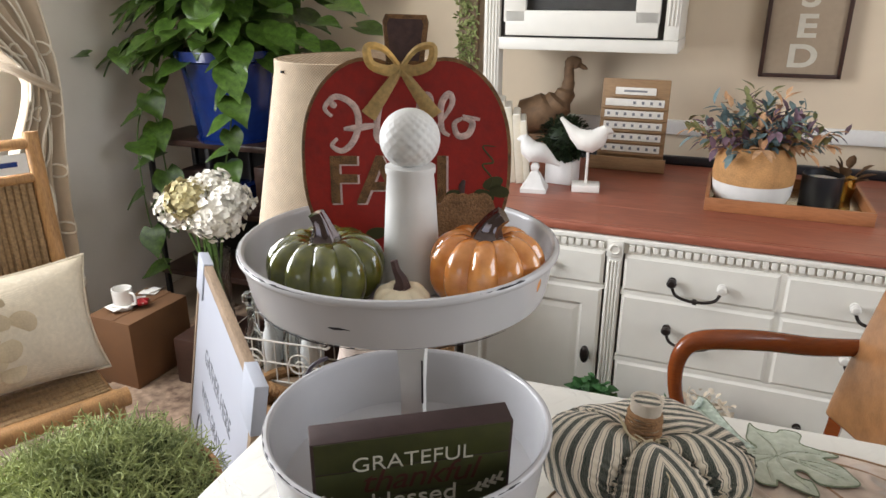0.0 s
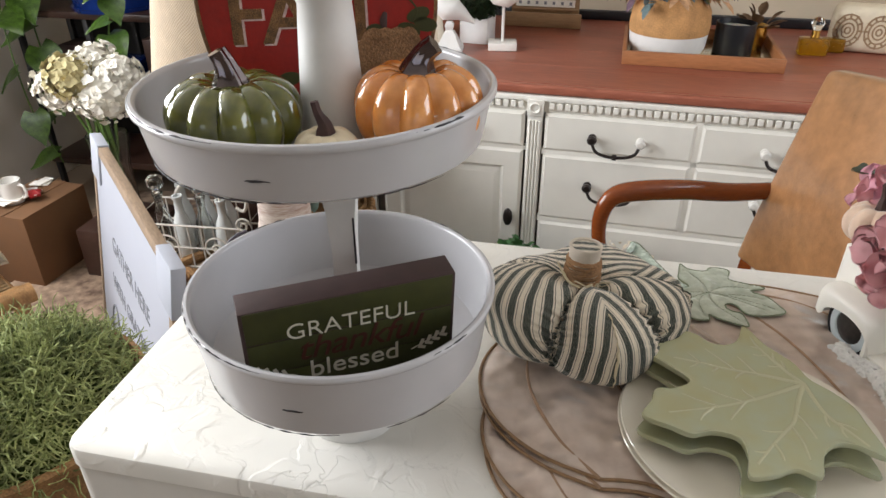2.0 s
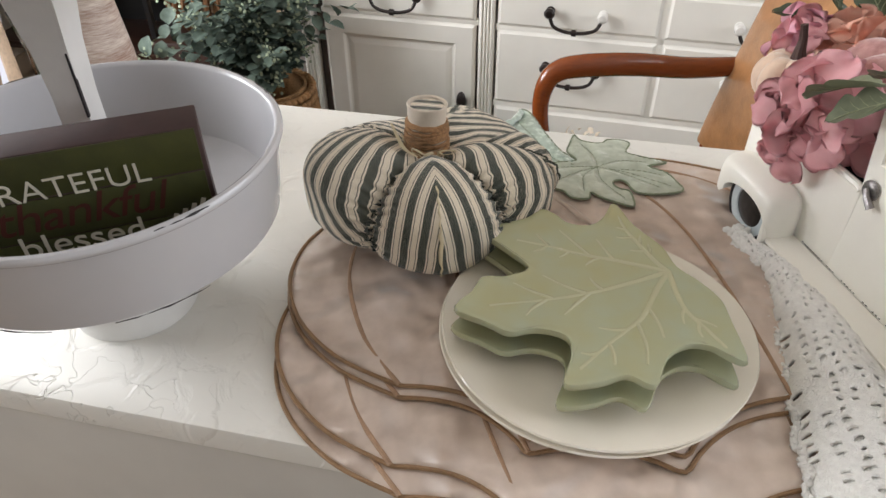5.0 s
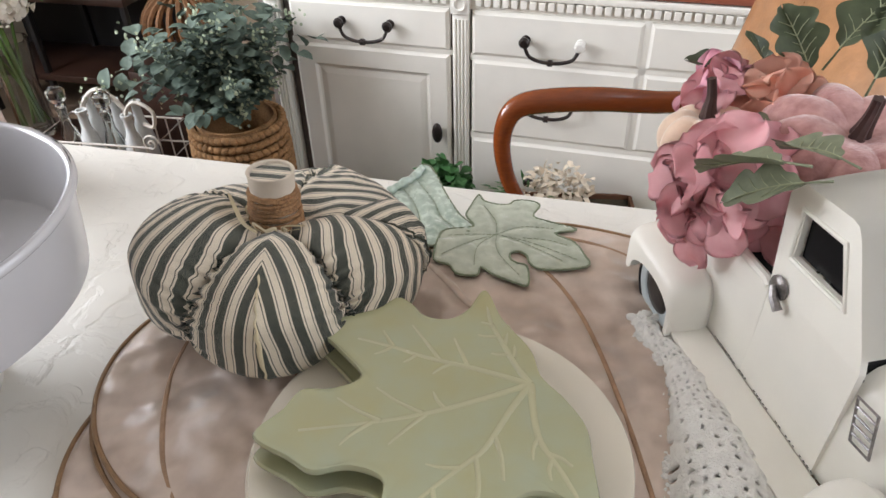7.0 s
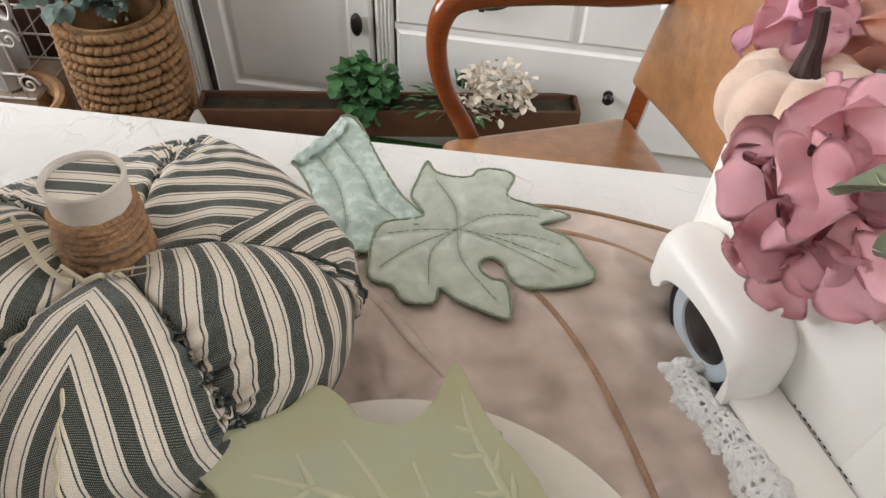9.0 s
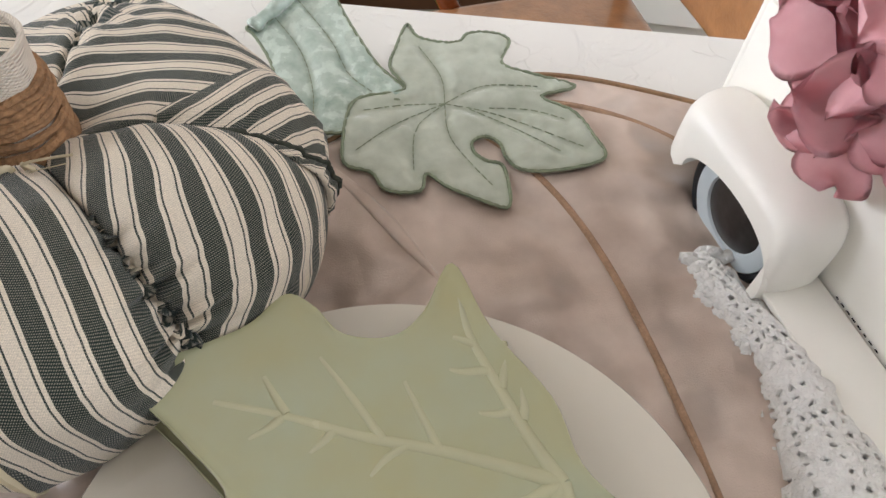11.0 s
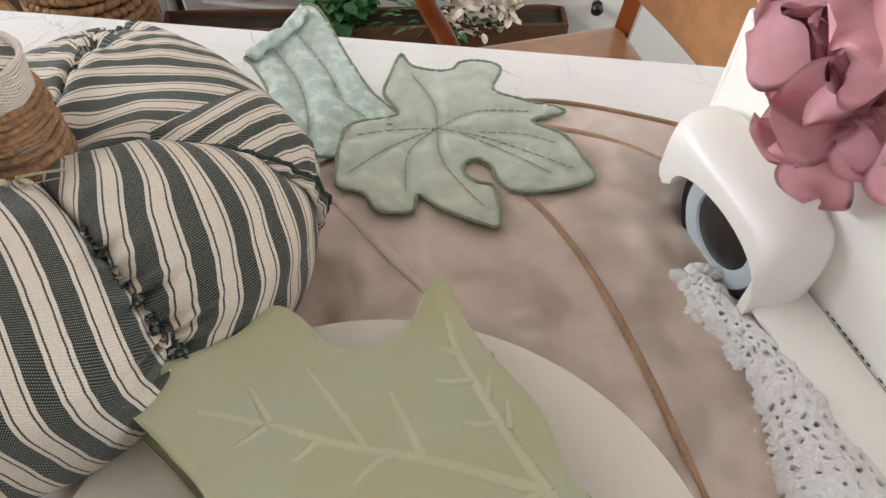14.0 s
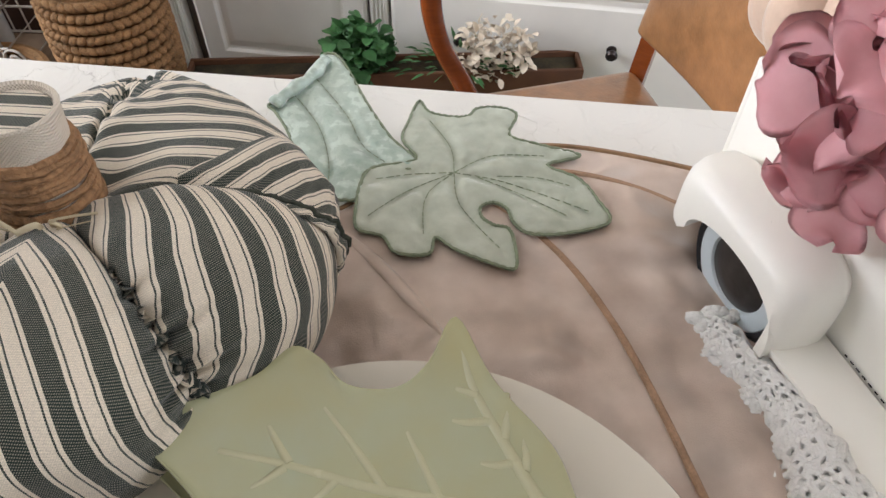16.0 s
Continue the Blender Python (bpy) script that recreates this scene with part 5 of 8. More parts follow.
for x in (-0.532, 0.0, 1.03, 1.98):
    pilaster(x)
top_dr = raised_panel(-0.478, -0.030, 0.612, 0.722, "drawer")
bail(top_dr, -0.258, 0.672, M["iron"], M["iron"])
door = raised_panel(-0.478, -0.030, 0.100, 0.602, "door", inner=0.056)
dk = bmesh.new()
bmesh.ops.create_uvsphere(dk, u_segments=16, v_segments=10, radius=0.0150)
bmesh.ops.transform(dk, matrix=pose(-0.063, -0.026, 0.382) @ Matrix.Diagonal((1, 0.8, 2.0, 1)), verts=dk.verts)
tube(dk, [(-0.063, 0.0, 0.382), (-0.063, -0.022, 0.382)], 0.007, 8)
part("door_knob", dk, M["iron"], door, "oval dark knob")
rows_ = ((0.608, 0.722), (0.384, 0.596), (0.100, 0.370))
for c, (x0, x1) in enumerate(((0.030, 0.452), (0.466, 0.990))):
    for r, (z0, z1) in enumerate(rows_[:2]):
        dr = raised_panel(x0, x1, z0, z1, "drawer")
        bail(dr, x0 + 0.208 if c == 0 else x0 + 0.24, (0.655, 0.503)[r] + 0.005, M["iron"] if c == 0 else M["porcelain"], M["porcelain"] if (r == 0 and c == 0) else M["iron"])
low = raised_panel(0.030, 0.990, 0.100, 0.370, "drawer")
for x in (0.56, 0.20, 0.90):
    knob(low, x, 0.262, M["iron"])
raised_panel(1.07, 1.95, 0.100, 0.602, "door", inner=0.056)
raised_panel(1.07, 1.95, 0.612, 0.722, "drawer")
part("stile", cbox((0.020, 0.02, 0.345), (0.459, 0.010, 0.553), 0.001), M["cabwhite"], SB)
for sz, at in (((0.97, 0.02, 0.018), (0.51, 0.010, 0.602)), ((0.97, 0.02, 0.018), (0.51, 0.010, 0.377)), ((0.46, 0.02, 0.014), (-0.254, 0.010, 0.607))):
    part("rail", cbox(sz, at, 0.001), M["cabwhite"], SB)
part("plinth", cbox((2.60, 0.04, 0.09), (0.72, 0.045, 0.045), 0.003), M["cabwhite"], SB)
counter = thing("counter", (0.618, 2.568, ST + 0.013), (0, 0, -2.6), "long reddish stained wooden counter top", "worktop")
part("edge_moulding", cbox((2.74, 0.030, 0.026), (0, -(SD + 0.02) / 2 + 0.015, 0), 0.007, 3), M["redtop"], counter)
for i in range(5):
    w = (SD + 0.02 - 0.030) / 5
    part("board", cbox((2.738, w - 0.0008, 0.025), (0, -(SD + 0.02) / 2 + 0.030 + w * (i + 0.5), 0), 0.0008, 1), M["redtop"], counter)
CZ = ST + 0.026

# ---------- tan leather armchair ----------
HX, HY = (-0.93, -0.36), (0.36, -0.93)   # facing, and across to the near arm
CHB = Vector((0.424, 1.71, -0.008))
chair = thing("leather_armchair", (CHB.x, CHB.y, CHB.z), (0, 0, math.degrees(math.atan2(HX[1], HX[0]))), "armchair with tan leather back and seat and polished brown wooden arms", "armchair")
# local x: forward, local y: across (far arm at 0, near arm at -0.52 is positive here)
CW = 0.50


def leather_back():
    bm = bmesh.new()
    rows = []
    for i in range(15):
        s = i / 14
        z = 0.53 + 0.46 * s
        row = []
        for j in range(15):
            w = j / 14
            y = (-0.012 + w * (CW + 0.024)) + (0.015 * math.sin(s * 1.6))
            x = -0.02 - 0.10 * s ** 1.2 + 0.022 * math.sin(math.pi * w) * (-1)
            zz = z + 0.02 * math.sin(math.pi * w) * s
            row.append((x, y, zz))
        rows.append(row)
    fr = [[bm.verts.new((x + 0.022 + 0.040 * math.sin(math.pi * i / 14) * math.sin(math.pi * j / 14), y, z)) for j, (x, y, z) in enumerate(r)] for i, r in enumerate(rows)]
    bk = [[bm.verts.new((x - 0.022, y, z)) for x, y, z in r] for r in rows]
    for g, fl in ((fr, 1), (bk, -1)):
        for a, b in zip(g, g[1:]):
            for j in range(14):
                bm.faces.new([a[j], a[j + 1], b[j + 1], b[j]][::fl])
    ring = lambda g: g[0] + [r[-1] for r in g[1:]] + g[-1][-2::-1] + [r[0] for r in g[-2:0:-1]]
    a, b = ring(fr), ring(bk)
    for i in range(len(a)):
        j = (i + 1) % len(a)
        bm.faces.new([a[i], b[i], b[j], a[j]])
    bmesh.ops.recalc_face_normals(bm, faces=bm.faces[:])
    es = [e for e in bm.edges if e.calc_face_angle(0) > 1.0]
    bmesh.ops.bevel(bm, geom=es, offset=0.012, segments=3, profile=0.5, affect="EDGES")
    part("backrest", bm, M["leather"], chair, "tan leather back, softly creased")


leather_back()
sb_ = cbox((0.37, CW, 0.075), (0.175, CW / 2, 0.43), 0.022, 3)
for v in sb_.verts:
    v.co.z += 0.012 * math.cos((v.co.x - 0.175) * 5) * math.cos((v.co.y - CW / 2) * 5) if v.co.z > 0.43 else 0
part("seat", sb_, M["leather"], chair, "tan leather seat")
part("seat_rail", cbox((0.34, CW - 0.02, 0.05), (0.17, CW / 2, 0.37), 0.005), M["mahogany"], chair)
for y in (0.0, CW):
    bm = bmesh.new()
    P = spline([(-0.055, y, 0.709), (0.06, y, 0.714), (0.18, y, 0.730), (0.29, y, 0.735), (0.341, y, 0.726), (0.363, y, 0.693), (0.367, y, 0.64), (0.352, y, 0.57), (0.320, y, 0.50), (0.285, y, 0.42)], 8)
    tube(bm, P, lambda s: 0.0174 + 0.0035 * math.sin(s * 6.0), 12, flat=1.15)
    part("arm", bm, M["mahogany"], chair, "curved polished wooden arm")
    for x, tilt in ((-0.01, -0.05), (0.31, 0.02)):
        bm = bmesh.new()
        z1 = 0.62 if x < 0 else 0.40
        tube(bm, [(x + tilt, y, 0.008), (x, y, 0.36), (x - 0.03 * (x < 0), y, z1)], 0.021, 4)
        part("leg", bm, M["mahogany"], chair, smooth=False)

# ---------- ivory metal pickup truck ----------
KZ = TZ + 0.006
truck = thing("toy_truck", (0.357, 0.789, KZ), (0, 0, -66.0), "ivory painted metal model pickup truck holding autumn flowers", "model truck")
KW = 0.118   # body width; y runs from the side that faces the plates to the far side


def side_with_hole(outer, inner, y, thick):
    """A sheet with a window cut through it."""
    bm = bmesh.new()
    es = []
    for lp in (outer, inner):
        vs = [bm.verts.new((x, y, z)) for x, z in lp]
        es += [bm.edges.new((vs[i], vs[(i + 1) % len(vs)])) for i in range(len(vs))]
    bmesh.ops.triangle_fill(bm, use_beauty=True, use_dissolve=False, edges=es)
    r = bmesh.ops.extrude_face_region(bm, geom=bm.faces[:])
    bmesh.ops.translate(bm, verts=[v for v in r["geom"] if isinstance(v, bmesh.types.BMVert)], vec=(0, thick, 0))
    bmesh.ops.recalc_face_normals(bm, faces=bm.faces[:])
    return bm


CAB = [(0.044, 0.018), (0.044, 0.098), (0.030, 0.150), (0.032, 0.157), (0.038, 0.1605), (0.076, 0.1630), (0.082, 0.1620), (0.087, 0.157), (0.121, 0.107), (0.124, 0.100), (0.124, 0.018)]
WIN = [(0.0470, 0.1470), (0.0790, 0.1485), (0.0960, 0.1228), (0.0525, 0.1213)]


def lean_in(bm):
    """The cab narrows towards its roof."""
    for v in bm.verts:
        if v.co.z > 0.09:
            v.co.y = KW / 2 + (v.co.y - KW / 2) * (1 - 0.12 * (v.co.z - 0.09) / (KW / 2))
    return bm


for y, t in ((0.0, 0.004), (KW, -0.004)):
    part("cab_side", lean_in(side_with_hole(CAB, WIN, y, t)), M["ivory"], truck, smooth=False)
    bm = bmesh.new()
    cx, cz = sum(p[0] for p in WIN) / 4, sum(p[1] for p in WIN) / 4
    tube(bm, [(cx + (x - cx) * 1.10, y + (-0.0004 if t > 0 else 0.0004), cz + (z - cz) * 1.13) for x, z in WIN], 0.0017, 6, closed=True)
    part("window_frame", lean_in(bm), M["ivory"], truck)
    bm = bmesh.new()
    f = bm.faces.new([bm.verts.new((x, y + t * 1.4, z)) for x, z in WIN])
    bmesh.ops.solidify(bm, geom=[f], thickness=0.0008)
    part("side_window", lean_in(bm), M["glassdark"], truck, "dark side window")
roof = bmesh.new()
rows = [[roof.verts.new((x, y, z + 0.003 * math.sin(math.pi * y / KW))) for y in [KW * j / 8 for j in range(9)]] for x, z in ((0.044, 0.098), (0.037, 0.124), (0.030, 0.150), (0.032, 0.157), (0.038, 0.1605), (0.076, 0.1630), (0.082, 0.1620), (0.087, 0.157), (0.092, 0.149))]
for a, b_ in zip(rows, rows[1:]):
    for j in range(8):
        roof.faces.new([a[j], a[j + 1], b_[j + 1], b_[j]])
bmesh.ops.solidify(roof, geom=roof.faces[:], thickness=0.002)
part("roof", lean_in(roof), M["ivory"], truck, angle=60)
ws = bmesh.new()
f = ws.faces.new([ws.verts.new(p) for p in ((0.089, 0.012, 0.150), (0.117, 0.012, 0.107), (0.117, KW - 0.012, 0.107), (0.089, KW - 0.012, 0.150))])
bmesh.ops.solidify(ws, geom=[f], thickness=0.001)
part("windscreen", lean_in(ws), M["glassdark"], truck, "dark windscreen")
for y in (0.004, KW - 0.004):
    bm = bmesh.new()
    cy = y + (0.0045 if y < 0.05 else -0.0045)
    f = bm.faces.new([bm.verts.new(q) for q in ((0.0875, cy - 0.0075, 0.157), (0.1215, cy - 0.0075, 0.107), (0.1215, cy + 0.0075, 0.107), (0.0875, cy + 0.0075, 0.157))])
    bmesh.ops.solidify(bm, geom=[f], thickness=0.0025)
    part("windscreen_pillar", lean_in(bm), M["ivory"], truck, smooth=False)
part("cab_back", cbox((0.004, KW - 0.008, 0.080), (0.046, KW / 2, 0.058)), M["ivory"], truck)
part("dashboard", cbox((0.012, KW - 0.01, 0.004), (0.112, KW / 2, 0.098)), M["blackin"], truck)
part("cab_floor", cbox((0.074, KW - 0.01, 0.004), (0.084, KW / 2, 0.09)), M["blackin"], truck)
# bed
for y in (0.002, KW - 0.002):
    part("bed_side", cbox((0.137, 0.004, 0.078), (-0.0225, y, 0.057), 0.0012), M["ivory"], truck)
    bm = bmesh.new()
    tube(bm, [(-0.090, y, 0.096), (0.040, y, 0.096), (0.044, y, 0.094)], 0.0032, 8)
    part("bed_rail", bm, M["ivory"], truck, "rolled rail of the bed")
part("tailgate", cbox((0.004, KW, 0.080), (-0.0915, KW / 2, 0.057), 0.0012), M["ivory"], truck)
part("bed_floor", cbox((0.134, KW - 0.008, 0.003), (-0.0225, KW / 2, 0.030)), M["blackin"], truck, "black bed floor")
part("bed_liner", cbox((0.003, KW - 0.010, 0.070), (0.0405, KW / 2, 0.062)), M["blackin"], truck, "black liner")
# bonnet
hood = bmesh.new()
rows = []
for i, (x, zz, w) in enumerate(((0.119, 0.103, 0.114), (0.142, 0.102, 0.110), (0.175, 0.100, 0.098), (0.205, 0.095, 0.082), (0.222, 0.086, 0.070), (0.230, 0.070, 0.064), (0.230, 0.024, 0.064))):
    row = []
    for j in range(13):
        a = math.pi * j / 12
        row.append(hood.verts.new((x, KW / 2 - w / 2 * math.copysign(abs(math.cos(a)) ** 0.4, math.cos(a)), 0.018 + (zz - 0.018) * math.sin(a) ** 0.4 if 0 < j < 12 else 0.018)))
    rows.append(row)
for a, b_ in zip(rows, rows[1:]):
    for j in range(12):
        hood.faces.new([a[j], b_[j], b_[j + 1], a[j + 1]])
bmesh.ops.recalc_face_normals(hood, faces=hood.faces[:])
part("bonnet", hood, M["ivory"], truck, angle=60)
vent = bmesh.new()
VQ = [(0.1290, 0.0905), (0.1425, 0.0905), (0.1480, 0.0635), (0.1350, 0.0635)]
tube(vent, [(x, 0.0010 + 0.10 * (x - 0.130), z) for x, z in VQ], 0.0009, 6, closed=True)
for s in (0.2, 0.4, 0.6, 0.8):
    p = [VQ[0][0] + (VQ[3][0] - VQ[0][0]) * s, VQ[0][1] + (VQ[3][1] - VQ[0][1]) * s]
    q = [VQ[1][0] + (VQ[2][0] - VQ[1][0]) * s, VQ[1][1] + (VQ[2][1] - VQ[1][1]) * s]
    tube(vent, [(p[0], 0.0010 + 0.10 * (p[0] - 0.13), p[1]), (q[0], 0.0010 + 0.10 * (q[0] - 0.13), q[1])], 0.0008, 6)
part("bonnet_vent", vent, M["silver"], truck, "grey louvred vent")
# running boards, mudguards, wheels


def mudguard(x0, x1, zt, za, zb, wx, far):
    """A boxy guard with soft corners and an arched opening; za, zb: how low its rear and front ends reach; wx: the arch's middle."""
    N = 32
    cx = (x0 + x1) / 2
    w = (x1 - x0) / 2
    bm = bmesh.new()
    outer, inner = [], []
    for i in range(N + 1):
        a = math.pi * i / N
        c, s = math.cos(a), math.sin(a)
        low = za + (zb - za) * i / N
        outer.append((cx - w * math.copysign(abs(c) ** 0.38, c), low + (zt - low) * abs(s) ** 0.38))
        inner.append((wx - 0.0335 * c, low + 0.002 + (0.0445 - low) * abs(s) ** 0.75))
    prof = []
    for y, k in ((0.002, 0.90), (-0.0015, 0.925), (-0.0035, 0.965), (-0.0065, 0.992), (-0.012, 1.0), (-0.019, 0.992), (-0.0245, 0.970), (-0.0285, 0.935), (-0.031, 0.89), (-0.032, 0.84)):
        prof.append([bm.verts.new((cx + (x - cx) * (k if x > cx or wx > 0 else 1 - 2.2 * (1 - k)), y, 0.014 + (z - 0.014) * k)) for x, z in outer])
    lip = [bm.verts.new((x, -0.0318, z)) for x, z in inner]
    turn = [bm.verts.new((x, -0.0300, z + 0.0008)) for x, z in inner]
    deep = [bm.verts.new((x, -0.002, z + 0.004)) for x, z in inner]
    rows = prof + [lip, turn, deep]
    for a, b_ in zip(rows, rows[1:]):
        for i in range(N):
            bm.faces.new([a[i], a[i + 1], b_[i + 1], b_[i]])
    bmesh.ops.recalc_face_normals(bm, faces=bm.faces[:])
    if far:
        bmesh.ops.transform(bm, matrix=Matrix.Translation((0, KW, 0)) @ Matrix.Diagonal((1, -1, 1, 1)), verts=bm.verts)
        bmesh.ops.reverse_faces(bm, faces=bm.faces[:])
    part("mudguard", bm, M["ivory"], truck, angle=70)


def wheel(x, y, s):
    w = thing("wheel", (0, 0, 0))
    w.parent = truck
    w.matrix_local = pose(x, y, 0.0300, 90 * s, 0, 0)
    part("tyre", lathe([(0.024, -0.004), (0.0295, -0.004), (0.0316, -0.002), (0.0318, 0.004), (0.0308, 0.0078), (0.0285, 0.0094), (0.0262, 0.0088)], 48), M["tyre"], w, "black tyre")
    part("rim", lathe([(0.0264, 0.0080), (0.0258, 0.0088), (0.0225, 0.0092), (0.0182, 0.0085), (0.017, 0.006)], 48), M["rim_grey"], w, "pale grey whitewall")
    part("hubcap", lathe([(0.0184, 0.0065), (0.0175, 0.0074), (0.010, 0.0088), (0.0, 0.0092)], 32), M["hubcap"], w, "dark scuffed hubcap")


for far in (0, 1):
    mudguard(-0.086, 0.004, 0.0625, 0.027, 0.016, -0.032, far)
    mudguard(0.147, 0.238, 0.0640, 0.016, 0.020, 0.194, far)
    for x in (-0.033, 0.194):
        wheel(x, -0.0165 if not far else KW + 0.0165, 1 if not far else -1)
    part("running_board", cbox((0.152, 0.027, 0.004), (0.076, -0.0145 if not far else KW + 0.0145, 0.020), 0.0012), M["ivory"], truck)
seam = bmesh.new()
rnd = random.Random(6)
for i in range(34):
    x = 0.006 + i * 0.0036
    if rnd.random() < 0.78:
        box(seam, (0.0022 * rnd.uniform(0.5, 1.1), 0.0004, 0.0004), (x, -0.0006, 0.0226))
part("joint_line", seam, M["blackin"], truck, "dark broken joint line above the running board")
part("chassis", cbox((0.30, KW - 0.01, 0.010), (0.066, KW / 2, 0.021)), M["blackin"], truck)
for y, s in ((-0.0005, -1), (KW + 0.0005, 1)):
    m = pose(0.0532, y + (0.0012 if s < 0 else -0.0012), 0.1000, 90 if s < 0 else -90, 0, 0)
    hd = part("door_handle", lathe([(0, 0), (0.0078, 0), (0.0078, 0.0012), (0.0066, 0.0024), (0.003, 0.003), (0, 0.003)], 20), M["silver"], truck, "worn silver door handle", m=m)
    bm = bmesh.new()
    tube(bm, [(-0.001, 0.0012, 0.0035), (0.004, -0.003, 0.0055), (0.010, -0.0085, 0.005)], lambda s: 0.0022 + 0.0008 * s, 8)
    part("lever", bm, M["silver"], hd)
part("bumper", cbox((0.010, KW, 0.014), (0.239, KW / 2, 0.025), 0.004), M["silver"], truck, "silver bumper")
for y in (0.028, KW - 0.028):
    part("headlight", lathe([(0, 0), (0.011, 0), (0.011, 0.006), (0.007, 0.009), (0, 0.010)], 20), M["silver"], truck, m=pose(0.232, y, 0.072, 0, 90, 0))

# ---------- flowers and little pumpkins in the truck ----------


def bed(u, v, z):
    """A place in the truck's bed: along, across, above the table."""
    p = truck.matrix_world @ Vector((u, v, z))
    return (p.x, p.y, p.z)


pumpkin("velvet_pumpkin", 0.036, 0.044, 8, M["peachvelvet"], M["brownstem"], (0.343, 0.864, TZ + 0.112), (-6, -6, 10),
        ([(0, 0, 0.034), (0.000, 0, 0.044), (0.001, 0, 0.054), (0.000, 0, 0.066)], 0.0075, 0.0028, 5, 0.2), "small peach velvet pumpkin with a real dried stem", groove=0.12, wob=0.05)
pumpkin("velvet_pumpkin", 0.062, 0.064, 9, M["pinkvelvet"], M["brownstem"], (0.424, 0.848, TZ + 0.109), (10, -8, 40),
        ([(0, 0, 0.047), (0.001, 0, 0.056), (0.003, 0, 0.068), (0.003, 0, 0.080)], 0.0085, 0.0034, 5, 0.2), "dusty pink velvet pumpkin with a dried stem", groove=0.18, wob=0.09)


def petal_mesh(seed, L=0.040, W=0.036, cup=0.35, ruffle=0.10, notch=0.0):
    """One broad silk petal, narrow at its base at the origin, pointing along y."""
    rnd = random.Random(seed)
    p1, p2 = rnd.uniform(0, 6), rnd.uniform(0, 6)
    bm = bmesh.new()
    rows = []
    nu, nv = 10, 10
    for i in range(nu + 1):
        s = i / nu
        w = W * 0.5 * max(0.10 * (1 - s) + 0.02, max(0, 1 - ((s - 0.58) / 0.435) ** 2) ** 0.5)
        row = []
        for j in range(nv + 1):
            t = 2 * j / nv - 1
            y = L * (s - 0.06 * s * s * t * t - notch * s * math.exp(-(t / 0.25) ** 2))
            z = L * (0.9 * cup * math.sin(s * 2.4) + cup * 0.6 * t * t * s) + L * ruffle * s * s * math.sin(4.6 * t + p1) + L * 0.02 * math.sin(4 * s + p2) - L * 0.16 * s ** 3
            row.append(bm.verts.new((w * t, y, z)))
        rows.append(row)
    for a, b_ in zip(rows, rows[1:]):
        for j in range(nv):
            bm.faces.new([a[j], a[j + 1], b_[j + 1], b_[j]])
    bmesh.ops.solidify(bm, geom=bm.faces[:], thickness=0.0005)
    return bm


PETALS = {}
for key, mm in (("petal", M["petal"]), ("peach", M["petal_peach"]), ("lilac", M["petal_lilac"])):
    PETALS[key] = [mesh_of("petal", petal_mesh(i * 7 + len(key), 0.038 + 0.005 * (i % 3), 0.042 + 0.006 * (i % 2), 0.08 + 0.07 * (i % 3), 0.06 + 0.02 * i, 0.04 * (i % 2)), mm, angle=80) for i in range(4)]


def bloom(name, at, size, n, keys, seed, label, aim=(0, 0, 1), rad=0.03):
    """A head of four-petalled florets spread over a dome."""
    rnd = random.Random(seed)
    t = thing(name, at, label=label, category="flower", group="flowers in the truck")
    A = Vector(aim).normalized()
    q = A.to_track_quat("Z", "Y")
    for f in range(n):
        th = math.acos(1 - (f + 0.5) / n * 0.95)
        ph = f * 2.39996 + seed
        d = q @ Vector((math.sin(th) * math.cos(ph), math.sin(th) * math.sin(ph), math.cos(th)))
        key = keys[rnd.randrange(len(keys))]
        base = d * rad * rnd.uniform(0.9, 1.1)
        fr = (d + A * 0.55 + Vector((rnd.uniform(-0.3, 0.3), rnd.uniform(-0.3, 0.3), rnd.uniform(-0.3, 0.3)))).normalized().to_track_quat("Z", "Y").to_matrix().to_4x4()
        spin = rnd.uniform(0, 360)
        fl = new("floret", None)
        fl.parent = t
        fl.matrix_local = Matrix.Translation(base) @ fr
        for k in range(4):
            ob = new("petal", PETALS[key][rnd.randrange(4)])
            ob.parent = fl
            s = size * rnd.uniform(0.85, 1.15)
            ob.matrix_local = pose(0, 0, 0, 0, 0, spin + 90 * k + rnd.uniform(-14, 14)) @ pose(0, 0, 0, rnd.uniform(4, 18), 0, 0) @ Matrix.Diagonal((s * 1.12, s, s, 1))
        bm = bmesh.new()
        bmesh.ops.create_uvsphere(bm, u_segments=8, v_segments=6, radius=0.0028 * size)
        part("floret_eye", bm, M["throat"], fl)
    return t


bloom("hydrangea_bloom", (0.346, 0.816, TZ + 0.124), 0.66, 8, ("petal",), 3, "mauve pink silk hydrangea bloom", (-0.55, -0.66, 0.42), 0.027)
bloom("hydrangea_bloom", (0.360, 0.797, TZ + 0.130), 0.62, 4, ("petal", "petal", "lilac"), 11, "mauve pink silk hydrangea bloom drooping over the truck side", (-0.60, -0.66, 0.30), 0.023)
bloom("hydrangea_bloom", (0.352, 0.908, TZ + 0.146), 0.56, 5, ("lilac", "petal"), 5, "lilac pink silk hydrangea bloom", (-0.4, -0.4, 0.8), 0.020)
bloom("hydrangea_bloom", (0.384, 0.892, TZ + 0.148), 0.62, 5, ("peach",), 8, "peach silk hydrangea bloom", (-0.3, -0.4, 0.8), 0.020)


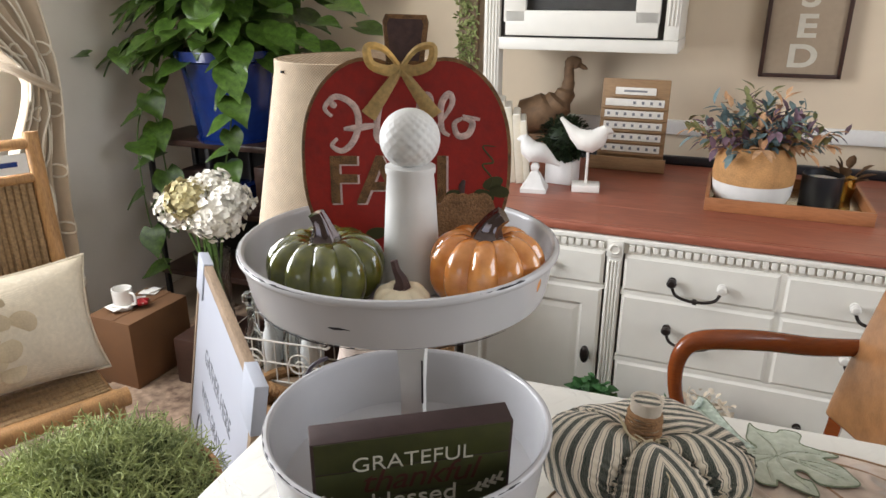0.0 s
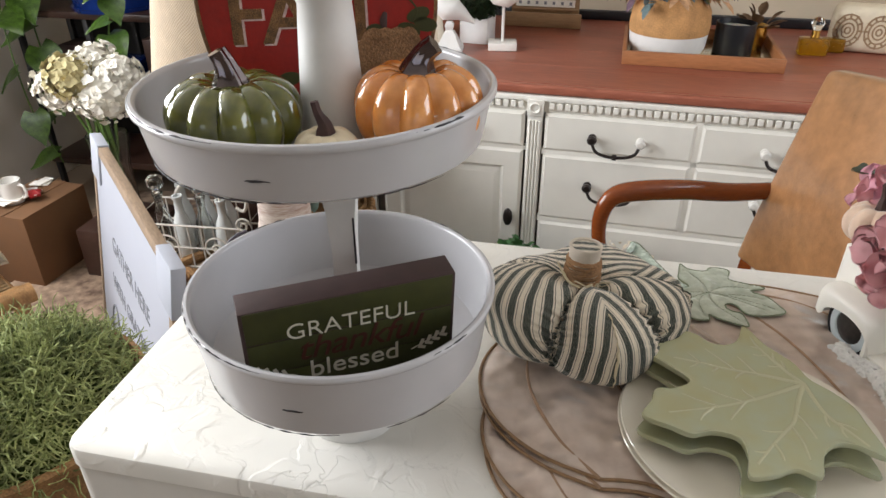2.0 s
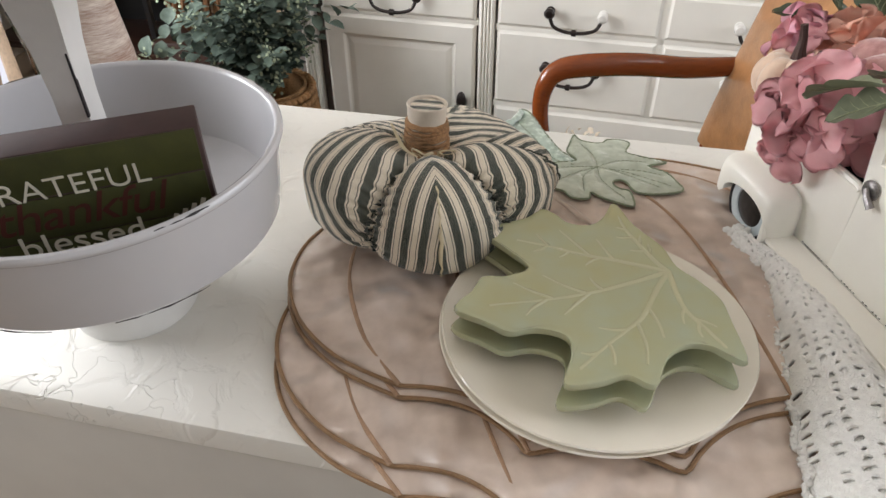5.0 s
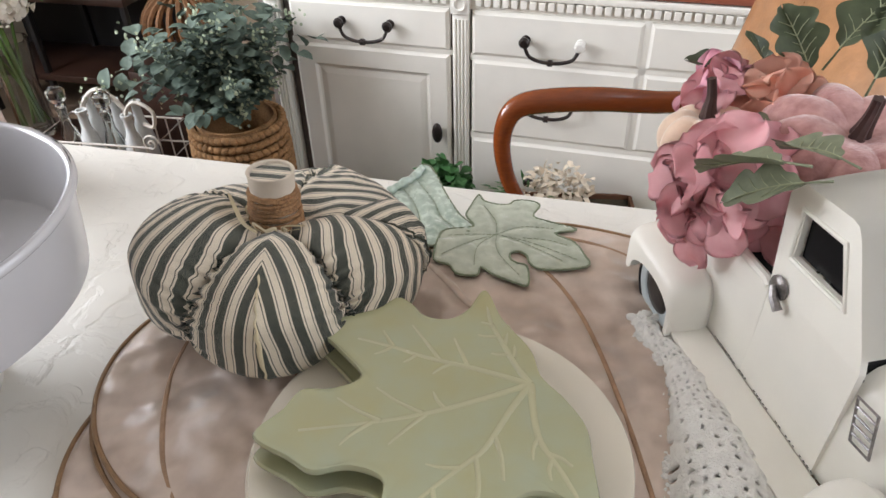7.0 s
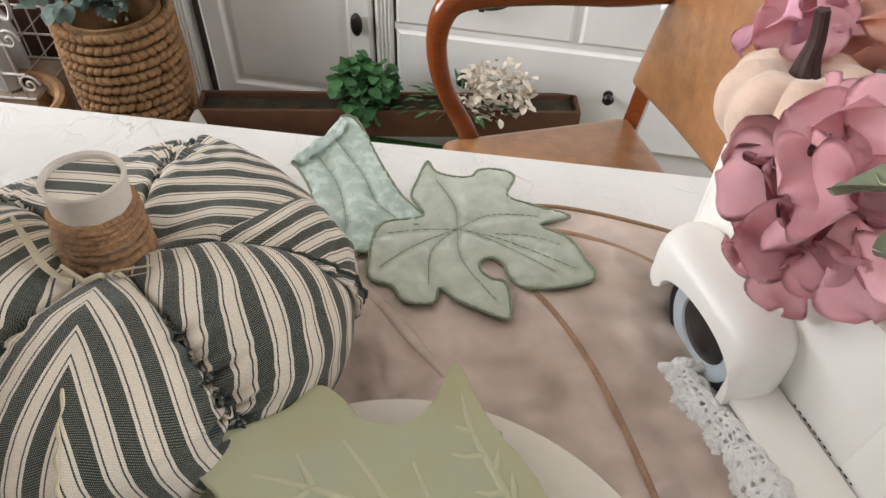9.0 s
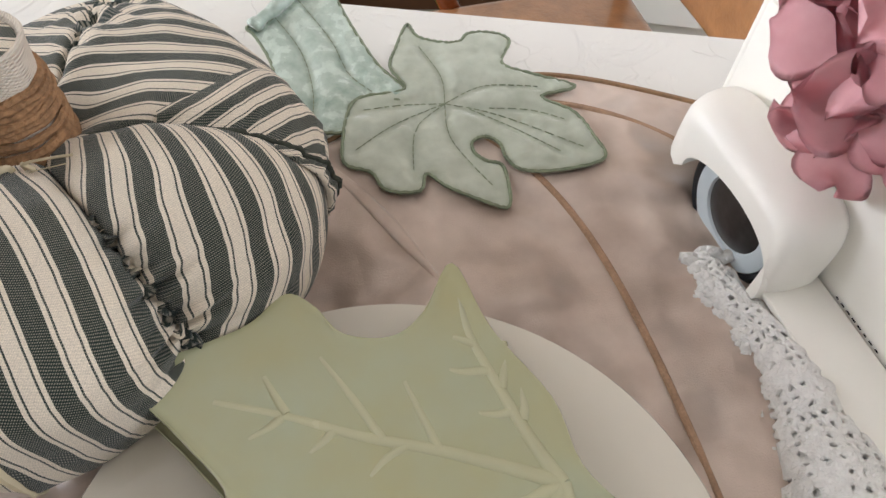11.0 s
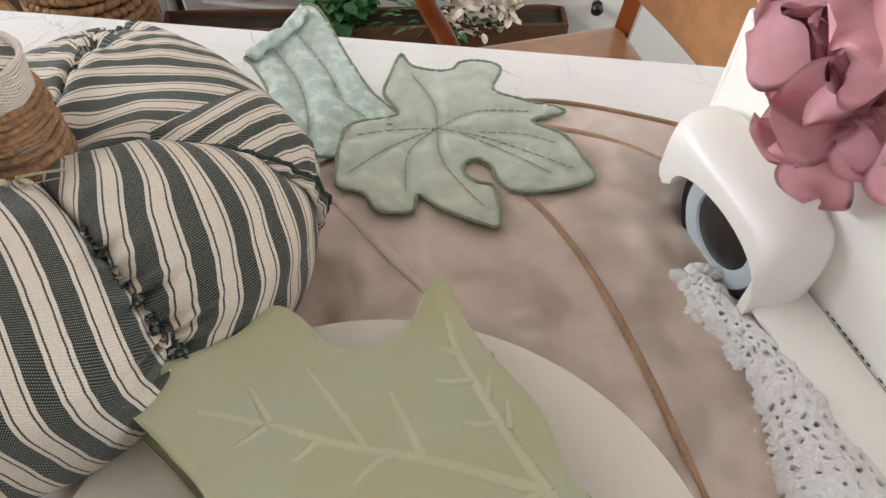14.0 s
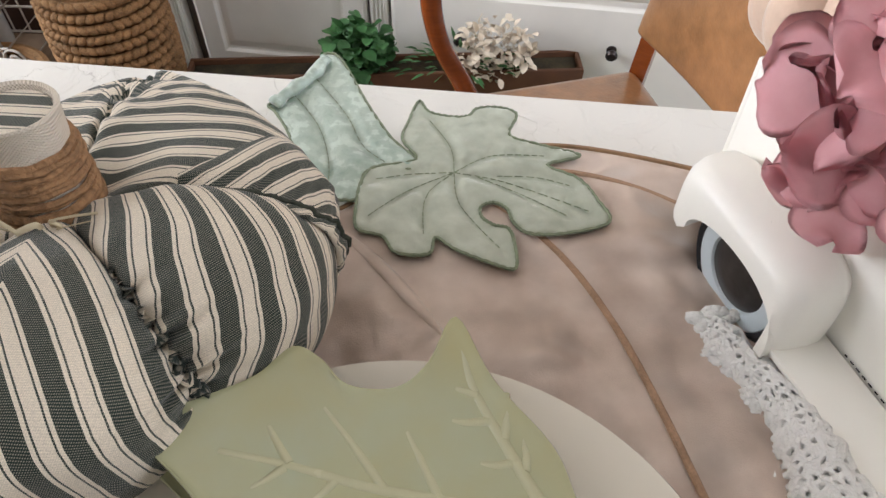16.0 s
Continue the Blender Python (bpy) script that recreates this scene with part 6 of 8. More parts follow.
def lobed_leaf(seed, L=0.07):
    """An oak-like leaf with rounded lobes."""
    rnd = random.Random(seed)
    bm = bmesh.new()
    rows = []
    n = 26
    for i in range(n + 1):
        s = i / n
        w = L * (0.40 * math.sin(math.pi * s ** 0.85) ** 0.7 * (0.62 + 0.38 * abs(math.cos(s * 8.6 + 0.4)))) + 0.0006
        bend = -0.22 * L * s * s
        rows.append([bm.verts.new((w * t, L * (s + 0.16 * abs(t) * (0.4 + 0.6 * math.sin(3.1 * s))), bend + 0.30 * w * t * t + 0.02 * L * math.sin(5 * s + 3 * t + seed))) for t in (-1, -0.6, -0.2, 0, 0.2, 0.6, 1)])
    for a, b_ in zip(rows, rows[1:]):
        for j in range(6):
            bm.faces.new([a[j], a[j + 1], b_[j + 1], b_[j]])
    tube(bm, [(0, -0.02, 0.0), (0, 0.0, 0.0006), (0, L * 0.5, -0.05 * L), (0, L * 0.92, -0.18 * L)], lambda s: 0.0012 * (1 - 0.7 * s), 5)
    rib = bmesh.new()
    fall = lambda s: -0.22 * L * s * s + 0.0012
    tube(rib, [(0, L * s, fall(s)) for s in (0.02, 0.25, 0.5, 0.75, 0.93)], lambda s: 0.0010 * (1 - 0.6 * s), 5)
    for s in (0.14, 0.28, 0.42, 0.56, 0.70):
        for sd in (-1, 1):
            w = L * 0.24 * math.sin(math.pi * s ** 0.85) ** 0.7
            tube(rib, [(0, L * s, fall(s)), (sd * w * 0.5, L * (s + 0.10), fall(s + 0.08) + 0.03 * w), (sd * w, L * (s + 0.17), fall(s + 0.10) + 0.16 * w)], lambda q: 0.0006 * (1 - 0.5 * q), 4)
    return bm, rib


LEAFM, LEAFP, LEAFR = [], [], []
for i in range(3):
    blade, rib = lobed_leaf(i)
    LEAFM.append(mesh_of("leaf", blade, M["leafgreen"], angle=80))
    LEAFR.append(mesh_of("leaf_vein", rib, M["leafrib"], angle=80))
    blade, rib = lobed_leaf(i + 5)
    LEAFP.append(mesh_of("leaf", blade, M["leafgrey"], angle=80))
spray = thing("leaf_spray", (0.37, 0.83, TZ + 0.10), label="grey green silk oak leaves among the flowers", category="foliage")
for i, (x, y, z, yaw, pit, rol, s) in enumerate(((-0.006, -0.080, 0.082, 45, -18, 10, 0.75), (0.006, -0.085, 0.074, 72, -26, -15, 0.66), (0.024, -0.070, 0.082, 28, -8, 0, 0.66),
                                                (0.015, 0.090, 0.055, 60, 55, 20, 0.6), (0.035, 0.080, 0.070, 20, 60, -20, 0.7), (0.070, 0.060, 0.075, -20, 42, 10, 0.85), (0.050, 0.085, 0.085, -50, 48, 0, 0.8),
                                                (0.085, 0.030, 0.070, -80, 25, 10, 0.75), (0.0, 0.10, 0.045, 90, 35, 0, 0.7), (-0.004, 0.030, 0.042, 150, 30, 20, 0.5), (0.02, 0.03, 0.05, 120, 20, 0, 0.5))):
    ob = new("leaf", (LEAFP if i in (0, 1, 2, 9, 10) else LEAFM)[i % 3])
    ob.parent = spray
    ob.matrix_local = pose(x, y, z, 0, 0, yaw) @ pose(0, 0, 0, pit, rol, 0) @ Matrix.Diagonal((s, s, s, 1))
    vein = new("leaf_vein", LEAFR[i % 3])
    vein.parent = ob

# ---------- crochet runner, bunched beside the truck ----------


def runner():
    rnd = random.Random(12)
    t = thing("crochet_runner", (0, 0, TZ + 0.0105), label="white cotton crochet runner bunched beside the truck", category="table runner")
    path = spline([(0.3115, 0.797, 0), (0.3235, 0.779, 0), (0.3385, 0.756, 0), (0.346, 0.73, 0), (0.353, 0.70, 0), (0.362, 0.65, 0), (0.372, 0.60, 0), (0.382, 0.55, 0), (0.388, 0.49, 0)], 7)
    half = lambda y: float(np.interp(-y, (-0.797, -0.779, -0.756, -0.73, -0.70, -0.65, -0.60, -0.55, -0.49), (0.006, 0.008, 0.011, 0.016, 0.022, 0.033, 0.043, 0.052, 0.058)))
    nu, nv = len(path) - 1, 9
    drop = lambda q: -1.1 * max(0, TY0 + 0.004 - q.y)
    rows, rim = [], []
    for i, p in enumerate(path):
        s = i / nu
        d = (path[min(i + 1, nu)] - path[max(i - 1, 0)]).normalized()
        side = Vector((d.y, -d.x, 0))
        w = half(p.y)
        row = []
        for j in range(nv + 1):
            u = 2 * j / nv - 1
            h = (0.009 + 0.019 * min(1, s * 1.6)) * max(0, 1 - u * u) ** 0.6
            q = p + side * (w * u) + Vector((0, 0, h))
            jit = noise.noise_vector(Vector((i * 1.7, j * 1.3, 5))) * 0.0034 + noise.noise_vector(q * 38) * 0.003
            jit.z *= 1.2
            q += jit
            row.append(q + Vector((0, 0, drop(q))))
        rows.append(row)
        rim.append(row[nv] + side * 0.0005)
    bm = bmesh.new()
    for i in range(nu):
        for j in range(nv):
            c = [rows[i][j], rows[i][j + 1], rows[i + 1][j + 1], rows[i + 1][j]]
            m = sum(c, Vector()) / 4
            if (i // 3 + j // 2) % 4 == 0 and rnd.random() < 0.60 or rnd.random() < 0.16:
                bm.faces.new([bm.verts.new(q) for q in c])
                continue
            k = rnd.uniform(0.26, 0.66)
            inn = [m + (q - m) * k * rnd.uniform(0.75, 1.15) for q in c]
            vo, vi = [bm.verts.new(q) for q in c], [bm.verts.new(q) for q in inn]
            for e in range(4):
                f = (e + 1) % 4
                bm.faces.new([vo[e], vo[f], vi[f], vi[e]])
    bmesh.ops.remove_doubles(bm, verts=bm.verts, dist=0.0001)
    bmesh.ops.recalc_face_normals(bm, faces=bm.faces[:])
    web = part("openwork", bm, M["crochet"], t, angle=80)
    th = web.modifiers.new("yarn", "SOLIDIFY")
    th.thickness, th.offset, th.use_even_offset = 0.0032, 0, False
    sm = web.modifiers.new("soften", "SUBSURF")
    sm.levels = sm.render_levels = 1
    # a second layer folded beneath
    bm = bmesh.new()
    low = [[bm.verts.new(q + Vector((0, 0, -0.0022 + 0.0012 * noise.noise(q * 120)))) for q in row[1:-1]] for row in rows]
    for p, q in zip(low, low[1:]):
        for j in range(len(p) - 1):
            bm.faces.new([p[j], p[j + 1], q[j + 1], q[j]])
    part("folded_layer", bm, M["crochet"], t, angle=80)
    # worked edging: a thick knotted cord round the end and along the free side
    bm = bmesh.new()
    edge = [path[0] + Vector((0.006, 0.002, 0.006)), path[0] + Vector((-0.004, 0.001, 0.006))] + [q + Vector((0, 0, 0.0025)) for q in rim[1:]]
    P = spline([tuple(q) for q in edge], 5)
    for i, q in enumerate(P):
        thick = max(0, 1 - i / 90)
        for b in range(2 if i < 90 else 1):
            o = noise.noise_vector(q * 260 + Vector((b * 7, 0, 0))) * (0.0012 + 0.0026 * thick)
            r = 0.0026 + 0.0008 * math.sin(i * 2.3 + b) + 0.0012 * thick
            mm = Matrix.Translation(q + o + Vector((0.004 * b * thick, 0, 0.002 * b))) @ pose(0, 0, 0, 37 * i, 61 * i, 20 * b) @ Matrix.Diagonal((r * 1.5, r * 0.8, r * 0.8, 1))
            bmesh.ops.create_icosphere(bm, subdivisions=1, radius=1, matrix=mm)
    part("knotted_edging", bm, M["crochet"], t, "knotted crochet edging", angle=80)
    return t


runner()

# ---------- more materials ----------
M["milkglass"] = mat("milky_white_glass", lin(206, 208, 206), 0.22, var=0.06, scale=20, bump=0.05)
M["burlap"] = woven("burlap", lin(240, 222, 198), lin(190, 162, 130), 1900, 1900, axis="XZ", dist=0.001)
M["lampbase"] = mat("whitewashed_turned_wood", lin(176, 140, 124), 0.6, var=0.2, scale=30, bump=0.3, bscale=90, stretch=(1, 1, 9), second=lin(216, 206, 196))
M["pothos"] = mat("glossy_pothos_leaf", lin(42, 74, 26), 0.32, var=0.4, scale=18, bump=0.15, bscale=60, rand=0.3, second=lin(88, 118, 46))
M["vine"] = mat("green_vine", lin(84, 110, 52), 0.5)
M["bluepot"] = mat("deep_blue_glaze", lin(16, 44, 110), 0.25, var=0.2, scale=10, bump=0.05, coat=0.3)
M["blackmetal"] = mat("black_iron", lin(30, 28, 28), 0.5, var=0.2)
M["shelfwood"] = mat("dark_stained_wood", lin(58, 38, 30), 0.4, var=0.25, scale=10, stretch=(1, 6, 6))
M["hydrangea_w"] = mat("white_hydrangea", lin(236, 230, 216), 0.8, var=0.06, rand=0.05, second=lin(244, 240, 230))
M["hydrangea_g"] = mat("green_hydrangea", lin(190, 178, 134), 0.8, var=0.2, rand=0.1)
M["clearglass"] = mat("clear_glass", (0.93, 0.96, 0.95), 0.06, var=0.02, bump=0, trans=1.0, ior=1.45)
M["cardboard"] = mat("brown_cardboard", lin(112, 79, 52), 0.85, var=0.08, scale=6, bump=0.1, bscale=120)
M["paper"] = mat("paper", lin(230, 226, 218), 0.8, var=0.05)
M["redclip"] = mat("red_plastic", lin(170, 30, 36), 0.4)
M["ceramic_white"] = mat("white_ceramic", lin(235, 232, 226), 0.25, var=0.03, bump=0.02)
M["curtain"] = mat("taupe_curtain", lin(188, 172, 150), 0.85, var=0.07, scale=8, bump=0.25, bscale=300, sheen=0.2)
M["curtain_line"] = mat("cream_trellis_print", lin(226, 218, 202), 0.85, var=0.04)
M["rattan"] = mat("honey_wood", lin(176, 132, 84), 0.5, var=0.25, scale=16, bump=0.15, stretch=(6, 6, 1))
M["rush"] = mat("woven_rush", lin(160, 130, 94), 0.85, var=0.3, scale=60, bump=0.9, bscale=160, stretch=(1, 7, 7))
M["pillow"] = woven("cream_pillow_linen", lin(224, 212, 190), lin(202, 188, 162), 2200, 2200, axis="XZ", depth=0.25)
M["pillow_flower"] = mat("oatmeal_felt", lin(196, 178, 148), 0.9, var=0.1, scale=60, bump=0.4, bscale=300)
M["signcanvas"] = mat("white_sign_face", lin(172, 175, 185), 0.6, var=0.02, bump=0.05)
M["greyprint"] = mat("grey_print", lin(120, 122, 128), 0.7, var=0.05)
M["driftwood"] = mat("greyed_wood", lin(150, 128, 106), 0.7, var=0.2, scale=16, bump=0.3, bscale=60, stretch=(1, 1, 5))
M["moss"] = mat("spanish_moss", lin(124, 148, 72), 0.85, var=0.5, scale=30, bump=0, second=lin(196, 206, 138))
# darker copy of the moss, coloured for the shade between its strands
M["moss_shade"] = mat("shaded_moss", lin(78, 92, 44), 0.9, var=0.3, scale=30)
M["bark_brown"] = mat("trough_brown", lin(92, 60, 38), 0.7, var=0.2, scale=10, bump=0.2)
M["seagrass"] = mat("seagrass_braid", lin(160, 122, 82), 0.85, var=0.35, scale=90, bump=0.8, bscale=300)
M["euca"] = mat("dusty_eucalyptus", lin(84, 104, 90), 0.7, var=0.35, scale=14, bump=0.1, rand=0.12, second=lin(128, 146, 132))
M["euca_seed"] = mat("pale_green_seed", lin(168, 180, 152), 0.7, var=0.15)
M["wirewhite"] = mat("white_wire", lin(206, 200, 190), 0.5, var=0.12)
M["twig"] = mat("brown_twig", lin(112, 76, 44), 0.75, var=0.3, scale=40, bump=0.4)
M["ivyleaf"] = mat("bright_green_leaf", lin(66, 112, 62), 0.55, var=0.25, rand=0.15)
M["creamflower"] = mat("cream_pink_blossom", lin(222, 208, 186), 0.75, var=0.22)
M["grass"] = mat("green_turf", lin(62, 110, 40), 0.85, var=0.3, scale=80, bump=0.5)
M["turfdark"] = mat("dark_brown_turf", lin(54, 46, 28), 0.9, var=0.5, scale=80, bump=0.6)
M["cork"] = mat("cork", lin(196, 148, 96), 0.8, var=0.2, scale=90, bump=0.3, bscale=200)
M["paint_white"] = mat("white_paint", lin(232, 230, 228), 0.5, var=0.03)
M["lightwood"] = mat("pale_pine", lin(154, 122, 88), 0.6, var=0.15, scale=10, bump=0.1, stretch=(1, 5, 5))
M["traywood"] = mat("stained_tray_wood", lin(164, 108, 70), 0.45, var=0.18, scale=10, stretch=(1, 6, 6))
M["mirror"] = mat("antiqued_mirror", lin(190, 180, 150), 0.15, metal=0.9, var=0.3, scale=30)
M["candle_black"] = mat("matte_black_glass", lin(34, 34, 38), 0.4, var=0.1)
M["wax"] = mat("white_wax", lin(232, 226, 212), 0.5, var=0.03, sss=0.2)
M["goldglass"] = mat("amber_perfume", lin(190, 136, 22), 0.08, var=0.1, bump=0, trans=0.6)
M["gold"] = mat("gold_metal", lin(206, 164, 80), 0.25, metal=1.0, var=0.1)
M["bookwhite"] = mat("cream_book_cover", lin(222, 214, 196), 0.7, var=0.06)
M["goose"] = mat("weathered_brown_wood", lin(124, 96, 70), 0.7, var=0.25, scale=14, bump=0.3)
M["boxwood"] = mat("dark_boxwood", lin(38, 54, 28), 0.6, var=0.35)
M["sprig_blue"] = mat("blue_grey_succulent", lin(116, 136, 138), 0.65, var=0.25)
M["sprig_plum"] = mat("plum_succulent", lin(122, 98, 112), 0.65, var=0.25)
M["sprig_coral"] = mat("coral_tips", lin(210, 166, 126), 0.65, var=0.25)
M["sprig_olive"] = mat("olive_tips", lin(132, 134, 88), 0.65, var=0.25)
M["signtaupe"] = mat("taupe_sign_board", lin(168, 150, 128), 0.7, var=0.05)
M["darkframe"] = mat("dark_walnut_frame", lin(64, 42, 34), 0.5, var=0.2)
M["rug"] = mat("patterned_brown_rug", lin(128, 98, 78), 0.95, var=0.4, scale=10, bump=0.5, bscale=300, second=lin(178, 152, 128))
M["cushion"] = mat("cream_moulded_cushion", lin(226, 214, 190), 0.8, var=0.06)
M["cushion_print"] = mat("taupe_medallion_print", lin(160, 134, 104), 0.8, var=0.15)
M["purplecord"] = mat("dark_cord", lin(50, 42, 52), 0.5)
# the shade inside the cupboard, put into the colour
M["hutchdark"] = mat("cupboard_inside_shade", lin(60, 56, 54), 0.8, var=0.3, scale=8)


def leaves(name, items, material, parent, shape, label="", solid=False):
    """Many small leaves in one mesh; items: (place, direction, up, size); shape: list of (half width, along, lift)."""
    vs, fs = [], []
    for p, d, u, s in items:
        d = Vector(d).normalized()
        x = d.cross(Vector(u))
        x = x.normalized() if x.length > 1e-4 else d.orthogonal().normalized()
        n = x.cross(d)
        b = len(vs)
        for w, a, l in shape:
            c = Vector(p) + d * (a * s) + n * (l * s)
            vs += [c - x * (w * s) + n * (w * s * 0.35), c, c + x * (w * s) + n * (w * s * 0.35)]
        for i in range(len(shape) - 1):
            for k in range(2):
                q = b + i * 3 + k
                fs.append((q, q + 1, q + 4, q + 3))
    me = bpy.data.meshes.new(name)
    me.from_pydata([tuple(v) for v in vs], [], fs)
    for f in me.polygons:
        f.use_smooth = True
    me.materials.append(material)
    ob = new(name, me)
    ob.parent = parent
    if label:
        ob["label"] = label
    ob["kind"] = "stuff"
    return ob


OVAL = [(0.02, 0, 0), (0.24, 0.25, 0.02), (0.32, 0.5, 0.0), (0.24, 0.8, -0.06), (0.02, 1.0, -0.14)]
LANCE = [(0.02, 0, 0), (0.12, 0.25, 0.03), (0.13, 0.55, 0.0), (0.02, 1.0, -0.1)]
SPEAR = [(0.03, 0, 0), (0.17, 0.25, 0.03), (0.20, 0.55, 0.0), (0.12, 0.8, -0.05), (0.02, 1.0, -0.1)]
ROUND = [(0.05, 0, 0), (0.42, 0.25, 0.03), (0.48, 0.5, 0.0), (0.36, 0.8, -0.05), (0.05, 1.0, -0.1)]


def ballpts(rnd, n, rx, ry, rz, inner=0.5):
    out = []
    while len(out) < n:
        v = Vector((rnd.uniform(-1, 1), rnd.uniform(-1, 1), rnd.uniform(-1, 1)))
        if inner < v.length < 1:
            out.append(Vector((v.x * rx, v.y * ry, v.z * rz)))
    return out


# ---------- hutch and wall things above the counter ----------
hutch = thing("hutch", (-0.118, 2.105, 0), (0, 0, -2.6), "white painted hutch cabinet with a glazed door over the counter", "cabinet")
HB, HF = 1.245, 0.675    # underside, front (local y)
part("side_post", cbox((0.062, 0.06, 1.60), (-0.628, HF + 0.03, CZ + 0.80), 0.003), M["cabwhite"], hutch)
for k in range(4):
    part("flute", cbox((0.006, 0.006, 1.52), (-0.628 + (k - 1.5) * 0.0125, HF - 0.002, CZ + 0.80), 0.0015, 1), M["cabwhite"], hutch)
# solid box whose dark grey stands for shade behind the glass
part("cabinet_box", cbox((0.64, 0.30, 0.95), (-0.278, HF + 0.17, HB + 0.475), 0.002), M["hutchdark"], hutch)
part("bottom_board", cbox((0.66, 0.34, 0.045), (-0.268, HF + 0.17, HB + 0.0225), 0.004), M["cabwhite"], hutch)
part("right_post", cbox((0.05, 0.33, 0.95), (0.035, HF + 0.165, HB + 0.52), 0.003), M["cabwhite"], hutch)
for k in range(3):
    part("flute", cbox((0.007, 0.006, 0.85), (0.035 + (k - 1) * 0.013, HF - 0.002, HB + 0.52), 0.0015, 1), M["cabwhite"], hutch)
for sz, at in (((0.56, 0.022, 0.090), (-0.29, HF - 0.004, HB + 0.098)), ((0.085, 0.022, 0.86), (-0.535, HF - 0.004, HB + 0.53)), ((0.085, 0.022, 0.86), (-0.050, HF - 0.004, HB + 0.53))):
    part("door_rail", cbox(sz, at, 0.004), M["cabwhite"], hutch)
gp = part("door_glass", cbox((0.41, 0.004, 0.80), (-0.29, HF + 0.004, HB + 0.54)), M["clearglass"], hutch, "glass pane")
gp.visible_shadow = False
for x, w, hh in ((-0.42, 0.05, 0.16), (-0.30, 0.07, 0.13), (-0.18, 0.045, 0.2)):
    part("stored_vase", lathe([(0, 0), (w * 0.8, 0), (w, hh * 0.4), (w * 0.5, hh * 0.8), (w * 0.6, hh)], 16, at=(x, HF + 0.1, HB + 0.15)), M["ceramic_white"] if hh < 0.15 else M["candle_black"], hutch)

sign = thing("wall_sign", (0.412, 3.118, 1.155), (90, 0, 0), "taupe word sign in a dark wooden frame on the wall", "wall sign")
part("sign_board", cbox((0.262, 0.85, 0.012), (0, 0.425, 0.008), 0.001), M["signtaupe"], sign)
for sz, at in (((0.275, 0.014, 0.026), (0, 0.0, 0.013)), ((0.014, 0.864, 0.026), (-0.1345, 0.425, 0.013)), ((0.014, 0.864, 0.026), (0.1345, 0.425, 0.013)), ((0.275, 0.014, 0.026), (0, 0.85, 0.013))):
    part("frame_bar", cbox(sz, at, 0.001), M["darkframe"], sign)
for i, ch in enumerate("DESSELB"):
    letters("letter", ch, 0.115, M["signwhite"], sign, pose(0, 0.068 + i * 0.108, 0.0155) @ Matrix.Diagonal((1.25, 1, 1, 1)), 0.0006, offset=0.003)

# ---------- things on the counter ----------
bo = thing("calendar_board", (-0.162, 2.842, CZ), (84, 0, -2), "pine perpetual calendar board with white number strips", "calendar")
part("board", cbox((0.250, 0.345, 0.016), (0, 0.1725, -0.008), 0.002), M["lightwood"], bo)
part("foot_ledge", cbox((0.285, 0.05, 0.02), (-0.006, 0.025, 0.010), 0.002), M["lightwood"], bo)
for i in range(6):
    y = 0.300 - i * 0.043
    w = 0.15 if i == 0 else 0.218
    part("ledge", cbox((w + 0.02, 0.006, 0.014), (0, y - 0.021, 0.006), 0.001), M["lightwood"], bo)
    st = part("number_strip", cbox((w, 0.027, 0.003), (0, y, 0.003), 0.0006), M["paper"], bo, "white printed strip")
    n = 1 if i == 0 else (4 if i == 1 else 7)
    for k in range(n):
        x = 0 if i == 0 else w * ((k + 0.5 + (3 if i == 1 else 0)) / 7 - 0.5)
        part("print_bar", cbox((0.085 if i == 0 else 0.010, 0.007 if i == 0 else 0.011, 0.0006), (x, y, 0.0050)), M["greyprint"], st)


def bird(name, loc, rot, s, label, mat_, tail_up):
    """A carved bird: one mesh from beak to tail."""
    b = thing(name, loc, rot, label, "bird figurine")
    prof = [(-0.098, 0.075 * tail_up, 0.006), (-0.075, 0.050 * tail_up, 0.012), (-0.048, 0.022 * tail_up, 0.024), (-0.020, 0.002, 0.037), (0.008, -0.002, 0.041), (0.030, 0.010, 0.035), (0.044, 0.028, 0.025), (0.056, 0.036, 0.021), (0.066, 0.035, 0.013), (0.078, 0.029, 0.004)]
    bm = bmesh.new()
    tube(bm, [(x * s, 0, z * s) for x, z, r in prof], lambda q: s * prof[min(len(prof) - 1, round(q * (len(prof) - 1)))][2], 16)
    bmesh.ops.subdivide_edges(bm, edges=bm.edges[:], cuts=1, smooth=0.6)
    part("bird_body", bm, mat_, b)
    return b


b1 = bird("bird_figurine", (-0.272, 2.490, CZ), (0, 0, 8), 1.0, "white carved bird on a wire leg and square base", M["ceramic_white"], 1.0)
b1.children[0].matrix_local = pose(0, 0, 0.175)
bm = bmesh.new()
tube(bm, [(0, 0, 0.02), (0, 0, 0.15)], 0.005, 10)
part("leg_rod", bm, M["ceramic_white"], b1)
part("base", cbox((0.095, 0.075, 0.026), (0, 0, 0.013), 0.004), M["ceramic_white"], b1)
b2 = bird("bird_figurine", (-0.440, 2.428, CZ), (0, 0, 186), 0.92, "distressed white bird on a tapered wooden finial", M["whitewood"], -0.35)
b2.children[0].matrix_local = pose(0, 0, 0.135, 0, -12, 0)
part("base", lathe([(0, 0), (0.062, 0), (0.062, 0.014), (0.052, 0.020), (0.024, 0.062), (0.014, 0.070), (0.020, 0.080), (0.020, 0.088), (0.012, 0.098), (0, 0.102)], 4, m=pose(0, 0, 0, 0, 0, 45)), M["whitewood"], b2, smooth=False)
rnd = random.Random(3)
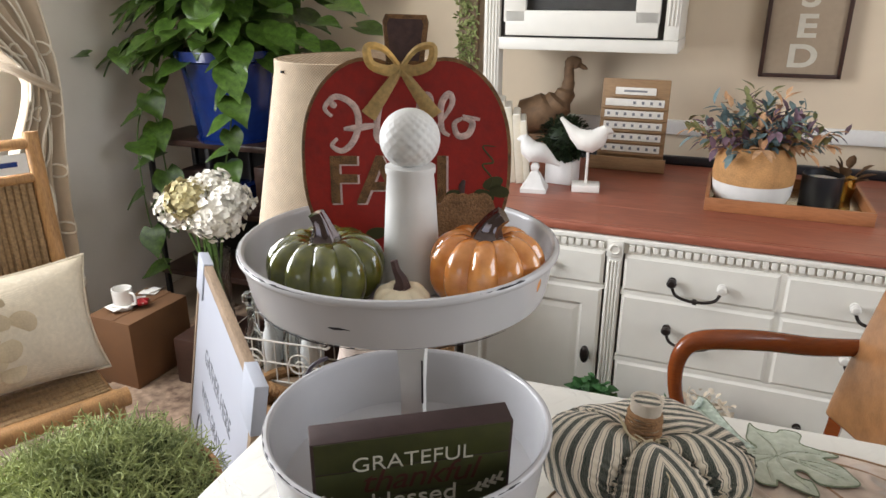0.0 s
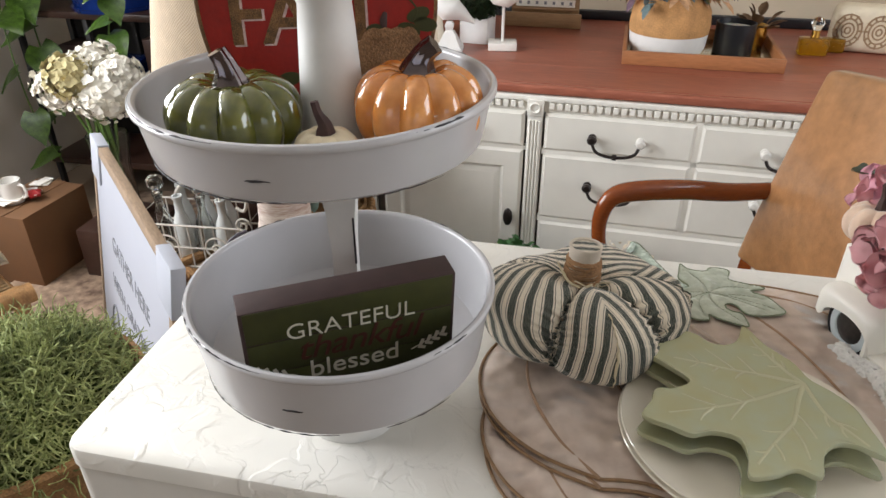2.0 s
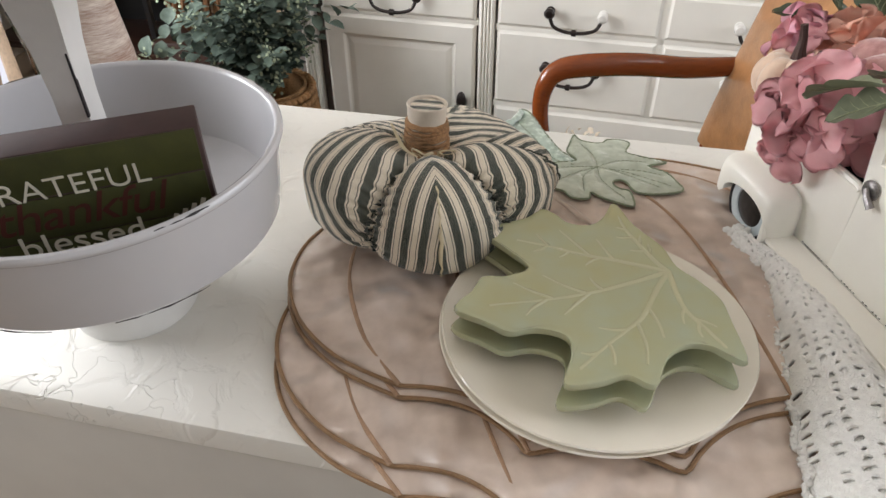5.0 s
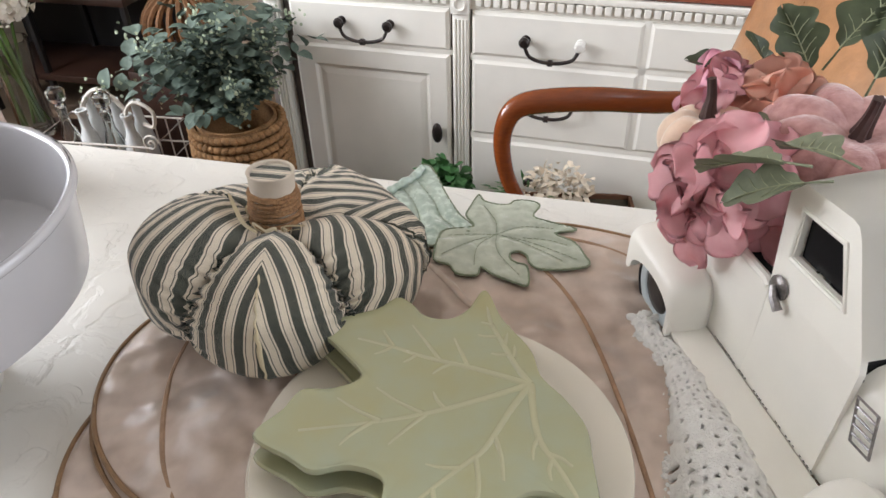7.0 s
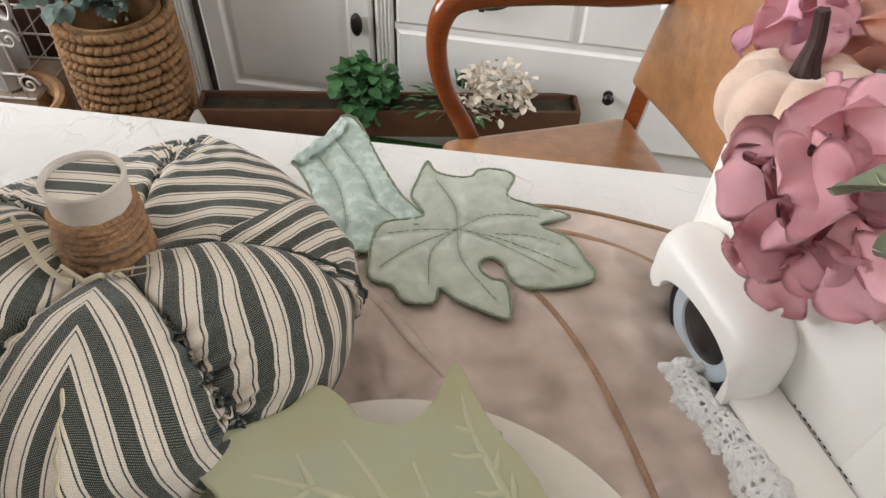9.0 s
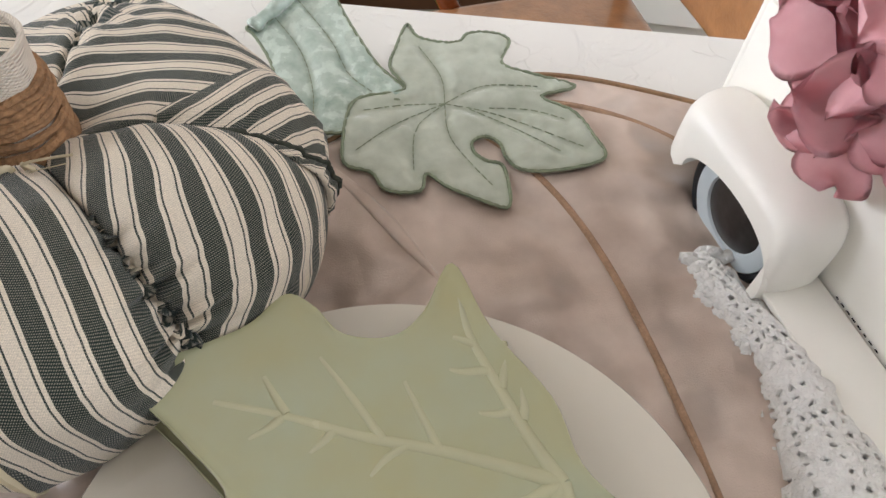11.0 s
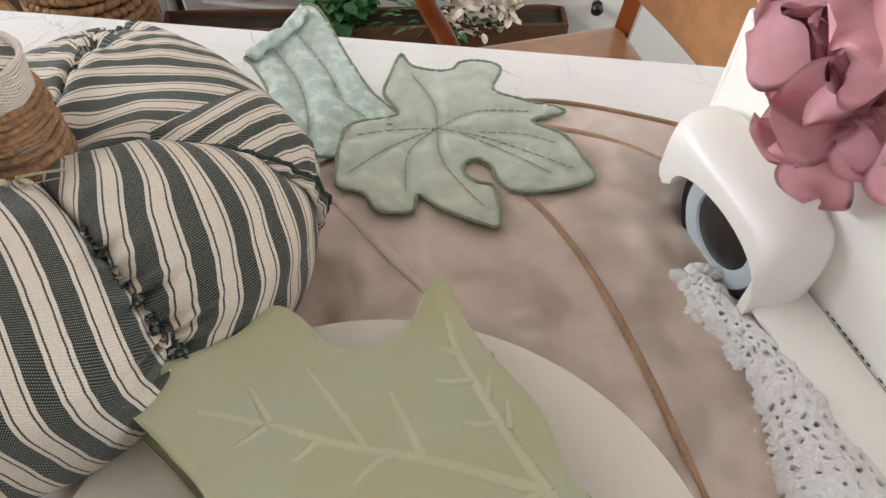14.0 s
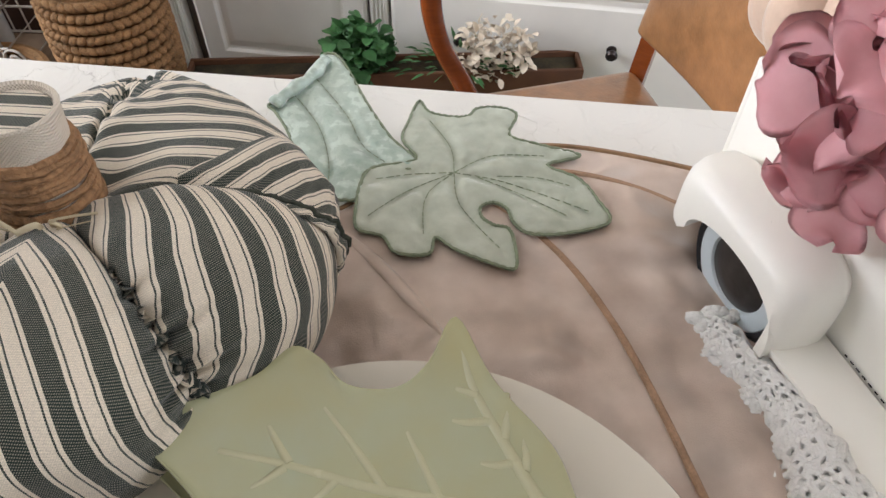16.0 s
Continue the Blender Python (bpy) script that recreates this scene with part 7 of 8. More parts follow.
for i, (x, y, w, hh, ty) in enumerate(((-0.600, 2.50, 0.030, 0.300, 3), (-0.568, 2.50, 0.028, 0.285, 4), (-0.538, 2.498, 0.026, 0.268, 5), (-0.508, 2.496, 0.028, 0.246, 5), (-0.480, 2.494, 0.022, 0.225, 6))):
    bk = thing("book", (x, y, CZ + w * 0.05), (0, -ty, 13), "cream covered hardback book leaning upright in a row", "book", "row of books")
    part("cover", cbox((w, 0.16, hh), (0, 0.08, hh / 2), 0.002), M["bookwhite"], bk)
    part("pages", cbox((w - 0.006, 0.158, 0.004), (0, 0.082, hh + 0.0012)), M["paper"], bk)
pl = thing("planter_box", (-0.372, 2.585, CZ), (0, 0, -8), "round dark boxwood ball in a small white planter box", "potted plant")
part("box", cbox((0.10, 0.10, 0.085), (0, 0, 0.0425), 0.003), M["paint_white"], pl)
its = [(Vector((0, 0, 0.155)) + v, v, (0, 0, 1), 0.020) for v in ballpts(rnd, 900, 0.088, 0.088, 0.075, 0.7)]
core = bmesh.new()
bmesh.ops.create_icosphere(core, subdivisions=3, radius=0.068, matrix=Matrix.Translation((0, 0, 0.150)))
noisy(core, 0.01, 40)
part("crown_core", core, M["boxwood"], pl)
leaves("crown", its, M["boxwood"], pl, OVAL)
gs = thing("goose_figure", (-0.50, 2.98, CZ), (0, 0, 10), "weathered brown wooden goose figure", "figurine")
bm = bmesh.new()
GR_ = [0.012, 0.045, 0.072, 0.078, 0.062, 0.040, 0.026, 0.021, 0.020, 0.026, 0.024, 0.010, 0.005]
tube(bm, spline([(-0.19, 0, 0.13), (-0.14, 0, 0.15), (-0.09, 0, 0.17), (-0.03, 0, 0.185), (0.02, 0, 0.215), (0.05, 0, 0.255), (0.062, 0, 0.295), (0.064, 0, 0.33), (0.062, 0, 0.36), (0.070, 0, 0.385), (0.088, 0, 0.385), (0.115, 0, 0.370), (0.135, 0, 0.36)], 3), lambda u: GR_[min(12, int(u * 12 + 0.5))], 14)
part("goose_body", bm, M["goose"], gs)
part("stand", cbox((0.12, 0.08, 0.10), (-0.04, 0, 0.05), 0.004), M["goose"], gs)

tr = thing("wooden_tray", (0.362, 2.555, CZ), (0, 0, -2), "rectangular stained wooden tray with a mirrored base", "tray")
part("tray_base", cbox((0.46, 0.36, 0.006), (0, 0, 0.004)), M["mirror"], tr, "antiqued mirror base")
for sz, at in (((0.475, 0.012, 0.042), (0, -0.182, 0.021)), ((0.475, 0.012, 0.042), (0, 0.182, 0.021)), ((0.012, 0.352, 0.042), (-0.2315, 0, 0.021)), ((0.012, 0.352, 0.042), (0.2315, 0, 0.021))):
    part("tray_side", cbox(sz, at, 0.0015), M["traywood"], tr)
pot = thing("potted_succulent", (0.262, 2.555, CZ + 0.0075), label="cork pot with white base holding blue, plum and coral sprigs", category="potted plant")
part("pot_base", lathe([(0, 0), (0.110, 0), (0.120, 0.02), (0.124, 0.062), (0, 0.062)], 40), M["paint_white"], pot, "white lower half")
part("cork_pot", lathe([(0.1245, 0.0625), (0.127, 0.09), (0.122, 0.13), (0.106, 0.165), (0.094, 0.178), (0.090, 0.172), (0.0, 0.165)], 40), M["cork"], pot, "cork upper half")
rnd = random.Random(21)
for k, (mt, n) in enumerate((("sprig_blue", 34), ("sprig_plum", 24), ("sprig_coral", 18), ("sprig_olive", 16))):
    its = []
    for _ in range(n):
        d = Vector((rnd.gauss(0, 0.85), rnd.gauss(0, 0.6), rnd.uniform(0.25, 1.1))).normalized()
        L = rnd.uniform(0.11, 0.235) * (1.15 if abs(d.x) > 0.7 else 1)
        for q in range(9):
            p = Vector((0, 0, 0.155)) + d * L * (0.35 + 0.65 * q / 8) + Vector((0, 0, -0.02 * q / 8))
            a = rnd.uniform(0, 6.28)
            o = d.orthogonal().normalized()
            o.rotate(Matrix.Rotation(a, 3, d))
            its.append((p, (d * 0.8 + o), (0, 0, 1), rnd.uniform(0.034, 0.058)))
    leaves("sprig_foliage", its, M[mt], pot, SPEAR)
cd = thing("candle_jar", (0.468, 2.560, CZ + 0.0075), label="matte black candle jar with white wax", category="candle")
part("jar", lathe([(0, 0), (0.058, 0), (0.060, 0.004), (0.061, 0.096), (0.058, 0.097), (0.056, 0.080), (0, 0.080)], 36), M["candle_black"], cd)
part("wax", lathe([(0.0555, 0.081), (0.0, 0.0815)], 30), M["wax"], cd)
bm = bmesh.new()
tube(bm, [(0, 0, 0.081), (0.001, 0, 0.092)], 0.0015, 6)
part("wick", bm, M["paper"], cd)
gv = thing("gold_votive", (0.545, 2.640, CZ + 0.0075), label="small gold votive holding dark dried pods", category="vase")
part("cup", lathe([(0, 0), (0.028, 0), (0.036, 0.04), (0.036, 0.075), (0.033, 0.075), (0.0, 0.05)], 24), M["gold"], gv)
leaves("dried_pod", [(Vector((0, 0, 0.07)) + v, v + Vector((0, 0, 0.03)), (0, 0, 1), 0.05) for v in ballpts(random.Random(5), 16, 0.045, 0.04, 0.045, 0.2)], M["goose"], gv, OVAL)
pb = thing("perfume_bottle", (0.722, 2.612, CZ), label="square amber perfume bottle with a faceted clear stopper", category="bottle")
part("flask", cbox((0.088, 0.045, 0.055), (0, 0, 0.0275), 0.008, 3), M["goldglass"], pb)
part("collar", lathe([(0.012, 0.055), (0.014, 0.056), (0.012, 0.078), (0, 0.078)], 20), M["gold"], pb)
part("stopper", lathe([(0, 0.078), (0.012, 0.079), (0.022, 0.098), (0.012, 0.118), (0, 0.120)], 8), M["clearglass"], pb, smooth=False)
pb2 = thing("perfume_bottle", (0.800, 2.665, CZ), label="small amber perfume bottle with a clear stopper", category="bottle")
part("flask", cbox((0.06, 0.04, 0.045), (0, 0, 0.0225), 0.007, 3), M["goldglass"], pb2)
part("stopper", lathe([(0, 0.045), (0.010, 0.046), (0.018, 0.064), (0, 0.084)], 8), M["clearglass"], pb2, smooth=False)
cs = thing("carved_box", (0.925, 2.700, CZ), (0, 0, -10), "cream box with a raised taupe medallion pattern", "box")
part("box_body", cbox((0.27, 0.12, 0.145), (0, 0, 0.0725), 0.03, 3), M["cushion"], cs)
for ix in range(3):
    for k, rr in enumerate((0.040, 0.029, 0.018, 0.008)):
        bm = bmesh.new()
        tube(bm, [(-0.09 + 0.09 * ix + rr * math.cos(a), -0.0605, 0.072 + rr * 1.25 * math.sin(a)) for a in [2 * math.pi * i / 24 for i in range(24)]], 0.0028, 6, closed=True)
        part("medallion_ring", bm, M["cushion_print"], cs)
    for q in range(12):
        a = 2 * math.pi * q / 12
        part("medallion_petal", cbox((0.006, 0.004, 0.018), (-0.09 + 0.09 * ix + 0.035 * math.cos(a), -0.0605, 0.072 + 0.044 * math.sin(a)), 0.001, 1, m=pose(0, 0, 0, 0, -math.degrees(a) + 90, 0)), M["cushion_print"], cs)
solo("cable_duct", cbox((1.5, 0.03, 0.034), bevel=0.004), M["candle_black"], "black cable duct along the back of the counter", "cable duct", (0.35, 3.005, CZ + 0.017), (0, 0, -1))
solo("wall_rail", cbox((2.6, 0.022, 0.06), bevel=0.006), M["trimwhite"], "cream moulded rail on the wall behind the counter", "rail", (0.62, 3.128, 0.93), kind="structure")
gpnl = thing("moss_wall_decor", (-0.905, 3.10, 0.9), label="narrow panel of pale green moss on the wall", category="wall decor")
part("panel", cbox((0.085, 0.03, 1.1), (0, 0.02, 0.55), 0.004), M["driftwood"], gpnl)
rnd = random.Random(9)
leaves("moss", [((rnd.uniform(-0.045, 0.045), -0.002, rnd.uniform(0, 1.1)), (rnd.uniform(-1, 1), -0.6, rnd.uniform(-1, 1)), (0, 1, 0), 0.03) for _ in range(900)], M["moss"], gpnl, LANCE)

# ---------- table lamp ----------
lamp = thing("table_lamp", (-0.345, 0.885, TZ), label="table lamp with burlap shade and whitewashed turned wooden base", category="lamp")
part("base", lathe([(0, 0), (0.060, 0), (0.062, 0.010), (0.052, 0.020), (0.040, 0.034), (0.034, 0.060), (0.033, 0.090), (0.030, 0.120), (0.027, 0.150), (0.030, 0.180), (0.026, 0.205), (0.012, 0.215), (0.010, 0.26), (0, 0.26)], 36), M["lampbase"], lamp, "whitewashed turned base")
SH0, SH1 = 0.225, 0.452
part("shade", lathe([(0.129, SH0), (0.1305, SH0 + 0.002), (0.0905, SH1), (0.088, SH1), (0.127, SH0 + 0.004), (0.129, SH0)], 64), M["burlap"], lamp, "natural burlap drum shade")
for r, z in ((0.1300, SH0 + 0.006), (0.0912, SH1 - 0.006)):
    bm = lathe([(r - 0.0005 + 0.0006, z - 0.007), (r + 0.0012, z - 0.006), (r + 0.0010, z + 0.006), (r - 0.0010, z + 0.007)], 64)
    part("shade_trim", bm, M["burlap"], lamp)
bm = bmesh.new()
for k in range(3):
    a = k * 2.094
    tube(bm, [(0, 0, SH1 - 0.02), (0.096 * math.cos(a), 0.096 * math.sin(a), SH1 - 0.01)], 0.0016, 6)
tube(bm, [(0, 0, 0.255), (0, 0, SH1 - 0.015)], 0.003, 6)
part("harp", bm, M["blackmetal"], lamp)
cord = bmesh.new()
tube(cord, spline([(-0.43, 0.93, TZ + 0.004), (-0.452, 0.915, TZ - 0.01), (-0.462, 0.90, TZ - 0.06), (-0.46, 0.89, TZ - 0.20), (-0.47, 0.88, 0.3), (-0.5, 0.9, 0.01)], 6), 0.0032, 6)
solo("lamp_cord", cord, M["purplecord"], "dark cord hanging over the table edge", "cord")

# ---------- armchair's neighbours: trough of flowers on the floor ----------
tg = thing("flower_trough", (-0.0825, 1.972, 0.0), (0, 0, 9.2), "long brown wooden trough with greenery and cream flowers", "planter")
for y in (-0.037, 0.037):
    part("long_side", cbox((0.92, 0.010, 0.075), (0, y, 0.2125), 0.002), M["bark_brown"], tg)
for x in (-0.455, 0.455):
    part("end_board", cbox((0.010, 0.062, 0.075), (x, 0, 0.2125), 0.002), M["bark_brown"], tg)
part("bottom_board", cbox((0.90, 0.062, 0.010), (0, 0, 0.182)), M["bark_brown"], tg)
part("turf", cbox((0.898, 0.062, 0.05), (0, 0, 0.214), 0.004), M["turfdark"], tg, "dark brown turf filling")
for x in (-0.36, 0.36):
    part("leg", cbox((0.05, 0.06, 0.175), (x, 0, 0.0875), 0.002), M["bark_brown"], tg)
rnd = random.Random(31)
leaves("greenery", [(Vector((-0.058, -0.005, 0.290)) + v, Vector((rnd.gauss(0, 1), rnd.gauss(0, 1), rnd.gauss(0.2, 1))) + v * 12, (0, 0, 1), rnd.uniform(0.020, 0.036)) for v in ballpts(rnd, 250, 0.075, 0.05, 0.075, 0.1)], M["ivyleaf"], tg, ROUND)
leaves("blossom", [(Vector((0.250, -0.03, 0.300)) + v, Vector((rnd.gauss(0, 1), rnd.gauss(0, 1), rnd.gauss(0.2, 1))) + v * 6, (0, 0, 1), rnd.uniform(0.016, 0.030)) for v in ballpts(rnd, 260, 0.095, 0.05, 0.075, 0.1)], M["creamflower"], tg, OVAL)
leaves("blossom_leaves", [(Vector((0.17, -0.03, 0.270)) + v, v, (0, 0, 1), rnd.uniform(0.02, 0.035)) for v in ballpts(rnd, 70, 0.15, 0.055, 0.05, 0.2)], M["ivyleaf"], tg, LANCE)
turf = solo("turf_mat", cbox((0.9, 0.35, 0.012)), M["grass"], "strip of green artificial turf on the floor", "turf", (0.15, 1.98, 0.006))

# ---------- seagrass basket with eucalyptus ----------


def basket(name, loc, rt, rb, hgt, label, rows=11):
    t = thing(name, loc, label=label, category="basket")
    part("liner", lathe([(0, 0), (rb - 0.012, 0), (rt - 0.012, hgt), (rt - 0.02, hgt), (rb - 0.02, 0.012), (0, 0.012)], 32), M["seagrass"], t)
    rnd = random.Random(rows)
    for i in range(rows):
        z = (i + 0.5) * hgt / rows
        r = rb + (rt - rb) * z / hgt + 0.012 * math.sin(math.pi * z / hgt)
        step = hgt / rows
        bm = bmesh.new()
        tube(bm, [((r - 0.003) * math.cos(2 * math.pi * k / 48), (r - 0.003) * math.sin(2 * math.pi * k / 48), z) for k in range(48)], step * 0.34, 6, closed=True)
        n = int(2 * math.pi * r / 0.0175)
        for k in range(n):
            a = 2 * math.pi * (k + 0.5 * (i % 2) + rnd.uniform(-0.12, 0.12)) / n
            m = Matrix.Translation(((r + 0.003) * math.cos(a), (r + 0.003) * math.sin(a), z + rnd.uniform(-0.0012, 0.0012))) @ Matrix.Rotation(a, 4, "Z") @ Matrix.Rotation(radians((34 if i % 2 else -34) + rnd.uniform(-8, 8)), 4, "X")
            bmesh.ops.create_icosphere(bm, subdivisions=2, radius=1, matrix=m @ Matrix.Diagonal((0.0100, 0.0135 * rnd.uniform(0.9, 1.1), step * 0.40, 1)))
        part("woven_coil", bm, M["seagrass"], t, angle=80)
    return t


BK = basket("seagrass_basket", (-0.705, 1.93, 0.09), 0.120, 0.108, 0.365, "round braided seagrass basket", 15)
solo("basket_stand", lathe([(0, 0), (0.11, 0), (0.11, 0.088), (0, 0.088)], 24), M["bark_brown"], "low round brown wooden stand", "stand", (-0.705, 1.93, 0))
eu = thing("eucalyptus_bush", (-0.705, 1.93, 0.445), label="dusty green artificial eucalyptus bush in the basket", category="plant")
rnd = random.Random(17)
its, seeds = [], []
for _ in range(120):
    d = Vector((rnd.gauss(-0.13, 0.25), rnd.gauss(0, 0.25), rnd.uniform(0.45, 1.15))).normalized()
    L = rnd.uniform(0.10, 0.36)
    bend = Vector((d.x, d.y, 0)) * rnd.uniform(0.0, 0.06)
    for q in range(9):
        s = 0.15 + 0.85 * q / 8
        p = d * L * s + bend * s * s - Vector((0, 0, 0.05 * s * s))
        for sd in (-1, 1):
            o = d.orthogonal().normalized()
            o.rotate(Matrix.Rotation(rnd.uniform(0, 6.28), 3, d))
            its.append((p, o + d * 0.5, (0, 0, 1), rnd.uniform(0.024, 0.052)))
    if _ % 3 == 0:
        for q in range(34):
            s = rnd.uniform(0.5, 1.15)
            p = d * L * s + bend * s * s + Vector((rnd.gauss(0, 0.014), rnd.gauss(0, 0.014), rnd.gauss(0, 0.014) - 0.05 * s * s))
            seeds.append((p, (rnd.uniform(-1, 1), rnd.uniform(-1, 1), 1), (0, 1, 0), 0.009))
leaves("foliage", its[::2], M["euca"], eu, ROUND)
leaves("foliage", its[1::2], M["euca"], eu, OVAL)
leaves("seed_sprays", seeds, M["euca_seed"], eu, ROUND)
rb_ = thing("rope_basket", (-1.13, 1.93, 0), label="coiled rope basket with a thick handle on the floor", category="basket")
for i in range(5):
    bm = bmesh.new()
    tube(bm, [(0.17 * math.cos(a), 0.15 * math.sin(a), 0.02 + i * 0.03) for a in [2 * math.pi * k / 48 for k in range(48)]], 0.017, 8, closed=True)
    part("coil", bm, M["seagrass"], rb_)
bm = bmesh.new()
P = spline([(-0.16, -0.04, 0.12), (-0.10, -0.10, 0.20), (0.02, -0.13, 0.21), (0.13, -0.10, 0.17), (0.19, -0.05, 0.10)], 10)
tube(bm, P, 0.017, 8)
for i, (p, q) in enumerate(zip(P, P[1:])):
    for b in range(5):
        o = Matrix.Rotation(1.2566 * b + 0.5 * i, 3, (q - p).normalized()) @ (q - p).orthogonal().normalized()
        m = (o + (q - p).normalized() * 0.6).to_track_quat("Y", "Z").to_matrix().to_4x4()
        bmesh.ops.create_icosphere(bm, subdivisions=1, radius=1, matrix=Matrix.Translation(p + o * 0.016) @ m @ Matrix.Diagonal((0.008, 0.007, 0.013, 1)))
part("handle", bm, M["seagrass"], rb_, "thick braided handle")
cw = thing("cotton_rope_hank", (-0.48, 1.80, 0), label="small white rope hank on a peg beside the trough", category="rope")
part("post", cbox((0.02, 0.02, 0.22), (0, 0, 0.11)), M["whitewood"], cw)
bm = bmesh.new()
for k in range(4):
    tube(bm, spline([(-0.03, 0.01 * k, 0.27), (0.0, 0.01 * k - 0.01, 0.235 - 0.006 * k), (0.05, 0.01 * k - 0.02, 0.215 + 0.004 * k), (0.08, 0.01 * k, 0.22)], 5), 0.007, 6)
part("rope_coil", bm, M["wirewhite"], cw)

# ---------- white wire bottle carrier ----------
wc = thing("wire_bottle_carrier", (-1.26, 2.08, 0.0), (0, 0, 4), "white scrolled wire carrier holding clear glass bottles", "bottle carrier")
part("plinth_box", cbox((0.40, 0.2, 0.12), (0, 0, 0.06), 0.004), M["driftwood"], wc)


def wire(pts, r=0.0035, n=6, closed=False):
    bm = bmesh.new()
    tube(bm, spline(pts, 5) if not closed else pts, r, n, closed=closed)
    part("wire", bm, M["wirewhite"], wc)


for z in (0.125, 0.20, 0.285):
    wire([(-0.2, -0.1, z), (0.2, -0.1, z), (0.2, 0.1, z), (-0.2, 0.1, z)], closed=True)
for k in range(9):
    x = -0.18 + k * 0.045
    for y in (-0.1, 0.1):
        wire([(x, y, 0.125), (x, y, 0.285)], 0.0026)
for sx in (-1, 1):
    for z in (0.17, 0.30):
        wire([(sx * (0.2 + 0.03 * (1 - q / 14) * math.cos(q * 0.8)), -0.1, z + 0.03 * (1 - q / 14) * math.sin(q * 0.8)) for q in range(14)])
for x in (-0.09, 0.09):
    wire([(x + 0.05 * (1 - q / 16) * math.cos(q * 0.75), -0.1, 0.20 + 0.05 * (1 - q / 16) * math.sin(q * 0.75)) for q in range(16)])
wire([(-0.08, 0, 0.28), (-0.07, 0, 0.36), (0, 0, 0.42), (0.07, 0, 0.36), (0.08, 0, 0.28)], 0.008)
wire([(0.10, -0.05, 0.28), (0.11, -0.05, 0.37), (0.15, -0.05, 0.41), (0.20, -0.05, 0.38), (0.19, -0.05, 0.33), (0.16, -0.05, 0.34)], 0.006)
for i, (x, y) in enumerate(((-0.13, -0.03), (-0.05, -0.04), (0.03, -0.03), (0.11, -0.04), (-0.09, 0.05), (0.0, 0.05), (0.08, 0.05))):
    clear = i in (0, 2)
    bt = thing("glass_bottle", (-1.26 + x, 2.08 + y, 0.126), label="clear glass bottle with a faceted stopper" if clear else "milky white glass bottle in a wire carrier", category="bottle", group="bottles in the carrier")
    part("bottle_body", lathe([(0, 0), (0.03, 0), (0.032, 0.01), (0.032, 0.11), (0.026, 0.15), (0.015, 0.18), (0.014, 0.225), (0.018, 0.23), (0.018, 0.240), (0.012, 0.240), (0.011, 0.18), (0.028, 0.12), (0.028, 0.006), (0, 0.005)], 20), M["clearglass" if clear else "milkglass"], bt)
    if clear:
        part("stopper", lathe([(0, 0.235), (0.012, 0.242), (0.014, 0.252), (0.026, 0.262), (0.028, 0.292), (0.020, 0.300), (0, 0.300)], 8), M["clearglass"], bt, smooth=False)

# twig pumpkin behind the bush
tp = thing("twig_pumpkin", (-1.12, 2.42, 0.40), label="brown twig pumpkin on a dark stool", category="pumpkin decoration")
for k in range(22):
    a = 2 * math.pi * k / 22
    bm = bmesh.new()
    tube(bm, [((0.02 + 0.12 * math.sin(t)) * math.cos(a), (0.02 + 0.12 * math.sin(t)) * math.sin(a), 0.11 - 0.11 * math.cos(t)) for t in [math.pi * q / 12 for q in range(13)]], 0.010, 6)
    part("twig", bm, M["twig"], tp)
part("stem", stem_bm([(0, 0, 0.2), (0, 0, 0.24), (0.02, 0, 0.28)], 0.022, 0.011), M["twig"], tp)
solo("dark_stool", cbox((0.34, 0.3, 0.398), bevel=0.006), M["shelfwood"], "dark wooden stool against the wall", "stool", (-1.12, 2.42, 0.199))

# ---------- plant stand with blue pot ----------
ps = thing("plant_stand", (-1.90, 2.78, 0), label="dark wooden shelf stand on a black metal frame", category="shelf")
for z in (0.18, 0.50, 0.815):
    part("shelf", cbox((0.80, 0.34, 0.028), (0.0, 0, z), 0.003), M["shelfwood"], ps)
for x in (-0.38, 0.38, -0.06):
    for y in (-0.15, 0.15):
        part("upright", cbox((0.022, 0.022, 0.80), (x, y, 0.40), 0.002), M["blackmetal"], ps)
part("back_panel", cbox((0.78, 0.008, 0.76), (0, 0.165, 0.42)), M["blackmetal"], ps)
for x, w, hh, mm in ((-0.22, 0.10, 0.16, "darkwood"), (0.0, 0.14, 0.10, "bluepot"), (0.18, 0.10, 0.2, "shelfwood"), (0.28, 0.05, 0.14, "traywood")):
    solo("storage_box", cbox((w, 0.14, hh), bevel=0.003), M[mm], "small storage box on the dark shelf", "box", (-1.90 + x, 2.76, 0.514 + hh / 2))
bp = thing("blue_planter", (-1.885, 2.745, 0.829), label="large deep blue glazed planter", category="plant pot")
part("pot", lathe([(0, 0), (0.150, 0), (0.157, 0.01), (0.205, 0.34), (0.225, 0.35), (0.225, 0.39), (0.205, 0.39), (0.195, 0.35), (0, 0.33)], 40, shape=lambda a: 1 + 0.008 * math.cos(a * 20)), M["bluepot"], bp)
part("saucer", lathe([(0, 0.0), (0.165, 0.0), (0.172, 0.014), (0.160, 0.014), (0, 0.006)], 36), M["bluepot"], bp)


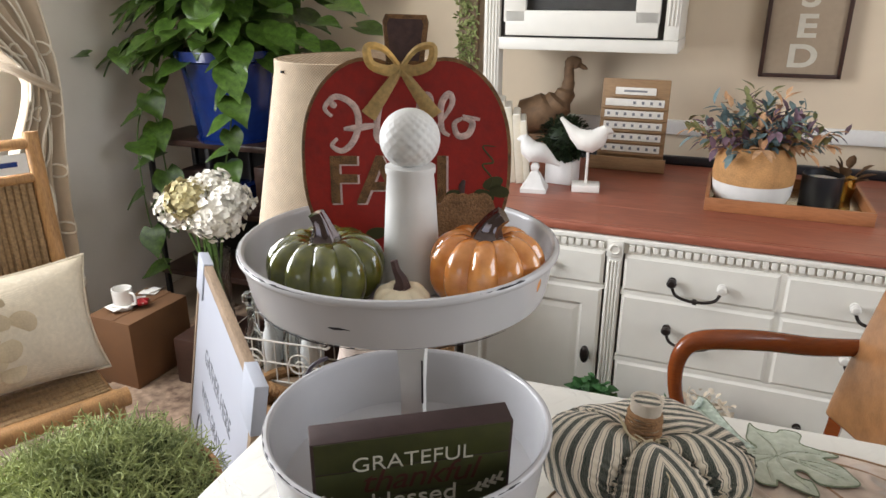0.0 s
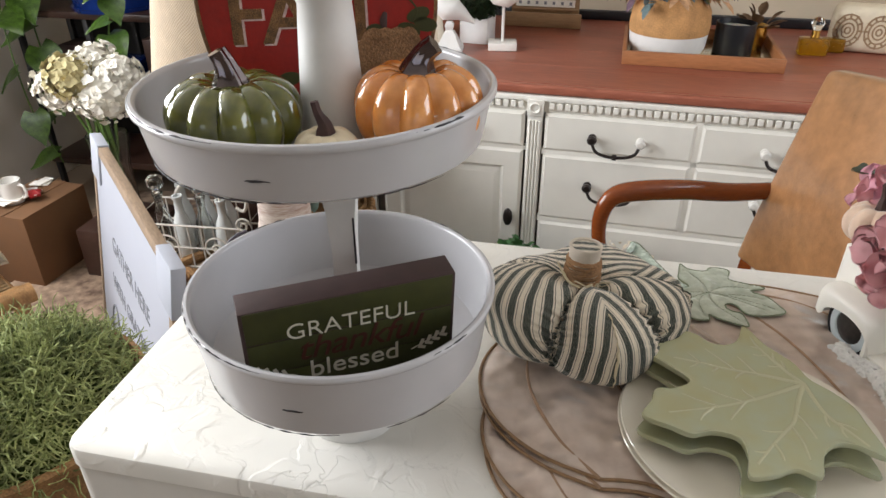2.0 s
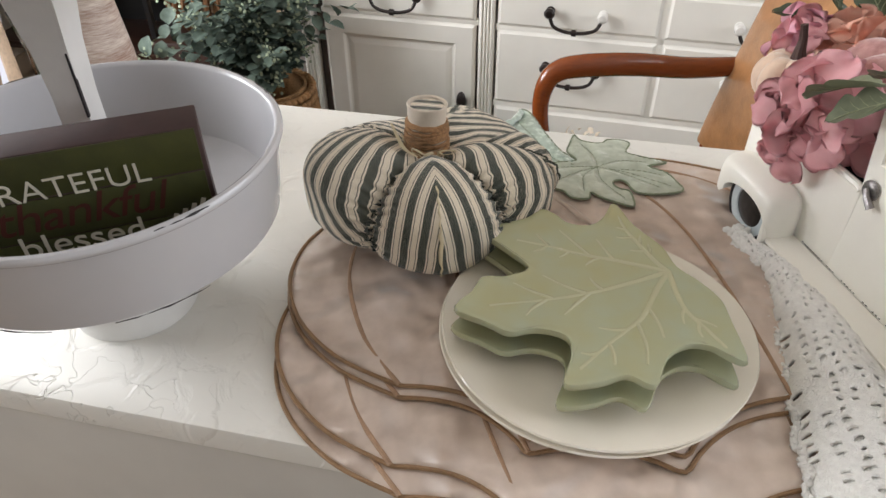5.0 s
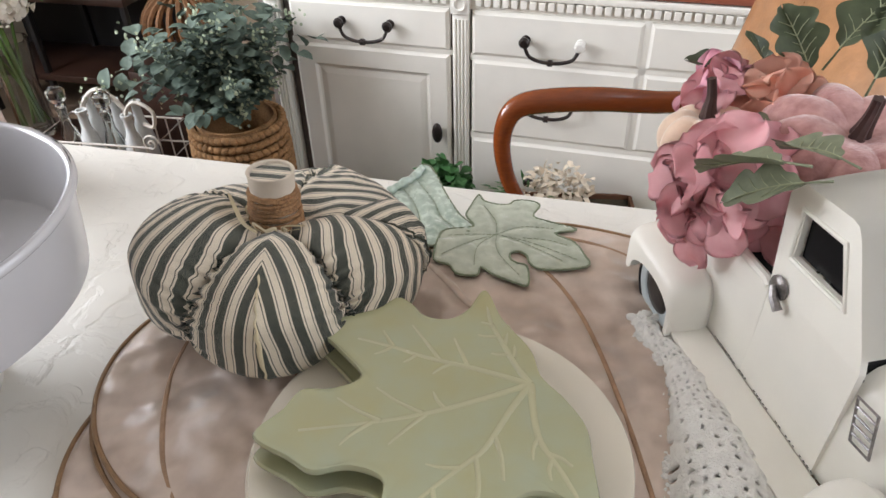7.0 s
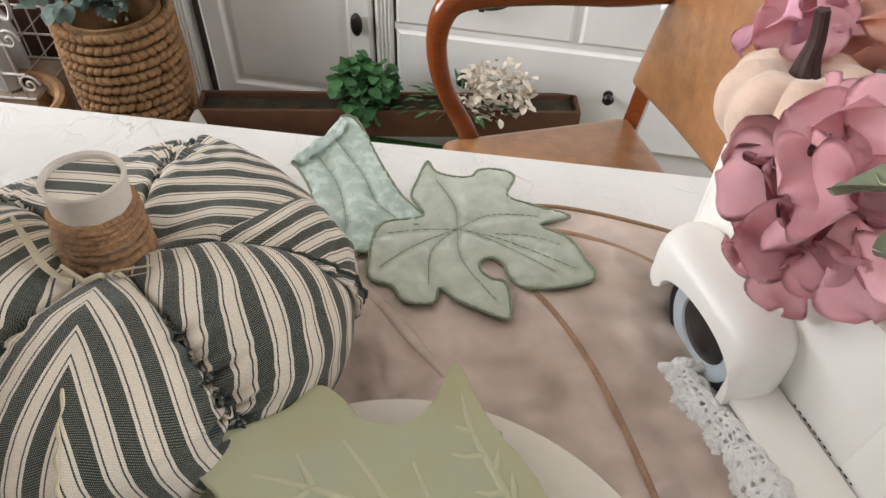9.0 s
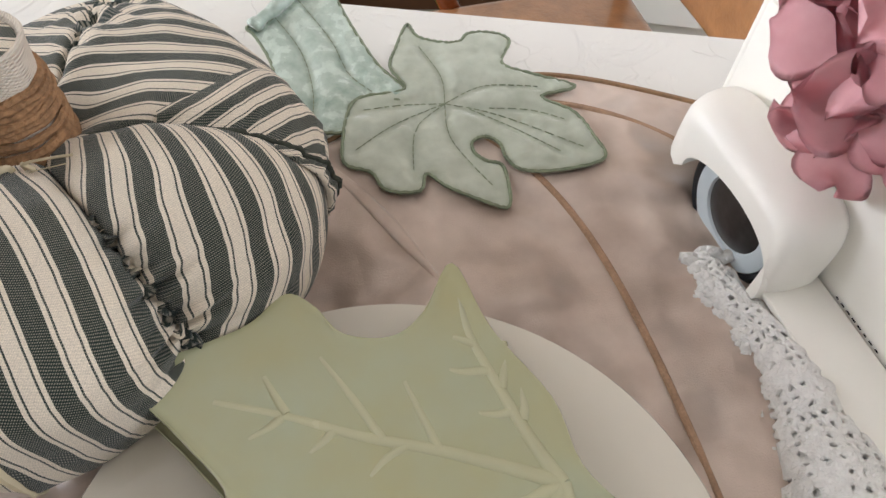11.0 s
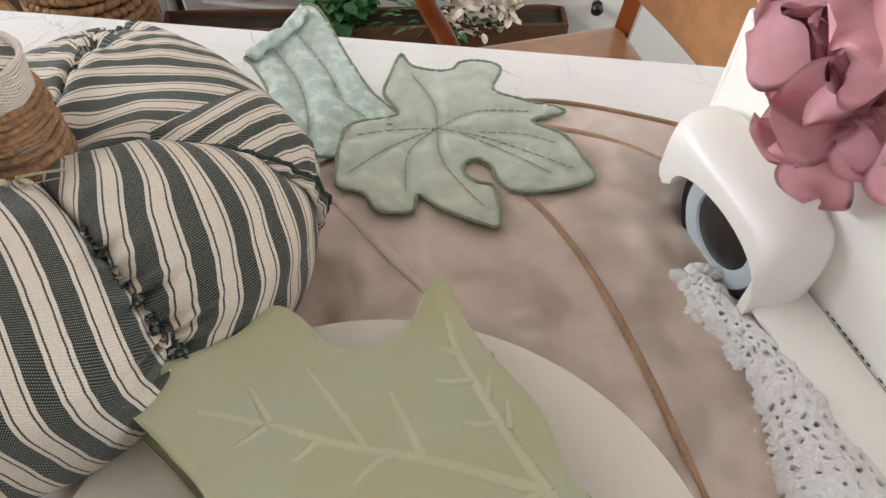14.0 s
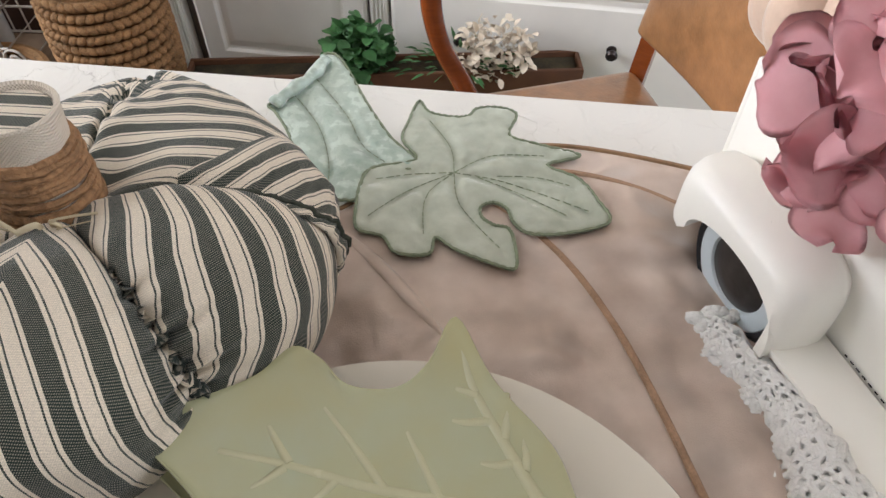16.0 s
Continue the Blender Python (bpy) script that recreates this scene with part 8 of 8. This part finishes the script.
def heart(seed):
    rnd = random.Random(seed)
    bm = bmesh.new()
    rows = []
    n = 10
    for i in range(n + 1):
        s = i / n
        w = 0.46 * math.sin(math.pi * min(1, s * 0.82 + 0.14)) ** 0.9 * (1 - s ** 3 * 0.85) + 0.004
        rows.append([bm.verts.new((w * t, s - 0.14 * abs(t) * (1 - s) * 1.2, 0.20 * w * abs(t) - 0.25 * s * s + 0.03 * math.sin(6 * s + 2 * t + seed))) for t in (-1, -0.55, 0, 0.55, 1)])
    for a, b_ in zip(rows, rows[1:]):
        for j in range(4):
            bm.faces.new([a[j], a[j + 1], b_[j + 1], b_[j]])
    return bm


HEART = [mesh_of("leaf", heart(i), M["pothos"], angle=80) for i in range(4)]
po = thing("pothos_plant", (-1.885, 2.745, 1.17), label="trailing pothos with glossy variegated heart shaped leaves", category="plant")


def pleaf(p, d, s, k):
    ob = new("leaf", HEART[k % 4])
    ob.parent = po
    d = Vector(d).normalized()
    x = d.cross(Vector((0, -0.35, 1)).normalized())
    x = x.normalized() if x.length > 1e-3 else Vector((1, 0, 0))
    nrm = x.cross(d)
    m = Matrix((x, d, nrm)).transposed().to_4x4()
    ob.matrix_local = Matrix.Translation(p) @ m @ Matrix.Diagonal((s, s, s, 1))


rnd = random.Random(40)
k = 0
for _ in range(290):
    v = Vector((rnd.gauss(0, 0.21), rnd.gauss(-0.05, 0.13), rnd.uniform(0.0, 0.50)))
    if v.z < 0.08 and abs(v.x) < 0.17 and rnd.random() < 0.6:
        continue
    out = Vector((v.x * 2.2, v.y * 1.6 - 0.12, rnd.uniform(-0.55, 0.15)))
    pleaf(v, out, rnd.uniform(0.10, 0.17), k)
    k += 1
for pts, n in (([(-0.15, -0.10, 0.10), (-0.26, -0.12, 0.05), (-0.33, -0.12, -0.15), (-0.30, -0.14, -0.40), (-0.28, -0.16, -0.62), (-0.30, -0.18, -0.80)], 11), ([(0.12, -0.14, 0.10), (0.15, -0.22, 0.0), (0.16, -0.24, -0.2), (0.12, -0.26, -0.42), (0.10, -0.24, -0.62)], 13),
               ([(-0.20, -0.1, 0.1), (-0.40, -0.14, 0.08), (-0.47, -0.16, 0.0)], 5), ([(-0.20, -0.12, 0.0), (-0.30, -0.2, -0.16), (-0.36, -0.22, -0.34), (-0.34, -0.24, -0.70), (-0.26, -0.24, -0.95)], 7)):
    P = spline(pts, 8)
    bm = bmesh.new()
    tube(bm, P, 0.0035, 6)
    part("vine", bm, M["vine"], po)
    for i in range(n):
        p = P[int((i + 0.6) / n * (len(P) - 1))]
        sd = 1 if i % 2 else -1
        pleaf(p, (sd * rnd.uniform(0.4, 1.0), -0.5, rnd.uniform(-0.9, -0.1)), rnd.uniform(0.10, 0.165), i)

# hydrangeas in a glass vase
hv = thing("glass_vase", (-1.60, 2.14, 0.0), label="clear glass vase on a dark stand", category="vase")
part("stand", cbox((0.26, 0.26, 0.20), (0, 0, 0.10), 0.004), M["shelfwood"], hv)
part("vase_wall", lathe([(0, 0.205), (0.05, 0.205), (0.055, 0.22), (0.052, 0.40), (0.07, 0.53), (0.066, 0.53), (0.048, 0.40), (0.050, 0.22), (0, 0.215)], 28, shape=lambda a: 1 + 0.03 * math.cos(a * 10)), M["clearglass"], hv)
hy = thing("hydrangea_bunch", (-1.62, 2.14, 0.71), label="bunch of white and green dried hydrangeas", category="flowers")
for cx, cy, cz, r, mm, sd in ((-0.095, 0.0, -0.02, 0.082, "hydrangea_w", 1), (0.065, -0.02, -0.03, 0.092, "hydrangea_w", 2), (0.015, 0.03, 0.045, 0.075, "hydrangea_w", 3), (-0.020, -0.05, 0.035, 0.072, "hydrangea_g", 4), (0.105, 0.02, 0.02, 0.068, "hydrangea_w", 5)):
    rnd = random.Random(sd)
    its = []
    for v in ballpts(rnd, 330, r, r, r * 0.85, 0.72):
        jit, tilt, size = rnd.uniform(0.66, 1.30), rnd.uniform(0.1, 1.3), rnd.uniform(0.012, 0.025)
        for q in range(4):
            o = v.orthogonal().normalized()
            o.rotate(Matrix.Rotation(q * 1.5708 + rnd.random(), 3, v.normalized()))
            its.append((Vector((cx, cy, cz)) + v * jit, o + v.normalized() * tilt, v, size))
    core = bmesh.new()
    bmesh.ops.create_icosphere(core, subdivisions=3, radius=r * 0.80, matrix=Matrix.Translation((cx, cy, cz)))
    noisy(core, 0.012, 30)
    bl = part("bloom_heart", core, M[mm], hy)
    leaves("bloom", its, M[mm], hy, ROUND)
bm = bmesh.new()
rnd = random.Random(2)
for q in range(9):
    tube(bm, [(rnd.uniform(-0.03, 0.03) + 0.02, rnd.uniform(-0.03, 0.03), -0.46), (rnd.uniform(-0.08, 0.10), rnd.uniform(-0.04, 0.04), -0.06)], 0.005, 6)
part("stems", bm, M["vine"], hy)

# ---------- cardboard box with odds and ends ----------
cb = thing("cardboard_box", (-1.930, 2.065, 0), (0, 0, -4), "closed brown cardboard box on the floor", "box")
part("carton", cbox((0.215, 0.30, 0.285), (0, 0, 0.1425), 0.003), M["cardboard"], cb)
part("tape", cbox((0.05, 0.301, 0.002), (0, 0, 0.2862)), M["cardboard"], cb)
mg = thing("mug", (-1.955, 2.02, 0.2875), label="white ceramic mug on the box", category="mug")
part("cup", lathe([(0, 0), (0.032, 0), (0.036, 0.01), (0.038, 0.085), (0.035, 0.085), (0.033, 0.012), (0, 0.01)], 24), M["ceramic_white"], mg)
bm = bmesh.new()
tube(bm, spline([(0.036, 0, 0.07), (0.058, 0, 0.066), (0.060, 0, 0.03), (0.037, 0, 0.02)], 5), 0.005, 7)
part("handle", bm, M["ceramic_white"], mg)
rnd = random.Random(8)
for i in range(6):
    solo("paper_slip", cbox((0.07, 0.045, 0.004), bevel=0.001), M["paper"], "crumpled white paper slip on the box", "paper", (-1.93 + rnd.uniform(-0.07, 0.07), 2.08 + rnd.uniform(-0.10, 0.10), 0.2905 + 0.0045 * i), (rnd.uniform(-4, 4), rnd.uniform(-4, 4), rnd.uniform(0, 180)), group="papers on the box")
solo("gift_bow", lathe([(0, 0), (0.022, 0.004), (0.026, 0.014), (0.012, 0.024), (0, 0.028)], 10, shape=lambda a: 1 + 0.25 * math.cos(5 * a)), M["redclip"], "small red gift bow on the box", "bow", (-1.895, 2.05, 0.300))

# ---------- rush rocking chair with pillow ----------
rc = thing("rush_rocking_chair", (-1.62, 1.500, 0), (0, 0, -29.4), "wooden rocking chair with woven rush seat and back", "rocking chair")


def stick(a, b_, r0, r1=None, nm="spindle", mm="rattan"):
    bm = bmesh.new()
    r1 = r1 or r0
    tube(bm, [Vector(a).lerp(Vector(b_), q / 6) for q in range(7)], lambda s: r0 + (r1 - r0) * s, 12)
    return part(nm, bm, M[mm], rc)


WC = 0.50
for y in (0.0, -WC):
    stick((0.02, y, 0.10), (0.0, y, 0.42), 0.021, nm="back_leg")
    stick((0.0, y, 0.42), (-0.06, y, 1.085), 0.022, 0.020, nm="back_post")
    stick((0.36, y, 0.10), (0.34, y, 0.44), 0.021, nm="front_leg")
    bm = bmesh.new()
    tube(bm, spline([(-0.22, y, 0.10), (0.0, y, 0.055), (0.2, y, 0.03), (0.4, y, 0.055), (0.56, y, 0.12)], 6), 0.017, 8)
    part("rocker", bm, M["rattan"], rc)
    stick((0.0, y, 0.40), (0.36, y, 0.40), 0.018, nm="side_rail")
    stick((0.01, y, 0.24), (0.35, y, 0.24), 0.013, nm="side_stretcher")
stick((0.345, 0.035, 0.42), (0.345, -WC - 0.035, 0.42), 0.026, nm="front_rail")
stick((0.355, 0.0, 0.30), (0.355, -WC, 0.30), 0.014, nm="front_stretcher")
stick((0.355, 0.0, 0.20), (0.355, -WC, 0.20), 0.014, nm="front_stretcher")
for z, x in ((1.055, -0.058), (0.96, -0.05), (0.56, -0.013)):
    stick((x, 0.0, z), (x, -WC, z), 0.015, nm="back_rail")
for k in range(26):
    y = -0.03 - k * (WC - 0.06) / 25
    bm = bmesh.new()
    tube(bm, [(-0.052, y, 0.955), (-0.030 - 0.010 * (k % 2), y, 0.76), (-0.016, y, 0.565)], 0.0105, 6)
    part("rush_strand", bm, M["rush"], rc)
for k in range(22):
    x = 0.01 + k * 0.0155
    bm = bmesh.new()
    tube(bm, [(x, 0.0, 0.428), (x, -0.12, 0.420 + 0.004 * (k % 2)), (x, -0.38, 0.420 + 0.004 * (k % 2)), (x, -WC, 0.428)], 0.0095, 6)
    part("rush_strand", bm, M["rush"], rc)
tag = part("paper_tag", cbox((0.002, 0.10, 0.055), (-0.036, -0.075, 1.005), m=None), M["paper"], rc, "white paper tag with print")
part("print_bar", cbox((0.001, 0.05, 0.014), (-0.0345, -0.075, 1.005)), M["bluepot"], tag)
pw = thing("pillow", (-1.505, 1.205, 0.440), (0, 0, -29.4), "cream linen pillow with a felt flower", "pillow")


def pillow():
    n = 22
    bm = bmesh.new()
    gr = {}
    for sgn in (-1, 1):
        for i in range(n + 1):
            for j in range(n + 1):
                u, v = 2 * i / n - 1, 2 * j / n - 1
                e = (1 - u * u) * (1 - v * v)
                sx = 1 - 0.10 * (1 - abs(v) ** 2) * abs(u) ** 3
                if sgn > 0 and (i in (0, n) or j in (0, n)):
                    gr[(sgn, i, j)] = gr[(-1, i, j)]
                    continue
                gr[(sgn, i, j)] = bm.verts.new((sgn * 0.088 * max(e, 0) ** 0.42, u * 0.25 * sx, 0.18 + v * 0.165 * (1 - 0.10 * (1 - u * u) * abs(v) ** 3)))
    for sgn in (-1, 1):
        for i in range(n):
            for j in range(n):
                f = [gr[(sgn, i, j)], gr[(sgn, i + 1, j)], gr[(sgn, i + 1, j + 1)], gr[(sgn, i, j + 1)]]
                bm.faces.new(f[::sgn])
    rim_pts = [gr[(-1, i, 0)].co.copy() for i in range(n)] + [gr[(-1, n, j)].co.copy() for j in range(n)] + [gr[(-1, n - i, n)].co.copy() for i in range(n)] + [gr[(-1, 0, n - j)].co.copy() for j in range(n)]
    bmesh.ops.recalc_face_normals(bm, faces=bm.faces[:])
    ob = part("cushion", bm, M["pillow"], pw, angle=80)
    bm = bmesh.new()
    tube(bm, rim_pts, 0.0045, 6, closed=True)
    part("piping", bm, M["pillow"], ob)
    for q in range(13):
        a, rr = q * 2.4, (0.0 if q == 0 else (0.048 if q < 6 else 0.092))
        bm = lathe([(0, 0), (0.032, 0), (0.034, 0.003), (0.028, 0.006), (0, 0.007)], 16)
        u, v = (-0.03 + rr * math.cos(a)) / 0.25, (rr * math.sin(a)) / 0.165
        part("felt_petal", bm, M["pillow_flower"], ob, m=pose(0.088 * max(0.05, (1 - u * u) * (1 - v * v)) ** 0.42 - 0.003, 0.25 * u, 0.18 + 0.165 * v, 0, 90, 0) @ pose(0, 0, 0, 22 * u, 40 * v, 0))


pillow()
pw.matrix_world = pose(-1.560, 1.225, 0.425, 0, 0, -29.4) @ pose(0, 0, 0, 0, -14, 0)

# ---------- curtain ----------


def curtain():
    t = thing("curtain", (-2.33, 2.02, 0), label="taupe curtain with cream trellis print tied back", category="curtain")
    n, m = 64, 44
    bm = bmesh.new()
    rows = []
    for i in range(m + 1):
        z = 0.03 + 2.2 * i / m
        tie = math.exp(-((z - 1.16) / 0.30) ** 2)
        up = max(0, (z - 1.16) / 1.0)
        row = []
        for j in range(n + 1):
            s = j / n
            width = 0.30 - 0.16 * tie + 0.75 * up
            y = 0.10 - width * s * (1) + 0.06 * tie
            x = 0.05 + (0.035 - 0.015 * tie) * math.sin(s * 34 + 0.8 * z) + 0.012 * math.sin(s * 13 + 2 * z) - 0.02 * up
            row.append(bm.verts.new((x, y, z)))
        rows.append(row)
    for a, b_ in zip(rows, rows[1:]):
        for j in range(n):
            bm.faces.new([a[j], a[j + 1], b_[j + 1], b_[j]])
    co = [[v.co.copy() for v in r] for r in rows]
    part("cloth", bm, M["curtain"], t, angle=80)

    def at(s, z):
        i, j = (z - 0.03) / 2.2 * m, s * n
        i0, j0 = max(0, min(m - 1, int(i))), max(0, min(n - 1, int(j)))
        fi, fj = i - i0, j - j0
        p = co[i0][j0].lerp(co[i0][j0 + 1], fj).lerp(co[i0 + 1][j0].lerp(co[i0 + 1][j0 + 1], fj), fi)
        return p + Vector((0.006, 0, 0))
    for k in range(4):
        for q in range(9):
            z0 = 0.10 + q * 0.23
            s0 = 0.08 + k * 0.25
            bm = bmesh.new()
            pts = [at(max(0, min(1, s0 + 0.10 * math.cos(a))), max(0.04, min(2.2, z0 + 0.115 + 0.14 * math.sin(a)))) for a in [2 * math.pi * e / 28 for e in range(28)]]
            tube(bm, pts, 0.0045, 5, closed=True)
            part("trellis_print", bm, M["curtain_line"], t)
    bm = bmesh.new()
    tube(bm, spline([(0.10, 0.12, 1.10), (0.115, 0.02, 1.15), (0.09, -0.06, 1.20), (0.0, -0.10, 1.22)], 6), 0.018, 8)
    part("tie_back", bm, M["curtain"], t)


curtain()

# ---------- framed sign standing beside the table ----------
fs = thing("framed_sign", (-1.014, 1.236, 0.003), (99.8, 0, 135.0), "white word sign in a greyed wooden frame with card corners", "framed sign")
# local x runs from the near end to the far end, y up, z out of the back
FW, FH = 0.781, 0.765
part("sign_face", cbox((FW - 0.03, FH - 0.03, 0.004), (0, FH / 2, -0.006)), M["signcanvas"], fs)
part("back_board", cbox((FW - 0.03, FH - 0.03, 0.004), (0, FH / 2, 0.006)), M["cardboard"], fs)
for sz, at in (((FW, 0.024, 0.022), (0, FH - 0.012, 0)), ((FW, 0.024, 0.022), (0, 0.012, 0)), ((0.024, FH - 0.048, 0.022), (FW / 2 - 0.012, FH / 2, 0)), ((0.024, FH - 0.048, 0.022), (-FW / 2 + 0.012, FH / 2, 0))):
    part("frame_bar", cbox(sz, at, 0.001), M["driftwood"], fs)
for sx in (-1, 1):
    part("card_corner", cbox((0.105, 0.105, 0.027), (sx * (FW / 2 - 0.048), FH - 0.048, 0.0), 0.002), M["signcanvas"], fs, "white card corner protector")
letters("lettering", "GATHER HERE", 0.060, M["greyprint"], fs, pose(0.0, FH - 0.215, -0.0085, 0, 180, 0), 0.0004)
letters("lettering", "WITH GRATEFUL", 0.055, M["greyprint"], fs, pose(0.0, FH - 0.325, -0.0085, 0, 180, 0), 0.0004)
bm = bmesh.new()
tube(bm, [(0.20 + 0.05 * math.cos(a), FH - 0.50 + 0.10 * math.sin(a), -0.0085) for a in [2 * math.pi * i / 30 for i in range(30)]], 0.003, 6, closed=True)
part("script_loop", bm, M["greyprint"], fs)
bm = bmesh.new()
tube(bm, spline([(0.10, FH - 0.55, -0.0085), (0.02, FH - 0.49, -0.0085), (-0.04, FH - 0.55, -0.0085), (-0.12, FH - 0.50, -0.0085), (-0.2, FH - 0.54, -0.0085)], 6), 0.003, 6)
part("script_line", bm, M["greyprint"], fs)

# ---------- basket of moss ----------
mb = thing("moss_basket", (-0.835, 0.815, -0.012), label="wicker stand basket heaped with curly green moss", category="basket of moss")
part("tall_basket", lathe([(0, 0.012), (0.12, 0.012), (0.125, 0.02), (0.20, 0.60), (0.21, 0.64), (0.20, 0.645), (0.19, 0.60), (0, 0.58)], 40, shape=lambda a: 1 + 0.01 * math.cos(a * 40)), M["seagrass"], mb)
rnd = random.Random(77)
vs, fs_ = [], []
for q in range(3200):
    a, rr = rnd.uniform(0, 6.28), 0.196 * math.sqrt(rnd.random())
    h0 = 0.60 + 0.135 * max(0, 1 - (rr / 0.196) ** 2) ** 0.6
    p = Vector((rr * math.cos(a) * 1.0, rr * math.sin(a) * 1.05, h0 - rnd.uniform(0, 0.04)))
    d = Vector((math.cos(a) * rr * 3 + rnd.gauss(0, 0.6), math.sin(a) * rr * 3 + rnd.gauss(0, 0.6), rnd.uniform(-0.1, 1.0))).normalized()
    w = 0.0019
    base = len(vs)
    segs = 6
    for i in range(segs + 1):
        n = Vector((-d.y, d.x, 0.2)).normalized()
        vs += [tuple(p - n * w * (1 - 0.6 * i / segs)), tuple(p + n * w * (1 - 0.6 * i / segs)), tuple(p + d.cross(n) * w * (1 - 0.6 * i / segs))]
        p = p + d * 0.0105
        d = (d + Vector((rnd.gauss(0, 0.42), rnd.gauss(0, 0.42), rnd.gauss(-0.08, 0.42)))).normalized()
    for i in range(segs):
        b0 = base + i * 3
        for k in range(3):
            fs_.append((b0 + k, b0 + (k + 1) % 3, b0 + 3 + (k + 1) % 3, b0 + 3 + k))
me = bpy.data.meshes.new("moss")
me.from_pydata(vs, [], fs_)
me.materials.append(M["moss"])
ms = new("moss", me)
ms.parent = mb
ms["kind"] = "stuff"
ms["label"] = "tangle of curly green moss strands"
# inner heap in the shaded moss colour, seen between the strands
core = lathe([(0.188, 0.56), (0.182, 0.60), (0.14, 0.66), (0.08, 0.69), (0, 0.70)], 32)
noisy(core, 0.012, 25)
part("moss", core, M["moss_shade"], mb)

# ---------- rug ----------
solo("rug", cbox((1.5, 1.3, 0.012), bevel=0.003), M["rug"], "flat woven rug in browns with worn pattern", "rug", (-1.25, 2.15, 0.006), (0, 0, 8))
